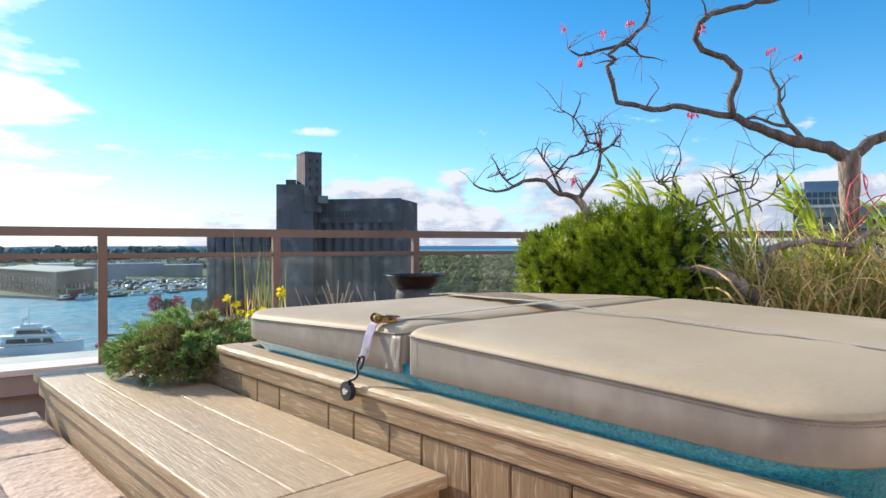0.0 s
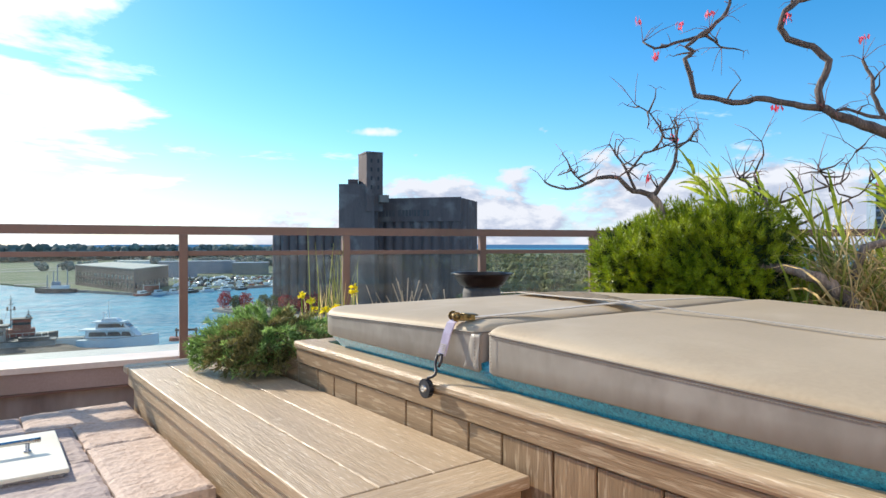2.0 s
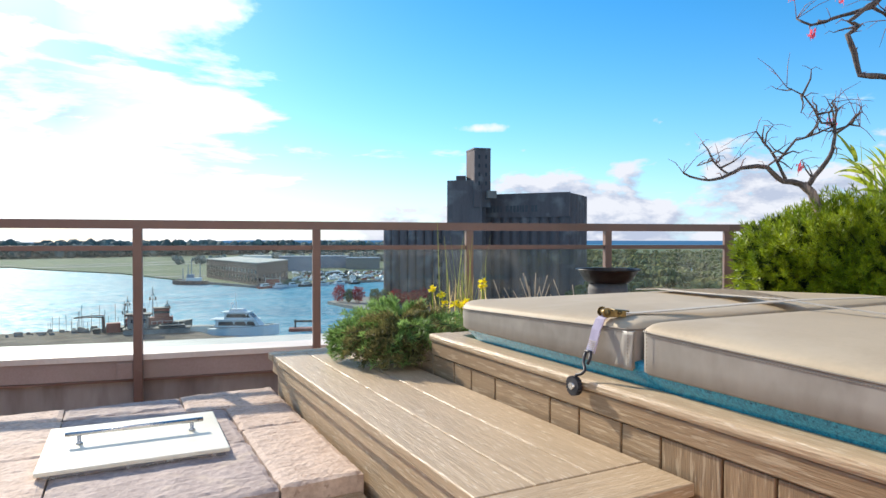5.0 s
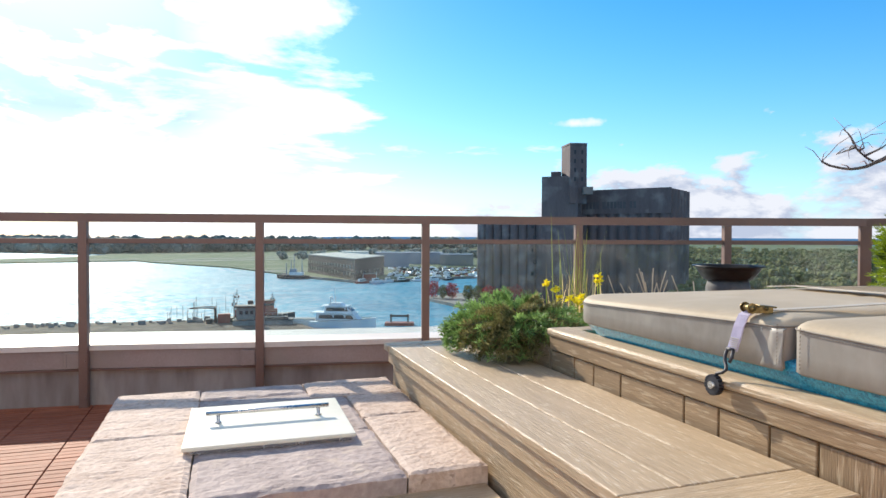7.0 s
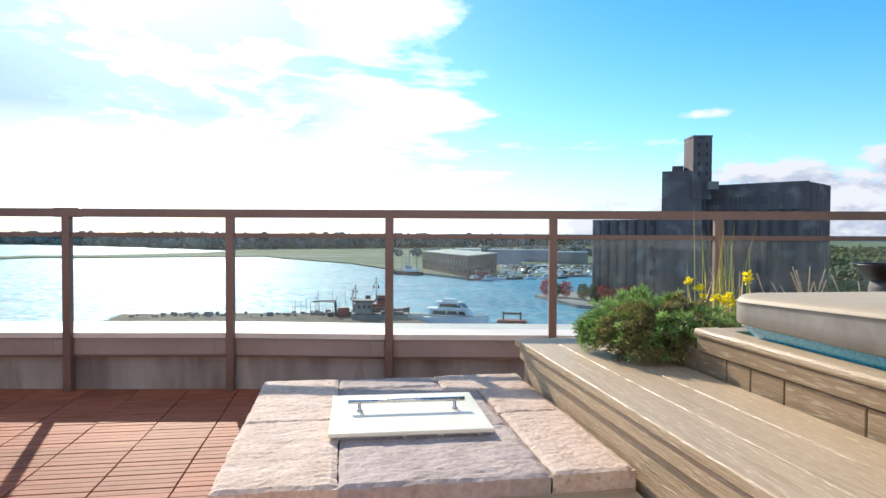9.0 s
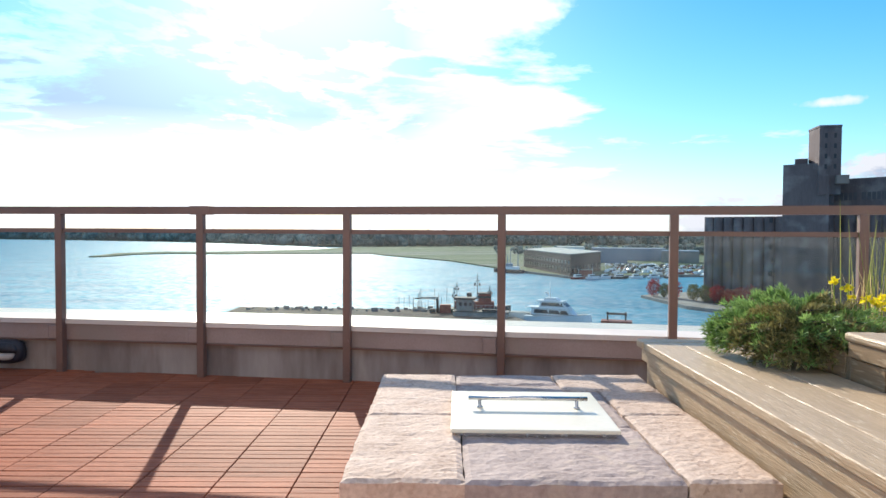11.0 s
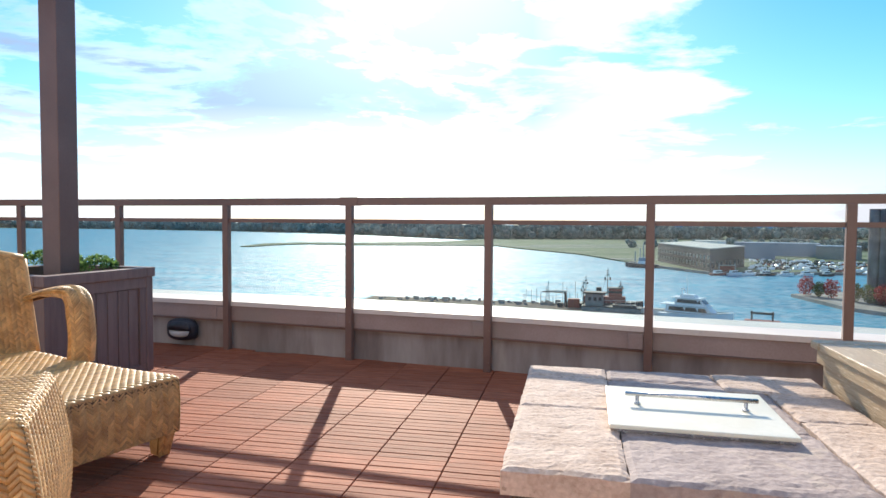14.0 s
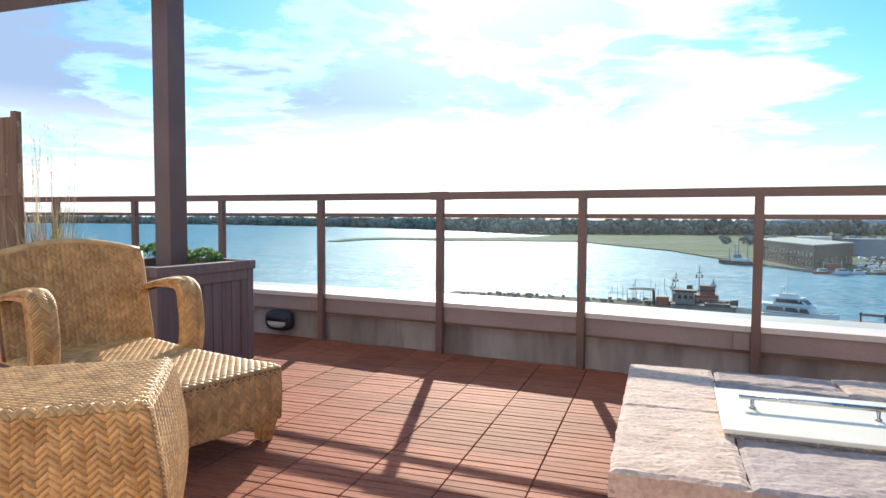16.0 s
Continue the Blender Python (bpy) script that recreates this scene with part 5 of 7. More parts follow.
random.seed(37)
grass = thing("ornamental_grass", (*slope(3.0, 1.75, 0)[:2], 0.66), "tall clump of green and dry ornamental grass", "grass")
greens, drys = [], []
olives = []
for k in range(1900):
    u = random.uniform(1.36, 2.45)
    base = slope(random.uniform(2.75, 3.25), u + random.gauss(0, 0.03), 0.66)
    d = Vector((random.gauss(-0.12, 0.32), random.gauss(0.1, 0.32), 1)).normalized()
    (drys if k % 3 else olives).append((base, d, random.uniform(0.24, 0.66), random.uniform(0.0025, 0.006), random.uniform(0.9, 3.6)))
# leaning sheaves of broad green leaves: foot, knee and tip of each bundle
for depth, foot, knee, tip, stems_, leaves_, ln in ((3.0, (1.44, 0.68), (1.40, 0.98), (1.25, 1.27), 7, 9, 0.17), (3.22, (1.08, 0.90), (1.05, 1.24), (0.91, 1.36), 7, 8, 0.17),
                                                  (3.05, (1.95, 0.68), (1.86, 1.02), (1.66, 1.26), 7, 8, 0.20), (3.02, (2.0, 0.68), (1.98, 0.98), (1.93, 1.12), 5, 7, 0.16),
                                                  (3.1, (2.32, 0.68), (2.28, 0.98), (2.15, 1.2), 6, 8, 0.18), (3.2, (1.22, 0.90), (1.22, 1.22), (1.12, 1.33), 4, 6, 0.14), (2.95, (1.62, 0.68), (1.60, 0.90), (1.52, 1.06), 6, 7, 0.15),
                                                  (2.92, (1.80, 0.68), (1.79, 0.86), (1.74, 1.0), 6, 7, 0.14)):
    for k in range(stems_):
        j = random.gauss(0, 0.035)
        a, b = slope(depth + random.gauss(0, 0.04), foot[0] + j, foot[1]), slope(depth + random.gauss(0, 0.05), knee[0] + j, knee[1] + random.gauss(0, 0.03))
        c = slope(depth + random.gauss(0, 0.06), tip[0] + j + random.gauss(0, 0.03), tip[1] + random.gauss(0, 0.04))
        way = (c - a).normalized()
        drys.append((a, (b - a).normalized(), (c - a).length * 0.9, 0.003, 0.5))
        for i in range(leaves_):
            t = 0.35 + 0.65 * i / leaves_
            p = a.lerp(b, t).lerp(b.lerp(c, t), t)
            d = (b.lerp(c, t) - a.lerp(b, t)).normalized()
            d = (d * 1.2 + RT * random.gauss(-0.12, 0.30) + AH * random.gauss(0, 0.2)).normalized()
            (greens if t > 0.5 or k % 2 else olives).append((p, d, ln * random.uniform(0.6, 1.15), random.uniform(0.006, 0.0105), random.uniform(0.3, 1.5)))
for k in range(7):
    base = slope(2.86 + random.gauss(0, 0.02), 1.26 + random.gauss(0, 0.03), 0.68)
    greens.append((base, (RT * random.uniform(-0.45, 0.05) + Vector((0, 0, 1))).normalized(), random.uniform(0.25, 0.42), 0.008, random.uniform(0.1, 0.6)))
blade_mesh("green_blades", greens, M_GRASS, grass)
blade_mesh("olive_blades", olives, M_REED, grass)
blade_mesh("dry_blades", drys, M_DRY, grass, label="straw-coloured dry blades")


# bare trees
def limb(bm, pts, r0, r1, kink=0.0, sides=8):
    """A gnarled limb through points, with small knees between them."""
    fine = []
    for a, b in zip(pts, pts[1:]):
        n = max(2, int((b - a).length / 0.03))
        for i in range(n):
            t = i / n
            p = a.lerp(b, t)
            fine.append(p + Vector((noise.noise(p * 14), noise.noise(p * 14 + Vector((5, 0, 0))), noise.noise(p * 14 + Vector((0, 9, 0))))) * kink)
    fine.append(pts[-1])
    m = len(fine) - 1
    radii = [(r0 + (r1 - r0) * i / m) * (1 + 0.16 * noise.noise(p * 30)) for i, p in enumerate(fine)]
    add_tube(bm, fine, radii, sides)
    return fine


def twig_fan(twigs, leaves, at_, n, length, leafy_chance=0.0, thick=0.0016):
    for _ in range(n):
        d = unit()
        d = (RT * d.x * 1.3 + AH * d.y * 0.5 + Vector((0, 0, d.z + 0.25))).normalized()
        ln = length * random.uniform(0.35, 1.0)
        mid = at_ + d * ln * 0.5 + Vector((0, 0, 0.008 + length * 0.03))
        end = at_ + d * ln + rnd(0.01)
        twigs.append((at_, mid, end, thick))
        if random.random() < leafy_chance:
            for j in range(11):
                q = end + rnd(0.016)
                leaves.append((q, q + Vector((random.uniform(-0.01, 0.01), random.uniform(-0.01, 0.01), -random.uniform(0.016, 0.036))), rnd(0.007), rnd(0.002)))


def build_tree(name, label, depth, routes, seed, tips, foot, extra=2):
    """routes: width at start, width at end, then (side, height) along a limb that spreads in a plane facing the tub."""
    random.seed(seed)
    tree = thing(name, foot, label, "tree")
    ends = []
    for k, (r0, r1, *line) in enumerate(routes):
        bm = bmesh.new()
        wander = random.uniform(-0.10, 0.10) if k else 0.0
        m = len(line) - 1
        pts = [slope(depth + wander * i / m, s, z) for i, (s, z) in enumerate(line)]
        limb(bm, pts, r0 * 0.84, r1 * 0.84, 0.011 if k else 0.006, 9 if k < 3 else 7)
        part("trunk" if k == 0 else "limb", bm, M_TRUNK if k == 0 else M_BARK, tree, smooth=True)
        ends.append(pts)
    twigs, leaves = [], []
    for k, pts in enumerate(ends[1:]):
        if k >= 1:
            for _ in range(extra):
                i = random.randrange(1, len(pts))
                p = pts[i - 1].lerp(pts[i], random.random())
                d = (unit() + Vector((0, 0, 0.5))).normalized()
                q = p + d * random.uniform(0.03, 0.07)
                e = q + (d + unit() * 0.7).normalized() * random.uniform(0.03, 0.06)
                bm = bmesh.new()
                limb(bm, [p, q, e], 0.0052, 0.0018, 0.005, 6)
                part("branchlet", bm, M_BARK, tree, smooth=True)
                twig_fan(twigs, leaves, e, 2, 0.08, 0.03)
        twig_fan(twigs, leaves, pts[-1], tips, 0.20, 0.08, 0.0019)
        for p in pts[1:-1]:
            twig_fan(twigs, leaves, p, 1, 0.06, 0.04, 0.0028)
    bm = bmesh.new()
    for a, b, c, th in twigs:
        add_tube(bm, [a, b, c], [th, th * 0.8, th * 0.4], 5)
    tagged(part("twig_spray", bm, M_TWIG, tree, smooth=True), kind="stuff")
    if leaves:
        leaf_mesh("red_leaves", leaves, M_RED, tree, "last red leaves")
    return tree


build_tree("bare_tree", "bare gnarled tree with a few last red leaves", 3.03, [
    (0.050, 0.054, (1.955, 0.64), (1.94, 0.95), (1.935, 1.25), (1.93, 1.47)),
    (0.040, 0.022, (1.92, 1.45), (1.83, 1.492), (1.62, 1.535), (1.49, 1.585), (1.38, 1.640)),
    (0.020, 0.012, (1.38, 1.640), (1.37, 1.72), (1.405, 1.85), (1.33, 1.92), (1.22, 1.95), (1.19, 1.99), (1.205, 2.07), (1.25, 2.11), (1.47, 2.17), (1.72, 2.21)),
    (0.019, 0.010, (1.38, 1.640), (1.25, 1.668), (1.08, 1.69), (0.99, 1.672), (0.82, 1.70), (0.80, 1.79), (0.765, 1.86), (0.81, 1.895), (0.765, 1.92), (0.87, 1.99)),
    (0.011, 0.005, (0.87, 1.99), (0.74, 1.96), (0.66, 1.945), (0.61, 1.99)),
    (0.011, 0.006, (0.87, 1.99), (0.95, 2.06), (0.98, 2.13), (0.98, 2.20), (0.99, 2.30)),
    (0.009, 0.004, (0.87, 1.99), (0.92, 1.97), (0.955, 1.94)),
    (0.016, 0.008, (1.73, 1.515), (1.65, 1.61), (1.60, 1.70), (1.60, 1.78), (1.56, 1.86)),
    (0.011, 0.006, (1.66, 1.60), (1.56, 1.605), (1.47, 1.640), (1.42, 1.625)),
    (0.034, 0.024, (1.95, 1.46), (2.05, 1.525), (2.20, 1.60), (2.5, 1.72)),
], 41, 4, (*slope(3.03, 1.955, 0)[:2], 0.66))
build_tree("bare_shrub_tree", "small bare tree with fine purple twigs", 3.21, [
    (0.030, 0.022, (0.76, 0.90), (0.74, 1.15), (0.70, 1.235), (0.665, 1.275)),
    (0.016, 0.005, (0.665, 1.275), (0.585, 1.29), (0.51, 1.355), (0.40, 1.355), (0.32, 1.31), (0.26, 1.295), (0.15, 1.33)),
    (0.015, 0.005, (0.68, 1.27), (0.74, 1.34), (0.79, 1.43), (0.80, 1.52), (0.81, 1.60), (0.79, 1.645)),
    (0.007, 0.003, (0.80, 1.54), (0.73, 1.545), (0.70, 1.60), (0.66, 1.66), (0.58, 1.70)),
    (0.010, 0.004, (0.60, 1.30), (0.55, 1.40), (0.50, 1.47), (0.47, 1.52)),
    (0.008, 0.004, (0.56, 1.38), (0.63, 1.47), (0.74, 1.51), (0.80, 1.535)),
    (0.008, 0.004, (0.80, 1.50), (0.86, 1.54), (0.91, 1.535)),
    (0.006, 0.003, (0.36, 1.33), (0.30, 1.38), (0.28, 1.41)),
], 43, 3, (*slope(3.21, 0.76, 0)[:2], 0.66), 5)
build_tree("bare_shrub_tree", "small bare twiggy shrub among the grass", 3.15, [
    (0.020, 0.012, (1.28, 0.80), (1.24, 1.05), (1.18, 1.25)),
    (0.008, 0.003, (1.18, 1.25), (1.13, 1.36), (1.16, 1.45), (1.15, 1.51)),
    (0.007, 0.003, (1.20, 1.22), (1.10, 1.33), (1.05, 1.35)),
    (0.008, 0.003, (1.22, 1.2), (1.35, 1.27), (1.50, 1.31), (1.52, 1.40), (1.55, 1.46)),
    (0.008, 0.003, (1.30, 1.1), (1.48, 1.2), (1.62, 1.28), (1.72, 1.40)),
    (0.006, 0.003, (1.48, 1.28), (1.42, 1.36), (1.38, 1.37)),
], 45, 4, (*slope(3.15, 1.28, 0)[:2], 0.66), 5)

# dead branches that lie in the grass
driftwood = thing("dead_branch", (*slope(2.9, 1.75, 0)[:2], 0.66), "gnarled dead grey branch lying in the dry grass", "branch")
bm = bmesh.new()
limb(bm, [slope(2.95, 1.42, 0.70), slope(2.85, 1.47, 1.02), slope(2.8, 1.62, 1.055), slope(2.8, 1.80, 1.03), slope(2.85, 1.92, 1.09), slope(2.9, 2.12, 1.06)], 0.022, 0.009, 0.012)
part("stem", bm, M_TRUNK, driftwood, smooth=True)
bm = bmesh.new()
limb(bm, [slope(2.80, 1.45, 0.68), slope(2.79, 1.38, 0.80), slope(2.80, 1.26, 0.895), slope(2.88, 1.14, 0.925), slope(3.0, 1.02, 0.945)], 0.038, 0.012, 0.014, 10)
part("stem", bm, M_TRUNK, driftwood, smooth=True)

vine = thing("red_vine", (*slope(2.96, 1.93, 0)[:2], 1.10), "thin pink-red vine winding round the tree trunk", "vine")
for line in (((1.90, 1.10), (1.885, 1.22), (1.90, 1.31), (1.945, 1.375), (1.965, 1.33), (1.95, 1.27), (1.90, 1.24)), ((1.89, 1.17), (1.95, 1.21), (2.02, 1.255), (2.12, 1.285), (2.2, 1.27)),
             ((1.95, 1.36), (1.985, 1.26), (2.03, 1.20), (2.08, 1.22)), ((1.92, 1.12), (1.99, 1.19), (2.05, 1.26), (2.16, 1.32))):
    bm = bmesh.new()
    limb(bm, [slope(2.955 + 0.02 * math.sin(i), a, b) for i, (a, b) in enumerate(line)], 0.0038, 0.0018, 0.006, 6)
    part("vine_stem", bm, M_VINE, vine, smooth=True)

# plants at the far corner: low shrub in the planter, plumed grass by the fence
random.seed(47)
low = thing("planter_shrub", (-0.95, 3.2, PH - 0.07), "low dark green shrub in the planter", "shrub")
points = []
for k in range(420):
    d = unit()
    c = random.choice((Vector((-1.17, 3.20, 0.69)), Vector((-0.80, 3.27, 0.66)), Vector((-1.10, 3.32, 0.68))))
    points.append((c + Vector((d.x * 0.10, d.y * 0.10, abs(d.z) * 0.07)), d))
leaf_mesh("leaves", tufts(points, 5, 0.03, 0.006, 0.8), M_JUNI, low)
plume = thing("plume_grass", (-2.95, 3.85, 0), "tall feathery plume grass in front of the fence", "grass")
blades, dry = [], []
for k in range(70):
    base = Vector((random.gauss(-2.98, 0.13), random.gauss(3.86, 0.10), 0.0))
    dry.append((base, Vector((random.gauss(0, 0.07), random.gauss(0, 0.07), 1)).normalized(), random.uniform(0.85, 1.78), 0.0022, random.uniform(0, 0.15)))
for k in range(34):
    base = Vector((random.gauss(-2.88, 0.08), random.gauss(3.84, 0.10), 0.0))
    blades.append((base, Vector((random.gauss(0, 0.1), random.gauss(0, 0.1), 1)).normalized(), random.uniform(0.8, 1.15), 0.006, random.uniform(0.1, 0.4)))
for k in range(160):
    base = Vector((random.gauss(-3.05, 0.16), random.gauss(3.84, 0.10), 0.0))
    dry.append((base, Vector((random.gauss(0, 0.10), random.gauss(0, 0.10), 1)).normalized(), random.uniform(0.7, 1.15), 0.004, random.uniform(0.3, 1.2)))
blade_mesh("stem_tuft", dry, M_PLUME, plume)
blade_mesh("green_tuft", blades, M_REED, plume)
fluff = []
for base, d, ln, w, dr in dry[:70]:
    if ln < 1.25:
        continue
    for j in range(40):
        p = base + d * ln * random.uniform(0.82, 1.0)
        q = (d + unit() * 0.6).normalized()
        fluff.append((p, p + q * 0.03, q.cross(unit()).normalized() * 0.0012, rnd(0.002)))
leaf_mesh("plumes", fluff, M_PLUME, plume, "feathery beige seed plumes")
# ---- water, land, silos ----
M_WATER = bpy.data.materials.new("harbour_water")
M_WATER.use_nodes = True
_n, _l = M_WATER.node_tree.nodes, M_WATER.node_tree.links
_n.remove(_n["Principled BSDF"])
_df, _gl, _mx = _n.new("ShaderNodeBsdfDiffuse"), _n.new("ShaderNodeBsdfGlossy"), _n.new("ShaderNodeMixShader")
_co, _mp, _n1, _n2, _bp = _n.new("ShaderNodeTexCoord"), _n.new("ShaderNodeMapping"), _n.new("ShaderNodeTexNoise"), _n.new("ShaderNodeTexNoise"), _n.new("ShaderNodeBump")
_mp.inputs["Scale"].default_value = (0.6, 1.5, 1.0)
_l.new(_co.outputs["Object"], _mp.inputs["Vector"])
_n1.inputs["Scale"].default_value, _n1.inputs["Detail"].default_value, _n1.inputs["Roughness"].default_value = 0.03, 10.0, 0.7
_n2.inputs["Scale"].default_value, _n2.inputs["Detail"].default_value, _n2.inputs["Roughness"].default_value = 0.34, 6.0, 0.72
_l.new(_mp.outputs[0], _n1.inputs["Vector"])
_l.new(_mp.outputs[0], _n2.inputs["Vector"])
_rp = _n.new("ShaderNodeValToRGB")
_rp.color_ramp.elements[0].position, _rp.color_ramp.elements[1].position = 0.35, 0.66
_rp.color_ramp.elements[0].color, _rp.color_ramp.elements[1].color = (0.006, 0.15, 0.26, 1), (0.03, 0.28, 0.41, 1)
_l.new(_n1.outputs["Fac"], _rp.inputs[0])
_l.new(_rp.outputs[0], _df.inputs["Color"])
_rr = _n.new("ShaderNodeMapRange")
_rr.inputs["From Min"].default_value, _rr.inputs["From Max"].default_value = 0.35, 0.65
_rr.inputs["To Min"].default_value, _rr.inputs["To Max"].default_value = 0.36, 0.56
_l.new(_n2.outputs["Fac"], _rr.inputs["Value"])
_l.new(_rr.outputs[0], _gl.inputs["Roughness"])
_fa = _n.new("ShaderNodeMapRange")
_fa.inputs["From Min"].default_value, _fa.inputs["From Max"].default_value = 0.42, 0.66
_fa.inputs["To Min"].default_value, _fa.inputs["To Max"].default_value = 0.05, 0.40
_l.new(_n2.outputs["Fac"], _fa.inputs["Value"])
_l.new(_fa.outputs[0], _mx.inputs[0])
_bp.inputs["Strength"].default_value, _bp.inputs["Distance"].default_value = 0.7, 1.5
_l.new(_n2.outputs["Fac"], _bp.inputs["Height"])
_l.new(_bp.outputs[0], _gl.inputs["Normal"])
_l.new(_df.outputs[0], _mx.inputs[1])
_l.new(_gl.outputs[0], _mx.inputs[2])
_l.new(_mx.outputs[0], _n["Material Output"].inputs["Surface"])

bm = bmesh.new()
add_prism(bm, [(-4950, -4950), (4950, -4950), (4950, 4950), (-4950, 4950)], WATER_Z - 1, WATER_Z)
tagged(part("water", bm, M_WATER), "blue rippled harbour water glittering towards the sun", "water", kind="structure")




def polar(az, d):
    """The place at azimuth az, degrees from +y towards +x, and distance d from the terrace."""
    return math.sin(radians(az)) * d + 2.4, math.cos(radians(az)) * d - 0.3


def slab_between(name, p, q, depth, z0, z1, material, parent, bevel=0.0, fwd=0.0):
    """A block whose front runs from p to q and which reaches back by depth."""
    d = Vector((q[0] - p[0], q[1] - p[1]))
    turn = Matrix.Translation((p[0], p[1], 0)) @ Matrix.Rotation(math.atan2(d.y, d.x), 4, "Z")
    bm = bmesh.new()
    add_box(bm, 0, d.length, fwd, depth, z0, z1, bevel, turn)
    return part(name, bm, material, parent), turn, d.length


# the sea's far edge: a backdrop strip with a faint glow for daylight
M_SEA = surf("glowing_far_sea", (0.04, 0.12, 0.22), (0.055, 0.15, 0.26), 0.002, 0.6, bump=0)
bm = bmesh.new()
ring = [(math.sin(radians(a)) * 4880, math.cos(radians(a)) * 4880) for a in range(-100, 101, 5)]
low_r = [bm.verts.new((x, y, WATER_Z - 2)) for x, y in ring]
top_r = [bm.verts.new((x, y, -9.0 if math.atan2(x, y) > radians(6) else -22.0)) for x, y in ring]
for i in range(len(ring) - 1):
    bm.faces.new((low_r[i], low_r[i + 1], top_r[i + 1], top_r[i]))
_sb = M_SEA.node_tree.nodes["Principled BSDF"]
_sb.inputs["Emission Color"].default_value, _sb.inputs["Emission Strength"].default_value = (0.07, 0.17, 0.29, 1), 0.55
tagged(part("backdrop_sea", bm, M_SEA), "thin faintly glowing blue strip for the open lake at the horizon", "backdrop", kind="structure")

# land
M_FIELD = surf("airfield_grass", (0.095, 0.135, 0.065), (0.23, 0.24, 0.165), 0.02, 0.9, stretch=(0.25, 3.5, 1), bump=0, spec=0.05)
M_RUNWAY = surf("runway", (0.24, 0.24, 0.22), (0.33, 0.32, 0.30), 0.02, 0.9, bump=0, spec=0.05)
M_QUAY = surf("quay_concrete", (0.16, 0.15, 0.14), (0.30, 0.28, 0.26), 0.15, 0.9, bump=0.2, bump_scale=2)
# distance haze painted into the leaf colour as pale blue-green
M_WOODS = leafy("haze_tinted_woods", (0.15, 0.225, 0.22), (0.21, 0.29, 0.265), 0.8, 0.45, 0.004)
M_AUTUMN = leafy("autumn_woods", (0.06, 0.105, 0.04), (0.25, 0.215, 0.06), 0.8, 0.2, 0.03)
M_MAPLE = leafy("red_maple", (0.30, 0.02, 0.03), (0.50, 0.05, 0.05), 0.7, 0.3, 0.3)
M_BRICK = surf("brown_brick_hangar", (0.115, 0.082, 0.070), (0.165, 0.118, 0.10), 0.3, 0.9, bump=0)
M_ROOF = surf("pale_flat_roof", (0.62, 0.60, 0.55), (0.75, 0.73, 0.68), 0.1, 0.7, bump=0)
M_HROOF = surf("weathered_flat_roof", (0.36, 0.345, 0.315), (0.48, 0.46, 0.42), 0.1, 0.8, bump=0)
M_BLUE = surf("blue_grey_cladding", (0.16, 0.22, 0.29), (0.23, 0.30, 0.38), 0.1, 0.6, bump=0)
M_WIN = surf("dark_window", (0.02, 0.025, 0.03), (0.05, 0.06, 0.07), 0.3, 0.15, bump=0)
M_WHITE = surf("white_paint", (0.72, 0.73, 0.74), (0.82, 0.83, 0.84), 1.0, 0.35, bump=0)
M_HULLR = surf("red_brown_boat_paint", (0.20, 0.04, 0.03), (0.30, 0.07, 0.05), 0.6, 0.6, bump=0)
M_HULLK = surf("black_boat_paint", (0.02, 0.022, 0.025), (0.05, 0.052, 0.055), 0.6, 0.6, bump=0)
M_GREYP = surf("grey_boat_paint", (0.17, 0.175, 0.17), (0.28, 0.28, 0.27), 0.6, 0.7, bump=0)

bm = bmesh.new()
add_prism(bm, [(-430, 806), (-425, 880), (-395, 925), (-313, 913), (-108, 965), (-77, 894), (12, 745), (56, 606), (67, 561), (100, 489), (219, 516), (420, 560), (1100, 900),
               (2600, 1800), (2600, 4300), (-4400, 4300), (-4400, 2250), (-2785, 2060), (-2160, 2075), (-1611, 2090), (-1125, 1946), (-799, 1791), (-518, 1600),
               (-304, 1400), (-182, 1319), (-218, 1140), (-354, 1003), (-436, 985), (-466, 916), (-446, 806)], WATER_Z - 0.5, WATER_Z + 1.3)
tagged(part("ground_airfield", bm, M_FIELD), "flat green airfield on the far side of the harbour", "ground", kind="structure")
for n_, (x0, y0, x1, y1, w) in enumerate(((-360, 960, -110, 1010, 9), (-80, 915, 1000, 1250, 22), (-60, 980, 900, 1500, 16), (40, 650, 300, 640, 14))):
    d = Vector((x1 - x0, y1 - y0)).normalized()
    bm = bmesh.new()
    add_run(bm, [(x0, y0), (x1, y1)], -w / 2, w / 2, WATER_Z + 1.32, WATER_Z + 1.45 + 0.02 * n_)
    tagged(part("road_runway", bm, M_RUNWAY), "pale concrete runway strip", "road", kind="structure")
bm = bmesh.new()
add_run(bm, [(56, 606), (67, 561), (100, 489), (219, 516), (420, 560)], -0.6, 1.2, WATER_Z - 0.5, WATER_Z + 2.0)
tagged(part("trim_seawall", bm, M_QUAY), "dark concrete seawall", "seawall", kind="structure")
bm = bmesh.new()
add_prism(bm, [(112, 350), (118, 300), (130, 281), (150, 240), (190, 150), (420, 120), (900, 420), (700, 520), (300, 440), (150, 372)], WATER_Z - 0.5, WATER_Z + 1.6)
tagged(part("ground_silo_quay", bm, M_QUAY), "grey concrete promenade round the silos", "ground", kind="structure")
M_PIER = surf("worn_pier_deck", (0.13, 0.105, 0.085), (0.25, 0.205, 0.165), 0.12, 0.9, bump=0.2, bump_scale=2, spec=0.05)
bm = bmesh.new()
add_prism(bm, [(-90, 120), (66, 120), (60, 224), (36, 246), (28, 276), (-12, 284), (-90, 290)], WATER_Z - 0.5, WATER_Z + 1.4)
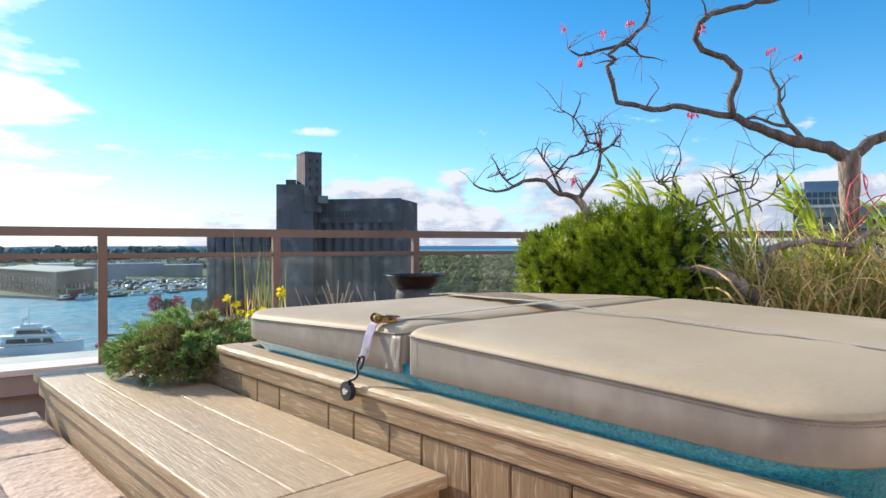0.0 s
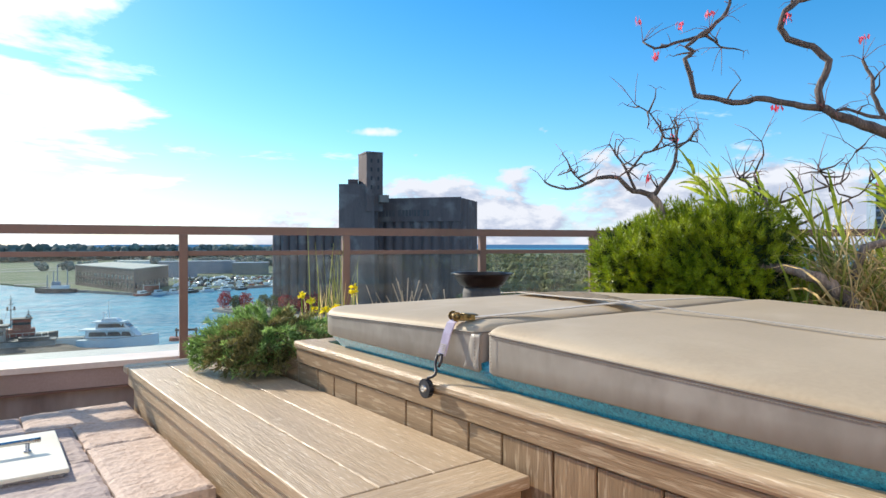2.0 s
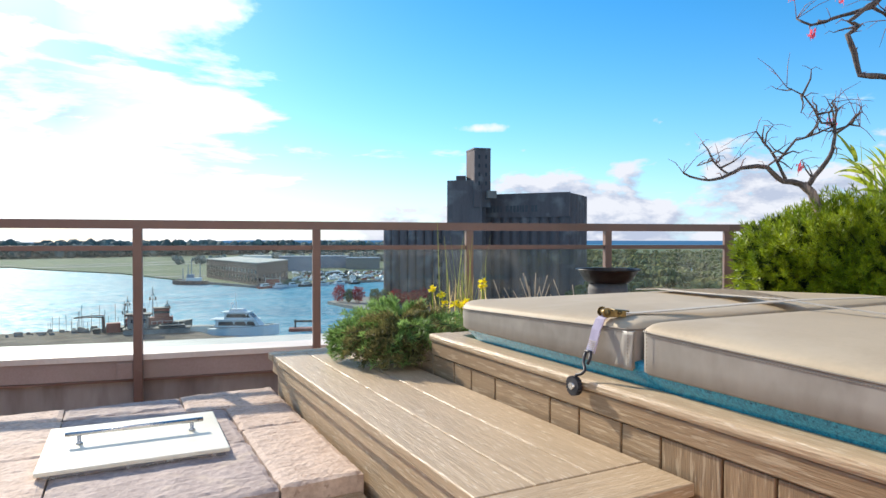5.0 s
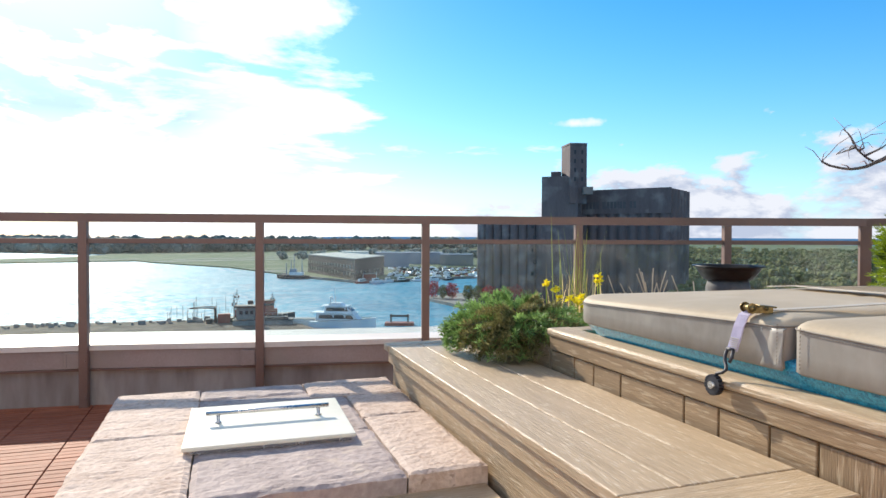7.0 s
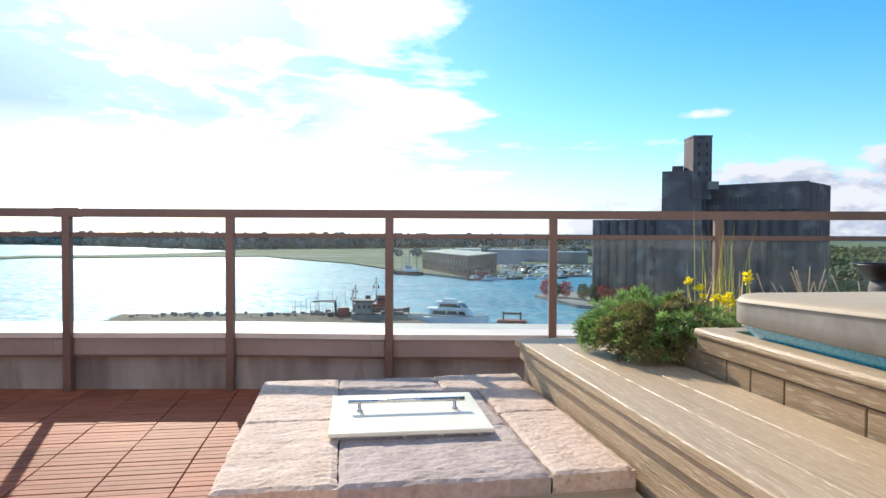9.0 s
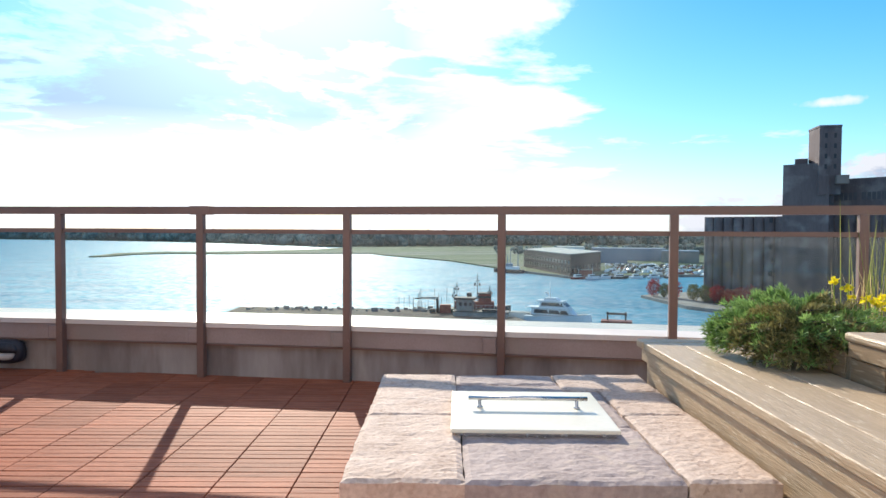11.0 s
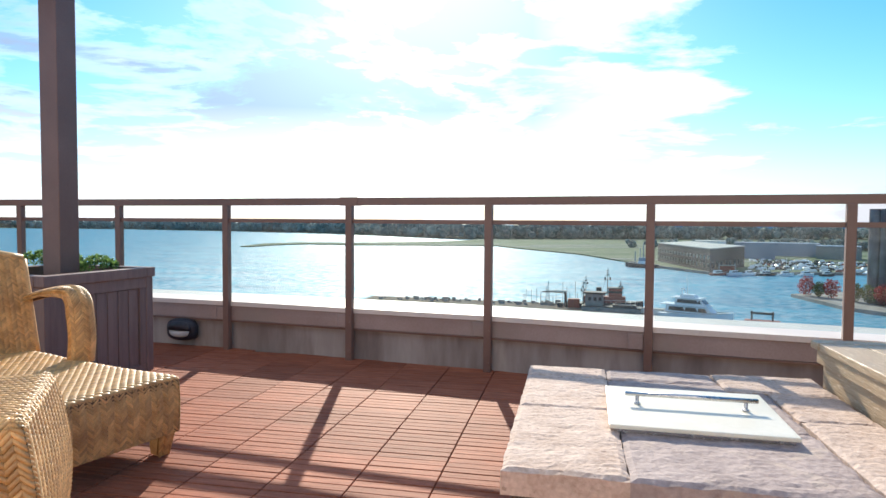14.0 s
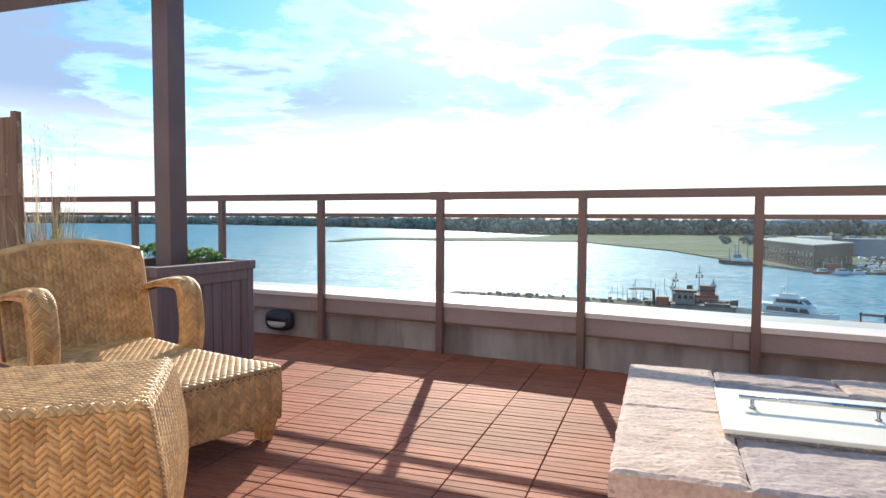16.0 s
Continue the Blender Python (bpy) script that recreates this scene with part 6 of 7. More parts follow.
tagged(part("ground_pier", bm, M_PIER), "grey concrete working pier", "pier", kind="structure")
bm = bmesh.new()
add_prism(bm, [(-600, -600), (600, -600), (420, 119), (190, 119), (66, 119), (-91, 119), (-600, 60)], WATER_Z - 0.5, WATER_Z + 1.3)
tagged(part("ground_city", bm, M_QUAY), "paved city ground beneath the building", "ground", kind="structure")


# woods
def woods(name, label, n, place, size, material, seed, clumps=5, ico=1, rugged=0.35):
    random.seed(seed)
    holder = thing(name, (*place(0.5, 0.5), WATER_Z + 1.3), label, "trees", kind="stuff")
    probe = bmesh.new()
    bmesh.ops.create_icosphere(probe, subdivisions=ico, radius=1.0)
    probe.verts.index_update()
    shape, tris = [v.co.copy() for v in probe.verts], [[v.index for v in f.verts] for f in probe.faces]
    probe.free()
    verts, faces = [], []
    for _ in range(n):
        x, y = place(random.random(), random.random())
        h = size * random.uniform(1.0 - 0.55 * rugged / 0.35 * 0.55, 1.0 + 0.3 * rugged)
        for j in range(clumps):
            c = Vector((x + random.gauss(0, h * 0.2), y + random.gauss(0, h * 0.2), WATER_Z + 1.0 + h * random.uniform(0.22, 0.78)))
            r = h * random.uniform(0.14, 0.34) * (0.45 if clumps > 8 else 1)
            m = len(verts)
            for v in shape:
                verts.append(tuple(c + v * r * (1 + rugged * noise.noise(v * 2.3 + c * 0.37))))
            faces += [[m + q for q in t] for t in tris]
    me = bpy.data.meshes.new("crowns")
    me.from_pydata(verts, [], faces)
    me.materials.append(material)
    ob = new("crowns", me)
    ob.parent = holder
    ob.matrix_parent_inverse = holder.matrix_world.inverted()
    tagged(ob, kind="stuff")


SHORE = [(-4300, 2260), (-2785, 2075), (-2160, 2090), (-1611, 2105), (-1125, 1960), (-799, 1806), (-518, 1615), (-240, 1320), (20, 1395), (480, 1560), (1200, 1900)]


def wooded_shore(a, b):
    k = min(int(a * 10), 9)
    p, q = Vector(SHORE[k]), Vector(SHORE[k + 1])
    c = p.lerp(q, a * 10 - k)
    return c.x, c.y + 8 + b * 110


def by_silos(a, b):
    d = 300 + 1250 * b ** 1.4
    return polar(39.3 + a * 20, d if not 392 < d < 425 else d + 45)


woods("island_woods", "woods along the far shore, tinted pale for distance haze", 2600, wooded_shore, 31, M_WOODS, 51, 4, 2)
woods("hangar_woods", "trees behind the hangars, tinted pale for distance haze", 120, lambda a, b: (80 + a * 500, 930 + b * 80), 15, M_WOODS, 53, 6, 2)
woods("shore_woods", "green and autumn trees on the shore beside the silos", 950, by_silos, 16, M_AUTUMN, 54, 34, 1, rugged=0.7)

# elevated road that curves before the woods
bm = bmesh.new()
ROAD = [polar(a, d) for a, d in ((40, 575), (43.4, 552), (47, 612), (50.3, 600), (54, 560), (60, 500))]
add_run(bm, ROAD, -6, 6, WATER_Z + 1.3, WATER_Z + 1.9)
add_run(bm, ROAD, -6.4, -6.0, WATER_Z + 1.3, WATER_Z + 3.4)
tagged(part("road_waterfront", bm, M_ROOF), "pale concrete road with a low white barrier", "road", kind="structure")
# promenade trees
random.seed(57)
for k, (x, y, h, mat_) in enumerate(((117, 344, 10, M_MAPLE), (125, 335, 9.5, M_MAPLE), (130, 322, 9, M_AUTUMN), (136, 308, 10, M_MAPLE), (141, 296, 9.5, M_MAPLE), (147, 286, 9, M_AUTUMN), (121, 339, 8, M_AUTUMN), (133, 315, 9, M_AUTUMN), (139, 302, 8, M_MAPLE), (144, 291, 11, M_MAPLE))):
    tree = thing("maple_tree", (x, y, WATER_Z + 1.6), "small red autumn maple on the promenade" if mat_ is M_MAPLE else "small yellow-green autumn tree on the promenade", "tree", "promenade trees")
    bm = bmesh.new()
    add_tube(bm, [(x, y, WATER_Z + 1.6), (x, y, WATER_Z + 1.6 + h * 0.45), (x + 0.2, y, WATER_Z + 1.6 + h * 0.8)], [0.22, 0.16, 0.05], 6)
    part("trunk", bm, M_BARK, tree)
    quads = []
    for j in range(900):
        d = unit()
        r = 0.44 * h * (1 + 0.25 * noise.noise(d * 2 + Vector((k * 7, 0, 0))))
        c = Vector((x, y, WATER_Z + 1.6 + h * 0.5)) + Vector((d.x * r * 0.85, d.y * r * 0.85, d.z * r * 1.1)) * random.uniform(0.5, 1)
        q = unit()
        quads.append((c - q * 0.3, c + q * 0.4, q.cross(unit()).normalized() * 0.3, rnd(0.08)))
    leaf_mesh("crown", quads, mat_, tree)

# silos
GZ = WATER_Z + 1.6
K = 2.05


def pz(z):
    return 1.0 + (z - 1.0) * K


silo = thing("grain_silo", (*polar(34, 350), GZ), "disused dark concrete grain silo with a tall head house", "building")
_, turn, length = slab_between("silo_body", polar(31.2, 345), polar(38.95, 328), 27, GZ, 24.6, M_SILO, silo)
for k in range(9):
    bm = bmesh.new()
    rad = length / 18
    bmesh.ops.create_cone(bm, cap_ends=True, segments=18, radius1=rad, radius2=rad, depth=12.4 - GZ, matrix=turn @ Matrix.Translation((length * (k + 0.5) / 9, 1.3, (12.4 + GZ) / 2)))
    part("bin", bm, M_SILO, silo)
for k in range(5):
    bm = bmesh.new()
    rad = 2.7
    bmesh.ops.create_cone(bm, cap_ends=True, segments=18, radius1=rad, radius2=rad, depth=24.0 - GZ, matrix=turn @ Matrix.Translation((length - 0.6, 2.7 + k * 5.4, (24.0 + GZ) / 2)))
    part("bin", bm, M_SILO, silo)
bm = bmesh.new()
add_box(bm, -0.4, length + 0.3, -1.55, 0, 12.4, 24.9, 0, turn)
part("parapet_band", bm, M_SILO, silo)
# painted sign along the band, drawn as plain bars
x = length * 0.03
for k, w in enumerate((1, 1, 1, 1, 1, 1, 0, 1.2, 1, 1, 1, 0.5, 1, 1, 0, 1, 1)):
    if w:
        bm = bmesh.new()
        add_box(bm, x, x + w * 1.45, -1.62, -1.553, 15.2, 18.6, 0, turn)
        part("sign_bar", bm, M_LETTER, silo)
    x += (w * 1.9) if w else 1.5
slab_between("head_house", polar(28.05, 330), polar(31.2, 327), 30, GZ, pz(15.8), M_SILO, silo)
slab_between("roof_hut", polar(28.85, 334), polar(29.75, 334), 6, pz(15.8), pz(17.2), M_SILO, silo)
slab_between("link_house", polar(31.7, 324.5), polar(32.5, 325.5), 5, pz(11.2), pz(13.0), surf("pale_patch", (0.19, 0.15, 0.13), (0.24, 0.195, 0.17), 0.2, 0.9, bump=0), silo)
_, turn2, len2 = slab_between("tower", polar(30.5, 326), polar(31.95, 329), 13, pz(9.0), pz(23.4), M_SILO, silo)
slab_between("tower_cap", polar(30.47, 325.6), polar(31.98, 328.6), 13.6, pz(23.4), pz(23.8), M_SILO, silo)
for k in range(4):
    for c_ in (0.3, 0.72):
        bm = bmesh.new()
        z0 = pz(14.5 + k * 2.2)
        add_box(bm, len2 * c_ - 0.5, len2 * c_ + 0.5, -0.06, 0.02, z0, z0 + 2.0, 0, turn2)
        part("window", bm, M_SILO_D, silo)
_, turn3, len3 = slab_between("low_body", polar(22.35, 345), polar(28.35, 331), 40, GZ, pz(3.9), M_SILO, silo)
for k in range(8):
    bm = bmesh.new()
    rad = len3 / 16
    bmesh.ops.create_cone(bm, cap_ends=True, segments=18, radius1=rad, radius2=rad, depth=pz(4.4) - GZ, matrix=turn3 @ Matrix.Translation((len3 * (k + 0.5) / 8, 0.4, (pz(4.4) + GZ) / 2)))
    part("bin", bm, M_SILO, silo)
for k in range(5):
    bm = bmesh.new()
    add_box(bm, len3 * (0.84 + 0.03 * (k % 2)), len3 * (0.84 + 0.03 * (k % 2)) + 1.2, -3.6, -2.5, pz(-9 + k * 3.0), pz(-9 + k * 3.0) + 2.2, 0, turn3)
    part("window", bm, M_SILO_D, silo)

# hangars across the water
hangar = thing("hangar", (*polar(10.5, 590), WATER_Z + 1.3), "brown brick waterside hangar with a pale flat roof", "building")
HN, HL, HR = Vector(polar(11.4, 506)), Vector(polar(7.29, 628)), Vector(polar(13.98, 582))
foot = [tuple(HN), tuple(HR), tuple(HL + HR - HN), tuple(HL)]
bm = bmesh.new()
add_prism(bm, foot, WATER_Z + 1.3, -18.0)
part("wall", bm, M_BRICK, hangar)
mid = (HL + HR) / 2
bm = bmesh.new()
add_prism(bm, [tuple(mid + (Vector(p) - mid) * 1.012) for p in foot], -17.98, -17.3)
part("roof", bm, M_HROOF, hangar)
for a, b, n_, rows in ((HL, HN, 17, ((4.0, 7.6), (10.2, 13.2))), (HN, HR, 8, ((4.0, 8.4),))):
    d = (b - a).normalized()
    tn = Matrix.Translation((a.x, a.y, 0)) @ Matrix.Rotation(math.atan2(d.y, d.x), 4, "Z")
    ln = (b - a).length
    for k in range(n_):
        for z0, z1 in rows:
            bm = bmesh.new()
            x = ln * (k + 0.3) / n_
            add_box(bm, x, x + ln * 0.42 / n_, -0.14, 0.1, WATER_Z + z0, WATER_Z + z1, 0, tn)
            part("window", bm, M_WIN, hangar)
    bm = bmesh.new()
    add_box(bm, 0, ln, -0.25, -0.02, WATER_Z + 8.9, WATER_Z + 9.3, 0, tn)
    part("string_course", bm, M_BRICK, hangar)
for az0, az1, d, top, mat_ in ((13.2, 16.2, 720, -19, M_BLUE), (15.8, 19.3, 800, -21, M_BLUE), (19.0, 22.0, 760, -22, M_GREYP), (10.2, 12.6, 900, -22.5, M_WHITE)):
    b = thing("terminal_building", (*polar((az0 + az1) / 2, d), WATER_Z + 1.3), "long low blue-grey airport building", "building", "airport buildings")
    slab_between("wall", polar(az0, d), polar(az1, d), 30, WATER_Z + 1.3, top, mat_, b)
    slab_between("roof", polar(az0, d - 0.6), polar(az1, d - 0.6), 31, top, top + 0.8, M_ROOF if mat_ is M_WHITE else M_BLUE, b)
random.seed(61)
for mat_, n_, nm in ((M_WHITE, 130, "parked_cars"), (M_HULLK, 110, "parked_cars"), (M_HULLR, 22, "parked_cars")):
    lot = thing(nm, (*polar(17, 590), WATER_Z + 1.3), "rows of parked cars and small boats on the quay", "cars", kind="stuff")
    verts, faces = [], []
    for _ in range(n_):
        x, y = polar(random.uniform(14.4, 22.5), random.uniform(548, 700))
        s = random.uniform(0.55, 1.1)
        a = random.uniform(0, 3.14)
        ca, sa = math.cos(a), math.sin(a)
        z = WATER_Z + 1.3
        n = len(verts)
        for zz, k in ((0, 1.0), (0.9, 1.0), (1.9, 0.6)):
            for px, py in ((-2.6, -1), (2.6, -1), (2.6, 1), (-2.6, 1)):
                verts.append((x + (px * ca - py * sa) * s * k, y + (px * sa + py * ca) * s * k, z + zz * s))
        for lv in (0, 4):
            for k in range(4):
                faces.append((n + lv + k, n + lv + (k + 1) % 4, n + lv + 4 + (k + 1) % 4, n + lv + 4 + k))
        faces.append((n + 8, n + 9, n + 10, n + 11))
    me = bpy.data.meshes.new("cars")
    me.from_pydata(verts, [], faces)
    me.materials.append(mat_)
    ob = new("cars", me)
    ob.parent = lot
    ob.matrix_parent_inverse = lot.matrix_world.inverted()
    tagged(ob, kind="stuff")


# boats
def hull(bm, length, beam, height, z, m, bow=0.35, sheer=0.8):
    """A hull with a pointed bow at +x."""
    cols = []
    for i in range(11):
        t = i / 10
        w = beam / 2 * (1 - max(0, (t - (1 - bow)) / bow) ** 1.8)
        top = z + height + sheer * t * t
        lowz = z + (0.25 * height * max(0, (t - 0.8) / 0.2))
        x = length * (t - 0.5)
        cols.append([bm.verts.new(m @ Vector(p)) for p in ((x, -w * 0.8, lowz), (x, -w, top), (x, w, top), (x, w * 0.8, lowz))])
    for a, b in zip(cols, cols[1:]):
        for k in range(3):
            bm.faces.new((a[k], b[k], b[k + 1], a[k + 1]))
    bm.faces.new(cols[0])
    bmesh.ops.recalc_face_normals(bm, faces=bm.faces)


def block(name, m, x0, x1, y0, y1, z0, z1, material, parent, bevel=0.0):
    bm = bmesh.new()
    add_box(bm, x0, x1, y0, y1, z0, z1, bevel, m)
    return part(name, bm, material, parent)


def cabin(name, m, x0, x1, half, z0, z1, rake, material, parent):
    """A deck house whose front and sides lean inwards towards the top."""
    bm = bmesh.new()
    low = [bm.verts.new(m @ Vector(p)) for p in ((x0, -half, z0), (x1, -half * 0.8, z0), (x1, half * 0.8, z0), (x0, half, z0))]
    top = [bm.verts.new(m @ Vector(p)) for p in ((x0 + 0.3, -half * 0.95, z1), (x1 - rake, -half * 0.78, z1), (x1 - rake, half * 0.78, z1), (x0 + 0.3, half * 0.95, z1))]
    for k in range(4):
        bm.faces.new((low[k], low[(k + 1) % 4], top[(k + 1) % 4], top[k]))
    bm.faces.new(top)
    bm.faces.new(low[::-1])
    bmesh.ops.recalc_face_normals(bm, faces=bm.faces)
    return part(name, bm, material, parent)


W = WATER_Z
yacht = thing("motor_yacht", (48.6, 252, W), "white motor yacht with dark window bands moored at the pier", "boat")
ym = Matrix.Translation((48.6, 252, W)) @ Matrix.Rotation(math.atan2(-12.0, 21.0), 4, "Z") @ Matrix.Diagonal((1.12, 1.15, 1.3, 1)) @ Matrix.Translation((0, 0, -W))
bm = bmesh.new()
hull(bm, 24, 6.0, 2.2, W - 0.2, ym, 0.45, 1.5)
part("hull", bm, M_WHITE, yacht)
bm = bmesh.new()
for sgn in (-1, 1):
    add_tube(bm, [ym @ Vector((12 * t, sgn * 3.06 * (1 - max(0, t - 0.1) ** 1.8), W + 2.55 + 0.9 * max(0, t))) for t in (-0.9, -0.4, 0.0, 0.3, 0.6, 0.85)], 0.10, 5)
part("rub_rail", bm, M_WIN, yacht)
cabin("main_deck", ym, -9.5, 7.2, 2.6, W + 2.2, W + 4.6, 3.2, M_WHITE, yacht)
def side_window(a, b, z0, z1, x0, x1, half, lean):
    """A raked pane on each side of a deck house that narrows from half at x0 to 0.8 of it at x1."""
    for sgn in (-1, 1):
        bm = bmesh.new()
        ring = []
        for off in (-0.10, 0.06):
            ring.append([bm.verts.new(ym @ Vector((x, sgn * (half * (1 - 0.2 * (x - x0) / (x1 - x0)) * (0.985 if z == z0 else 0.96) + off), z)))
                         for x, z in ((a, z0), (b + lean, z0), (b, z1), (a + lean * 0.3, z1))])
        for k in range(4):
            bm.faces.new((ring[0][k], ring[0][(k + 1) % 4], ring[1][(k + 1) % 4], ring[1][k]))
        bm.faces.new(ring[0])
        bm.faces.new(ring[1])
        bmesh.ops.recalc_face_normals(bm, faces=bm.faces)
        part("window", bm, M_WIN, yacht)


for a, b in ((-8.4, -3.6), (-2.9, 0.6), (1.3, 3.6)):
    side_window(a, b, W + 3.0, W + 4.15, -9.5, 7.2, 2.6, 0.8)
side_window(-5.8, 0.6, W + 5.35, W + 6.35, -6.5, 4.2, 2.25, 1.0)
block("side_deck", ym, -11.4, 4.6, -2.75, 2.75, W + 4.62, W + 4.85, M_WHITE, yacht, 0.08)
cabin("upper_deck", ym, -6.5, 4.2, 2.25, W + 4.85, W + 6.7, 2.6, M_WHITE, yacht)
cabin("windscreen", ym, 1.2, 3.75, 2.05, W + 5.35, W + 6.35, 1.35, M_WIN, yacht)
block("roof", ym, -7.6, 2.2, -2.3, 2.3, W + 6.72, W + 6.95, M_WHITE, yacht, 0.1)
cabin("flybridge", ym, -5.0, 0.6, 1.7, W + 6.95, W + 7.8, 1.2, M_WHITE, yacht)
bm = bmesh.new()
add_tube(bm, [ym @ Vector((-3, 0, W + 7.8)), ym @ Vector((-3.3, 0, W + 12.5))], [0.18, 0.06], 6)
add_tube(bm, [ym @ Vector((-4, -1.7, W + 7.2)), ym @ Vector((-4.4, -1.2, W + 9.0)), ym @ Vector((-4.4, 1.2, W + 9.0)), ym @ Vector((-4, 1.7, W + 7.2))], 0.14, 6)
part("mast", bm, M_WHITE, yacht)
block("radar_bar", ym, -4.7, -4.1, -1.2, 1.2, W + 9.2, W + 9.5, M_WHITE, yacht)
bm = bmesh.new()
for k in range(9):
    t = k / 8
    p = ym @ Vector((4.5 + 7.0 * t, -2.7 * (1 - t) ** 0.6, W + 2.9 + 1.0 * t))
    add_tube(bm, [p, p + Vector((0, 0, 1.0))], 0.05, 4)
part("bow_rail", bm, M_STEEL, yacht)


def lattice(bm, base, height, arm, thick=0.13):
    """A mast with stays, cross-arms and a few fittings."""
    b = Vector(base)
    add_tube(bm, [b, b + Vector((0, 0, height))], [thick * 1.6, thick * 0.6], 6)
    for k, t in enumerate((0.55, 0.72, 0.88)):
        w = arm * (1 - 0.25 * k)
        add_tube(bm, [b + Vector((-w, 0, height * t)), b + Vector((w, 0, height * (t + 0.02)))], thick * 0.7, 5)
    for sgn in (-1, 1):
        add_tube(bm, [b + Vector((sgn * arm * 1.8, 0, 0)), b + Vector((0, 0, height * 0.85))], thick * 0.4, 4)
        add_box(bm, b.x + sgn * arm * 0.7 - 0.25, b.x + sgn * arm * 0.7 + 0.25, b.y - 0.2, b.y + 0.2, b.z + height * 0.56, b.z + height * 0.66)


tug = thing("tug_boat", (17, 275, W), "red and black tug boat with masts moored at the pier", "boat")
tm = Matrix.Translation((17, 275, W)) @ Matrix.Rotation(-0.10, 4, "Z") @ Matrix.Diagonal((1.2, 1.2, 1.25, 1)) @ Matrix.Translation((0, 0, -W))
bm = bmesh.new()
hull(bm, 25, 6.4, 2.6, W - 0.2, tm, 0.3, 1.3)
part("hull", bm, M_HULLK, tug)
block("deck_house", tm, -7.5, 6.5, -2.3, 2.3, W + 2.6, W + 4.9, M_HULLR, tug, 0.12)
block("wheelhouse", tm, 0.8, 5.4, -1.9, 1.9, W + 4.9, W + 7.6, M_HULLR, tug, 0.15)
block("window_band", tm, 0.75, 5.46, -1.95, 1.95, W + 6.1, W + 6.9, M_WIN, tug)
block("bridge_roof", tm, 0.3, 5.9, -2.2, 2.2, W + 7.6, W + 7.9, M_HULLK, tug, 0.05)
block("funnel", tm, -3.4, -1.6, -0.9, 0.9, W + 4.9, W + 7.8, M_HULLK, tug, 0.2)
for x, h, a in ((0.4, 12.0, 1.5), (4.8, 6.6, 0.9), (-7.0, 8.5, 1.0)):
    bm = bmesh.new()
    lattice(bm, tm @ Vector((x, 0, W + 5.0)), h, a)
    part("mast", bm, M_HULLK, tug)
bm = bmesh.new()
for k in range(14):
    p = tm @ Vector((-11 + k * 1.6, -2.9, W + 2.7))
    add_tube(bm, [p, p + Vector((0, 0, 1.2))], 0.07, 4)
add_tube(bm, [tm @ Vector((-11, -2.9, W + 3.7)), tm @ Vector((10, -2.9, W + 3.9))], 0.06, 4)
part("deck_rail", bm, M_WHITE, tug)
barge = thing("work_barge", (18, 262, W), "grey steel work barge with a hut alongside the pier", "boat")
bmx = Matrix.Translation((18.5, 263, 0)) @ Matrix.Rotation(-0.16, 4, "Z")
block("hull", bmx, -11.5, 11.5, -3.2, 3.2, W - 0.3, W + 3.2, M_GREYP, barge, 0.25)
block("deck_edge", bmx, -11.7, 11.7, -3.4, 3.4, W + 3.2, W + 3.5, M_HULLK, barge, 0.05)
block("hut", bmx, -10.2, -3.4, -2.2, 2.2, W + 3.5, W + 8.2, M_GREYP, barge, 0.1)
block("hut_roof", bmx, -11.0, -2.2, -2.8, 2.8, W + 8.2, W + 9.0, M_HULLK, barge, 0.05)
for x in (-9.0, -6.9, -4.9):
    block("window", bmx, x, x + 1.2, -2.26, -2.15, W + 5.6, W + 7.0, M_WIN, barge)
for x in (-10.8, -2.6):
    block("roof_post", bmx, x, x + 0.25, -2.6, -2.35, W + 3.5, W + 8.2, M_HULLK, barge)
block("hatch", bmx, 0.5, 9.5, -2.0, 2.0, W + 3.5, W + 4.3, M_HULLK, barge, 0.1)
pontoon = thing("pontoon", (34, 262, W), "pale flat pontoon beside the barge", "boat")
pm = Matrix.Translation((34.5, 262, 0)) @ Matrix.Rotation(-0.3, 4, "Z")
block("hull", pm, -4.6, 4.6, -2.6, 2.6, W - 0.2, W + 3.0, M_ROOF, pontoon, 0.3)
block("deck", pm, -4.3, 4.3, -2.3, 2.3, W + 3.0, W + 3.25, M_GREYP, pontoon, 0.05)
crane = thing("deck_crane", (2, 274, W + 1.4), "dark folded deck crane with winches on the pier", "crane")
bm = bmesh.new()
add_tube(bm, [(0.5, 272, W + 1.4), (0.0, 272, W + 7.6)], [0.7, 0.4], 8)
part("mast", bm, M_HULLK, crane)
bm = bmesh.new()
for dz in (0.0, 0.7):
    add_tube(bm, [(0.6, 272, W + 7.2 + dz), (-4.5, 272, W + 7.5 + dz * 0.8), (-9.5, 272, W + 7.4 + dz * 0.3)], [0.22, 0.2, 0.14], 5)
for k in range(10):
    add_tube(bm, [(0.3 - k * 0.95, 272, W + 7.25), (-0.2 - k * 0.95, 272, W + 7.95 - k * 0.04)], 0.07, 4)
part("boom", bm, M_HULLK, crane)
block("winch_house", Matrix.Translation((3.6, 272, 0)), -2.4, 2.4, -1.5, 1.5, W + 1.4, W + 5.0, M_HULLR, crane, 0.1)
block("winch", Matrix.Translation((-2.0, 271.5, 0)), -1.2, 1.2, -1.0, 1.0, W + 1.4, W + 3.2, M_HULLK, crane, 0.2)
bm = bmesh.new()
lattice(bm, (7.4, 273, W + 2.0), 11.0, 0.9)
part("derrick", bm, M_HULLK, crane)

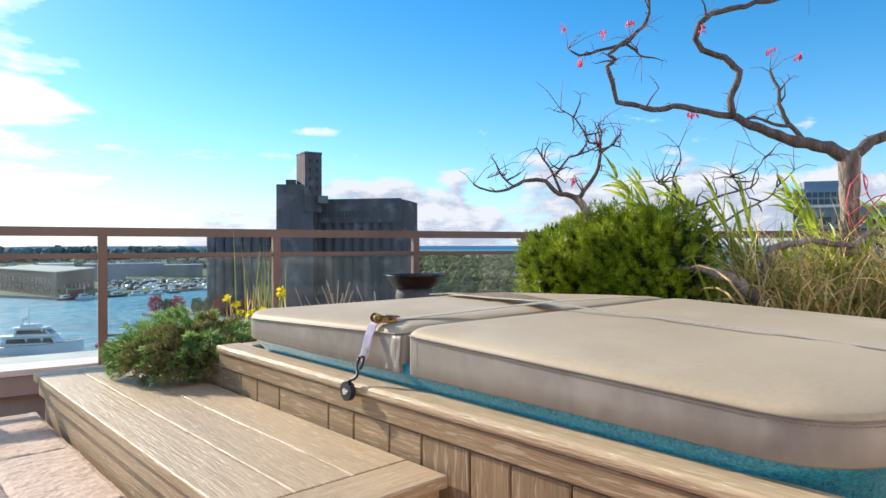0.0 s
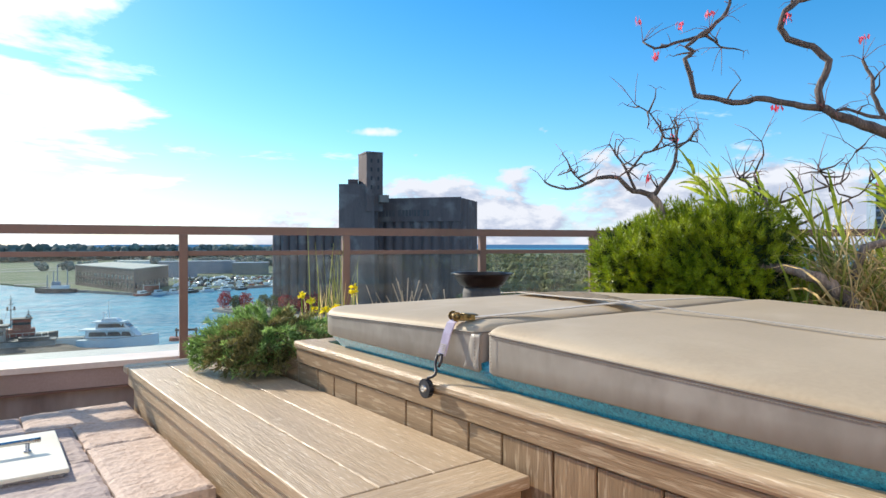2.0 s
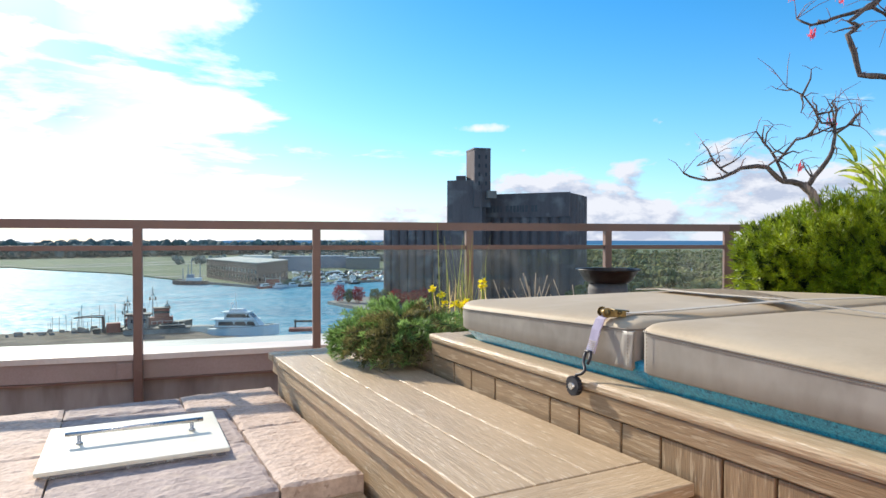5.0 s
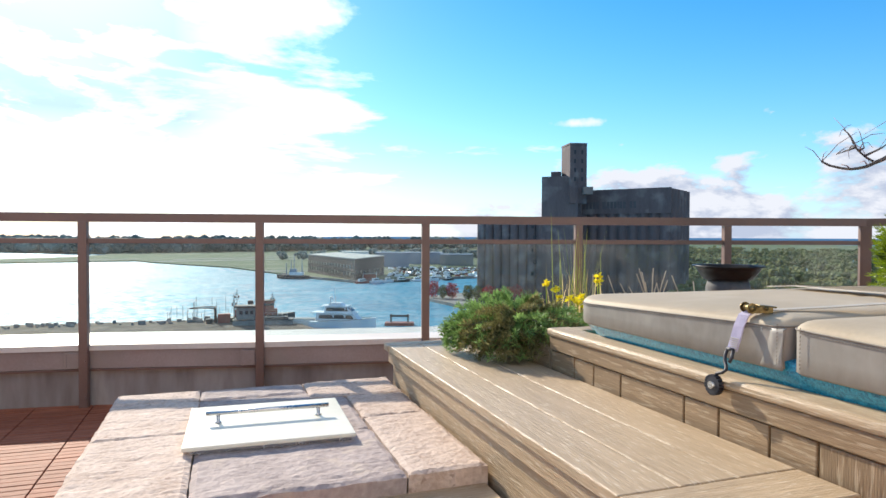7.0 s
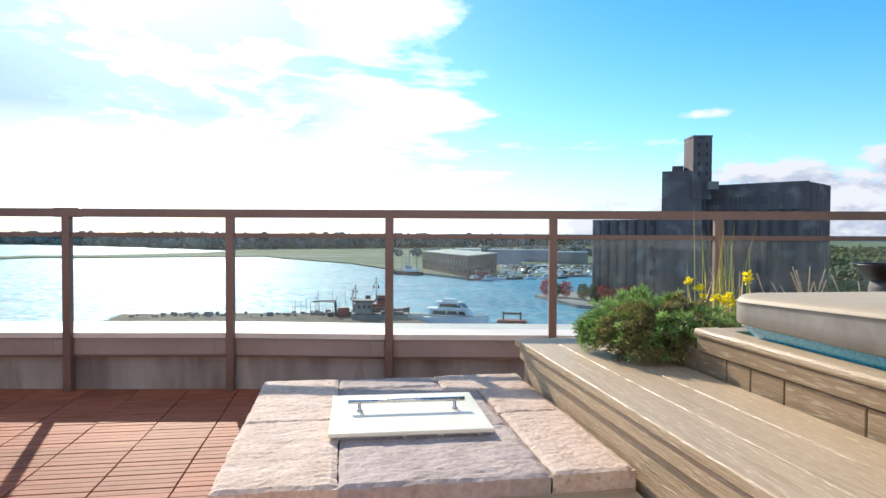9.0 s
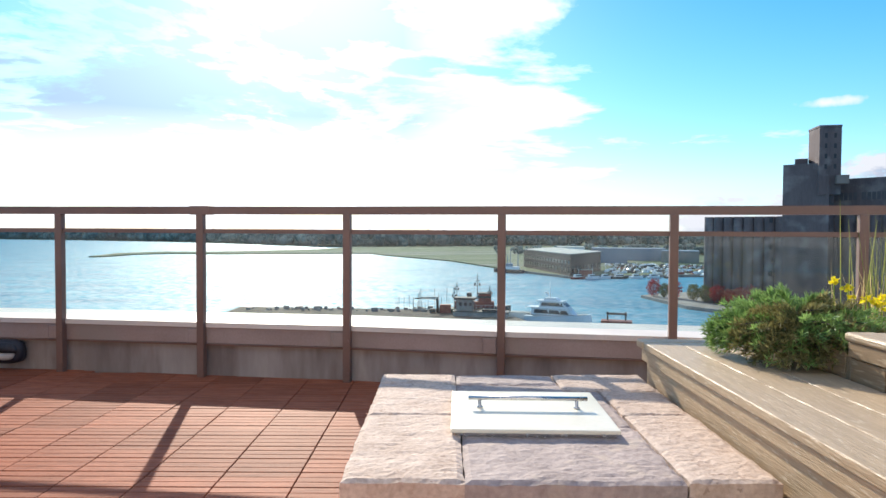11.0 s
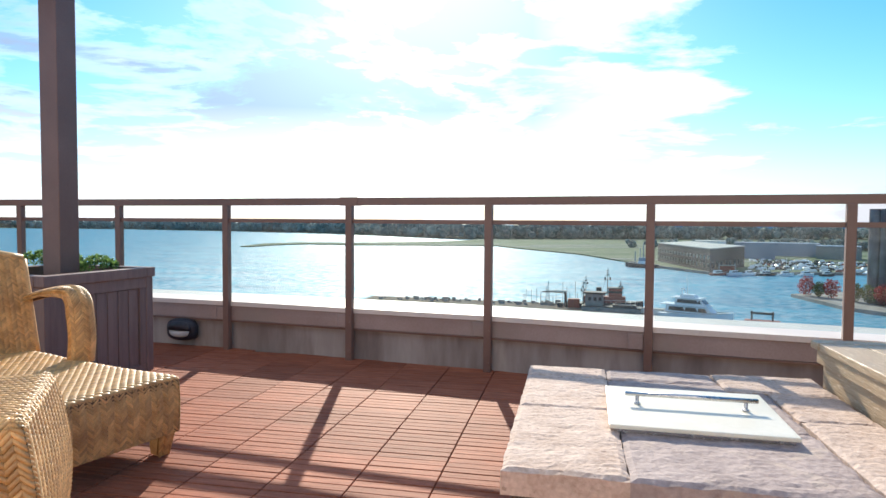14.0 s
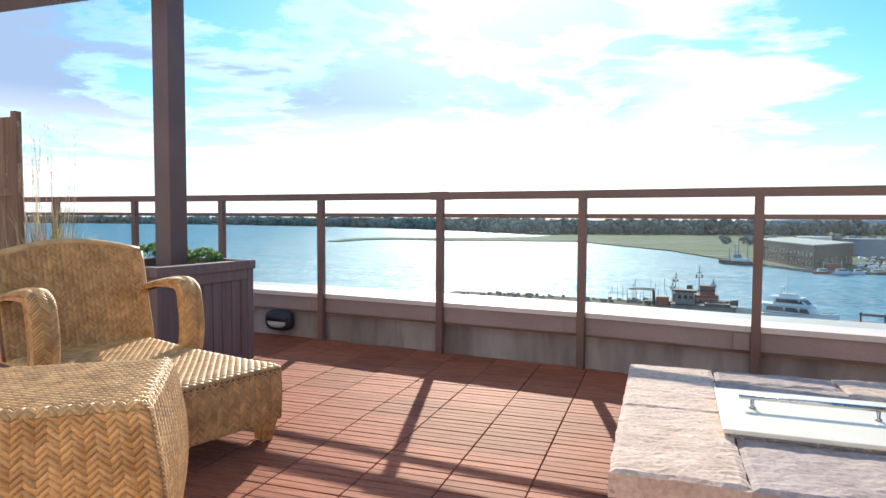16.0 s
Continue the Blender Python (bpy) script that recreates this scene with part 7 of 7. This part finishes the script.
work = thing("work_boat", (*polar(6.0, 553), W), "dark work boat with a white wheelhouse and lattice crane", "boat")
wm = Matrix.Translation((*polar(6.0, 553), 0)) @ Matrix.Rotation(2.9, 4, "Z")
bm = bmesh.new()
hull(bm, 27, 7, 3.0, W - 0.2, wm, sheer=1.2)
part("hull", bm, M_HULLK, work)
block("deck_house", wm, -9, 3, -2.6, 2.6, W + 2.9, W + 5.6, M_WHITE, work, 0.2)
block("wheelhouse", wm, -3, 2.5, -2.2, 2.2, W + 5.6, W + 8.4, M_BLUE, work, 0.2)
for x, h in ((-1.0, 21.0), (5.5, 13.5), (-7.5, 17.5), (1.5, 16.0)):
    bm = bmesh.new()
    add_tube(bm, [wm @ Vector((x, 0, W + 3)), wm @ Vector((x, 0, W + h))], [0.5, 0.25], 6)
    part("mast", bm, M_BLUE, work)
shed = thing("red_boat_shed", (*polar(12.7, 517), W + 1.3), "small red shed on the quay before the hangar", "shed")
sm = Matrix.Translation((*polar(12.7, 517), 0)) @ Matrix.Rotation(-0.1, 4, "Z")
block("wall", sm, -5, 5, -2.5, 2.5, W + 1.3, W + 5.6, M_HULLR, shed)
block("roof", sm, -5.3, 5.3, -2.8, 2.8, W + 5.6, W + 6.1, M_GREYP, shed)
raft = thing("red_work_raft", (72, 252, W), "small red work raft with a gantry", "boat")
rm = Matrix.Translation((72, 253, 0)) @ Matrix.Rotation(-0.3, 4, "Z")
block("hull", rm, -6, 6, -2.5, 2.5, W - 0.2, W + 1.2, M_HULLR, raft, 0.2)
for x in (-3.5, 3.5):
    block("gantry_post", rm, x - 0.3, x + 0.3, -0.3, 0.3, W + 1.2, W + 4.6, M_HULLK, raft)
block("gantry_beam", rm, -4, 4, -0.35, 0.35, W + 3.4, W + 4.2, M_HULLK, raft)
random.seed(62)
for k, (az_, d_, ln_, mat_) in enumerate(((12.1, 497, 13, M_HULLR), (13.3, 502, 12, M_WHITE), (14.4, 507, 10, M_WHITE), (15.6, 511, 14, M_HULLK), (17.0, 517, 11, M_WHITE), (18.4, 523, 12, M_WHITE), (19.8, 530, 10, M_HULLK))):
    boat = thing("moored_boat", (*polar(az_, d_ - 3), W), "small red cabin boat at the quay" if mat_ is M_HULLR else "small white cabin boat at the quay" if mat_ is M_WHITE else "small dark hulled cabin boat at the quay", "boat", "boats along the far quay")
    mb = Matrix.Translation((*polar(az_, d_ - 3), 0)) @ Matrix.Rotation(0.25 + random.uniform(-0.1, 0.1), 4, "Z")
    bm = bmesh.new()
    hull(bm, ln_, 3.6, 1.6, W - 0.1, mb, 0.4, 0.8)
    part("hull", bm, mat_, boat)
    cabin("cabin", mb, -ln_ * 0.3, ln_ * 0.22, 1.4, W + 1.5, W + 3.6, 1.0, M_WHITE, boat)
    cabin("window_band", mb, -ln_ * 0.26, ln_ * 0.20, 1.43, W + 2.3, W + 3.1, 0.5, M_WIN, boat)
    bm = bmesh.new()
    add_tube(bm, [mb @ Vector((0, 0, W + 3.6)), mb @ Vector((0, 0, W + random.uniform(7, 13)))], 0.12, 5)
    part("mast", bm, M_WHITE, boat)
random.seed(63)
clutter = thing("pier_clutter", (-40, 280, W + 1.4), "dark crates, bollards and thin masts along the pier edge", "clutter", kind="stuff")
bm = bmesh.new()
for k in range(110):
    x = random.uniform(-85, 28) if k % 2 else random.gauss(2, 9)
    y = 287 - (x + 90) * 0.05 - random.uniform(1, 9)
    s = random.uniform(0.4, 1.3)
    add_box(bm, x, x + s * random.uniform(0.8, 2.2), y, y + s, W + 1.4, W + 1.4 + s * random.uniform(0.6, 1.5))
    if k % 4 == 0:
        add_tube(bm, [(x, y, W + 1.4), (x, y, W + random.uniform(5, 12))], 0.09, 5)
tagged(part("crates", bm, M_GREYP, clutter), kind="stuff")

# blocks of flats on the landward side
flats = thing("apartment_building", (*polar(73, 330), WATER_Z + 1.3), "grey apartment block with rows of windows", "building")
_, ta, la = slab_between("wall", polar(71.55, 330), polar(74.9, 334), 20, WATER_Z + 1.3, 26.0, M_BLUE, flats)
slab_between("top_storey", polar(72.3, 333), polar(74.7, 336), 12, 26.0, 29.6, M_BLUE, flats)
for r_ in range(7):
    for k in range(8):
        bm = bmesh.new()
        add_box(bm, la * (k + 0.12) / 8, la * (k + 0.88) / 8, -0.15, 0.1, 3.0 + r_ * 3.2, 5.2 + r_ * 3.2, 0, ta)
        part("window", bm, M_WIN, flats)
flats_b = thing("apartment_building", (*polar(80, 260), WATER_Z + 1.3), "low pale roofed block with window rows", "building")
_, ta, la = slab_between("wall", polar(71.9, 200), polar(86, 206), 25, WATER_Z + 1.3, 11.0, M_GREYP, flats_b)
slab_between("roof", polar(71.85, 199.5), polar(86, 205.5), 26, 11.0, 11.7, M_ROOF, flats_b)
for r_ in range(3):
    for k in range(12):
        bm = bmesh.new()
        add_box(bm, la * (k + 0.12) / 12, la * (k + 0.88) / 12, -0.15, 0.1, 0.0 + r_ * 3.2, 2.0 + r_ * 3.2, 0, ta)
        part("window", bm, M_WIN, flats_b)
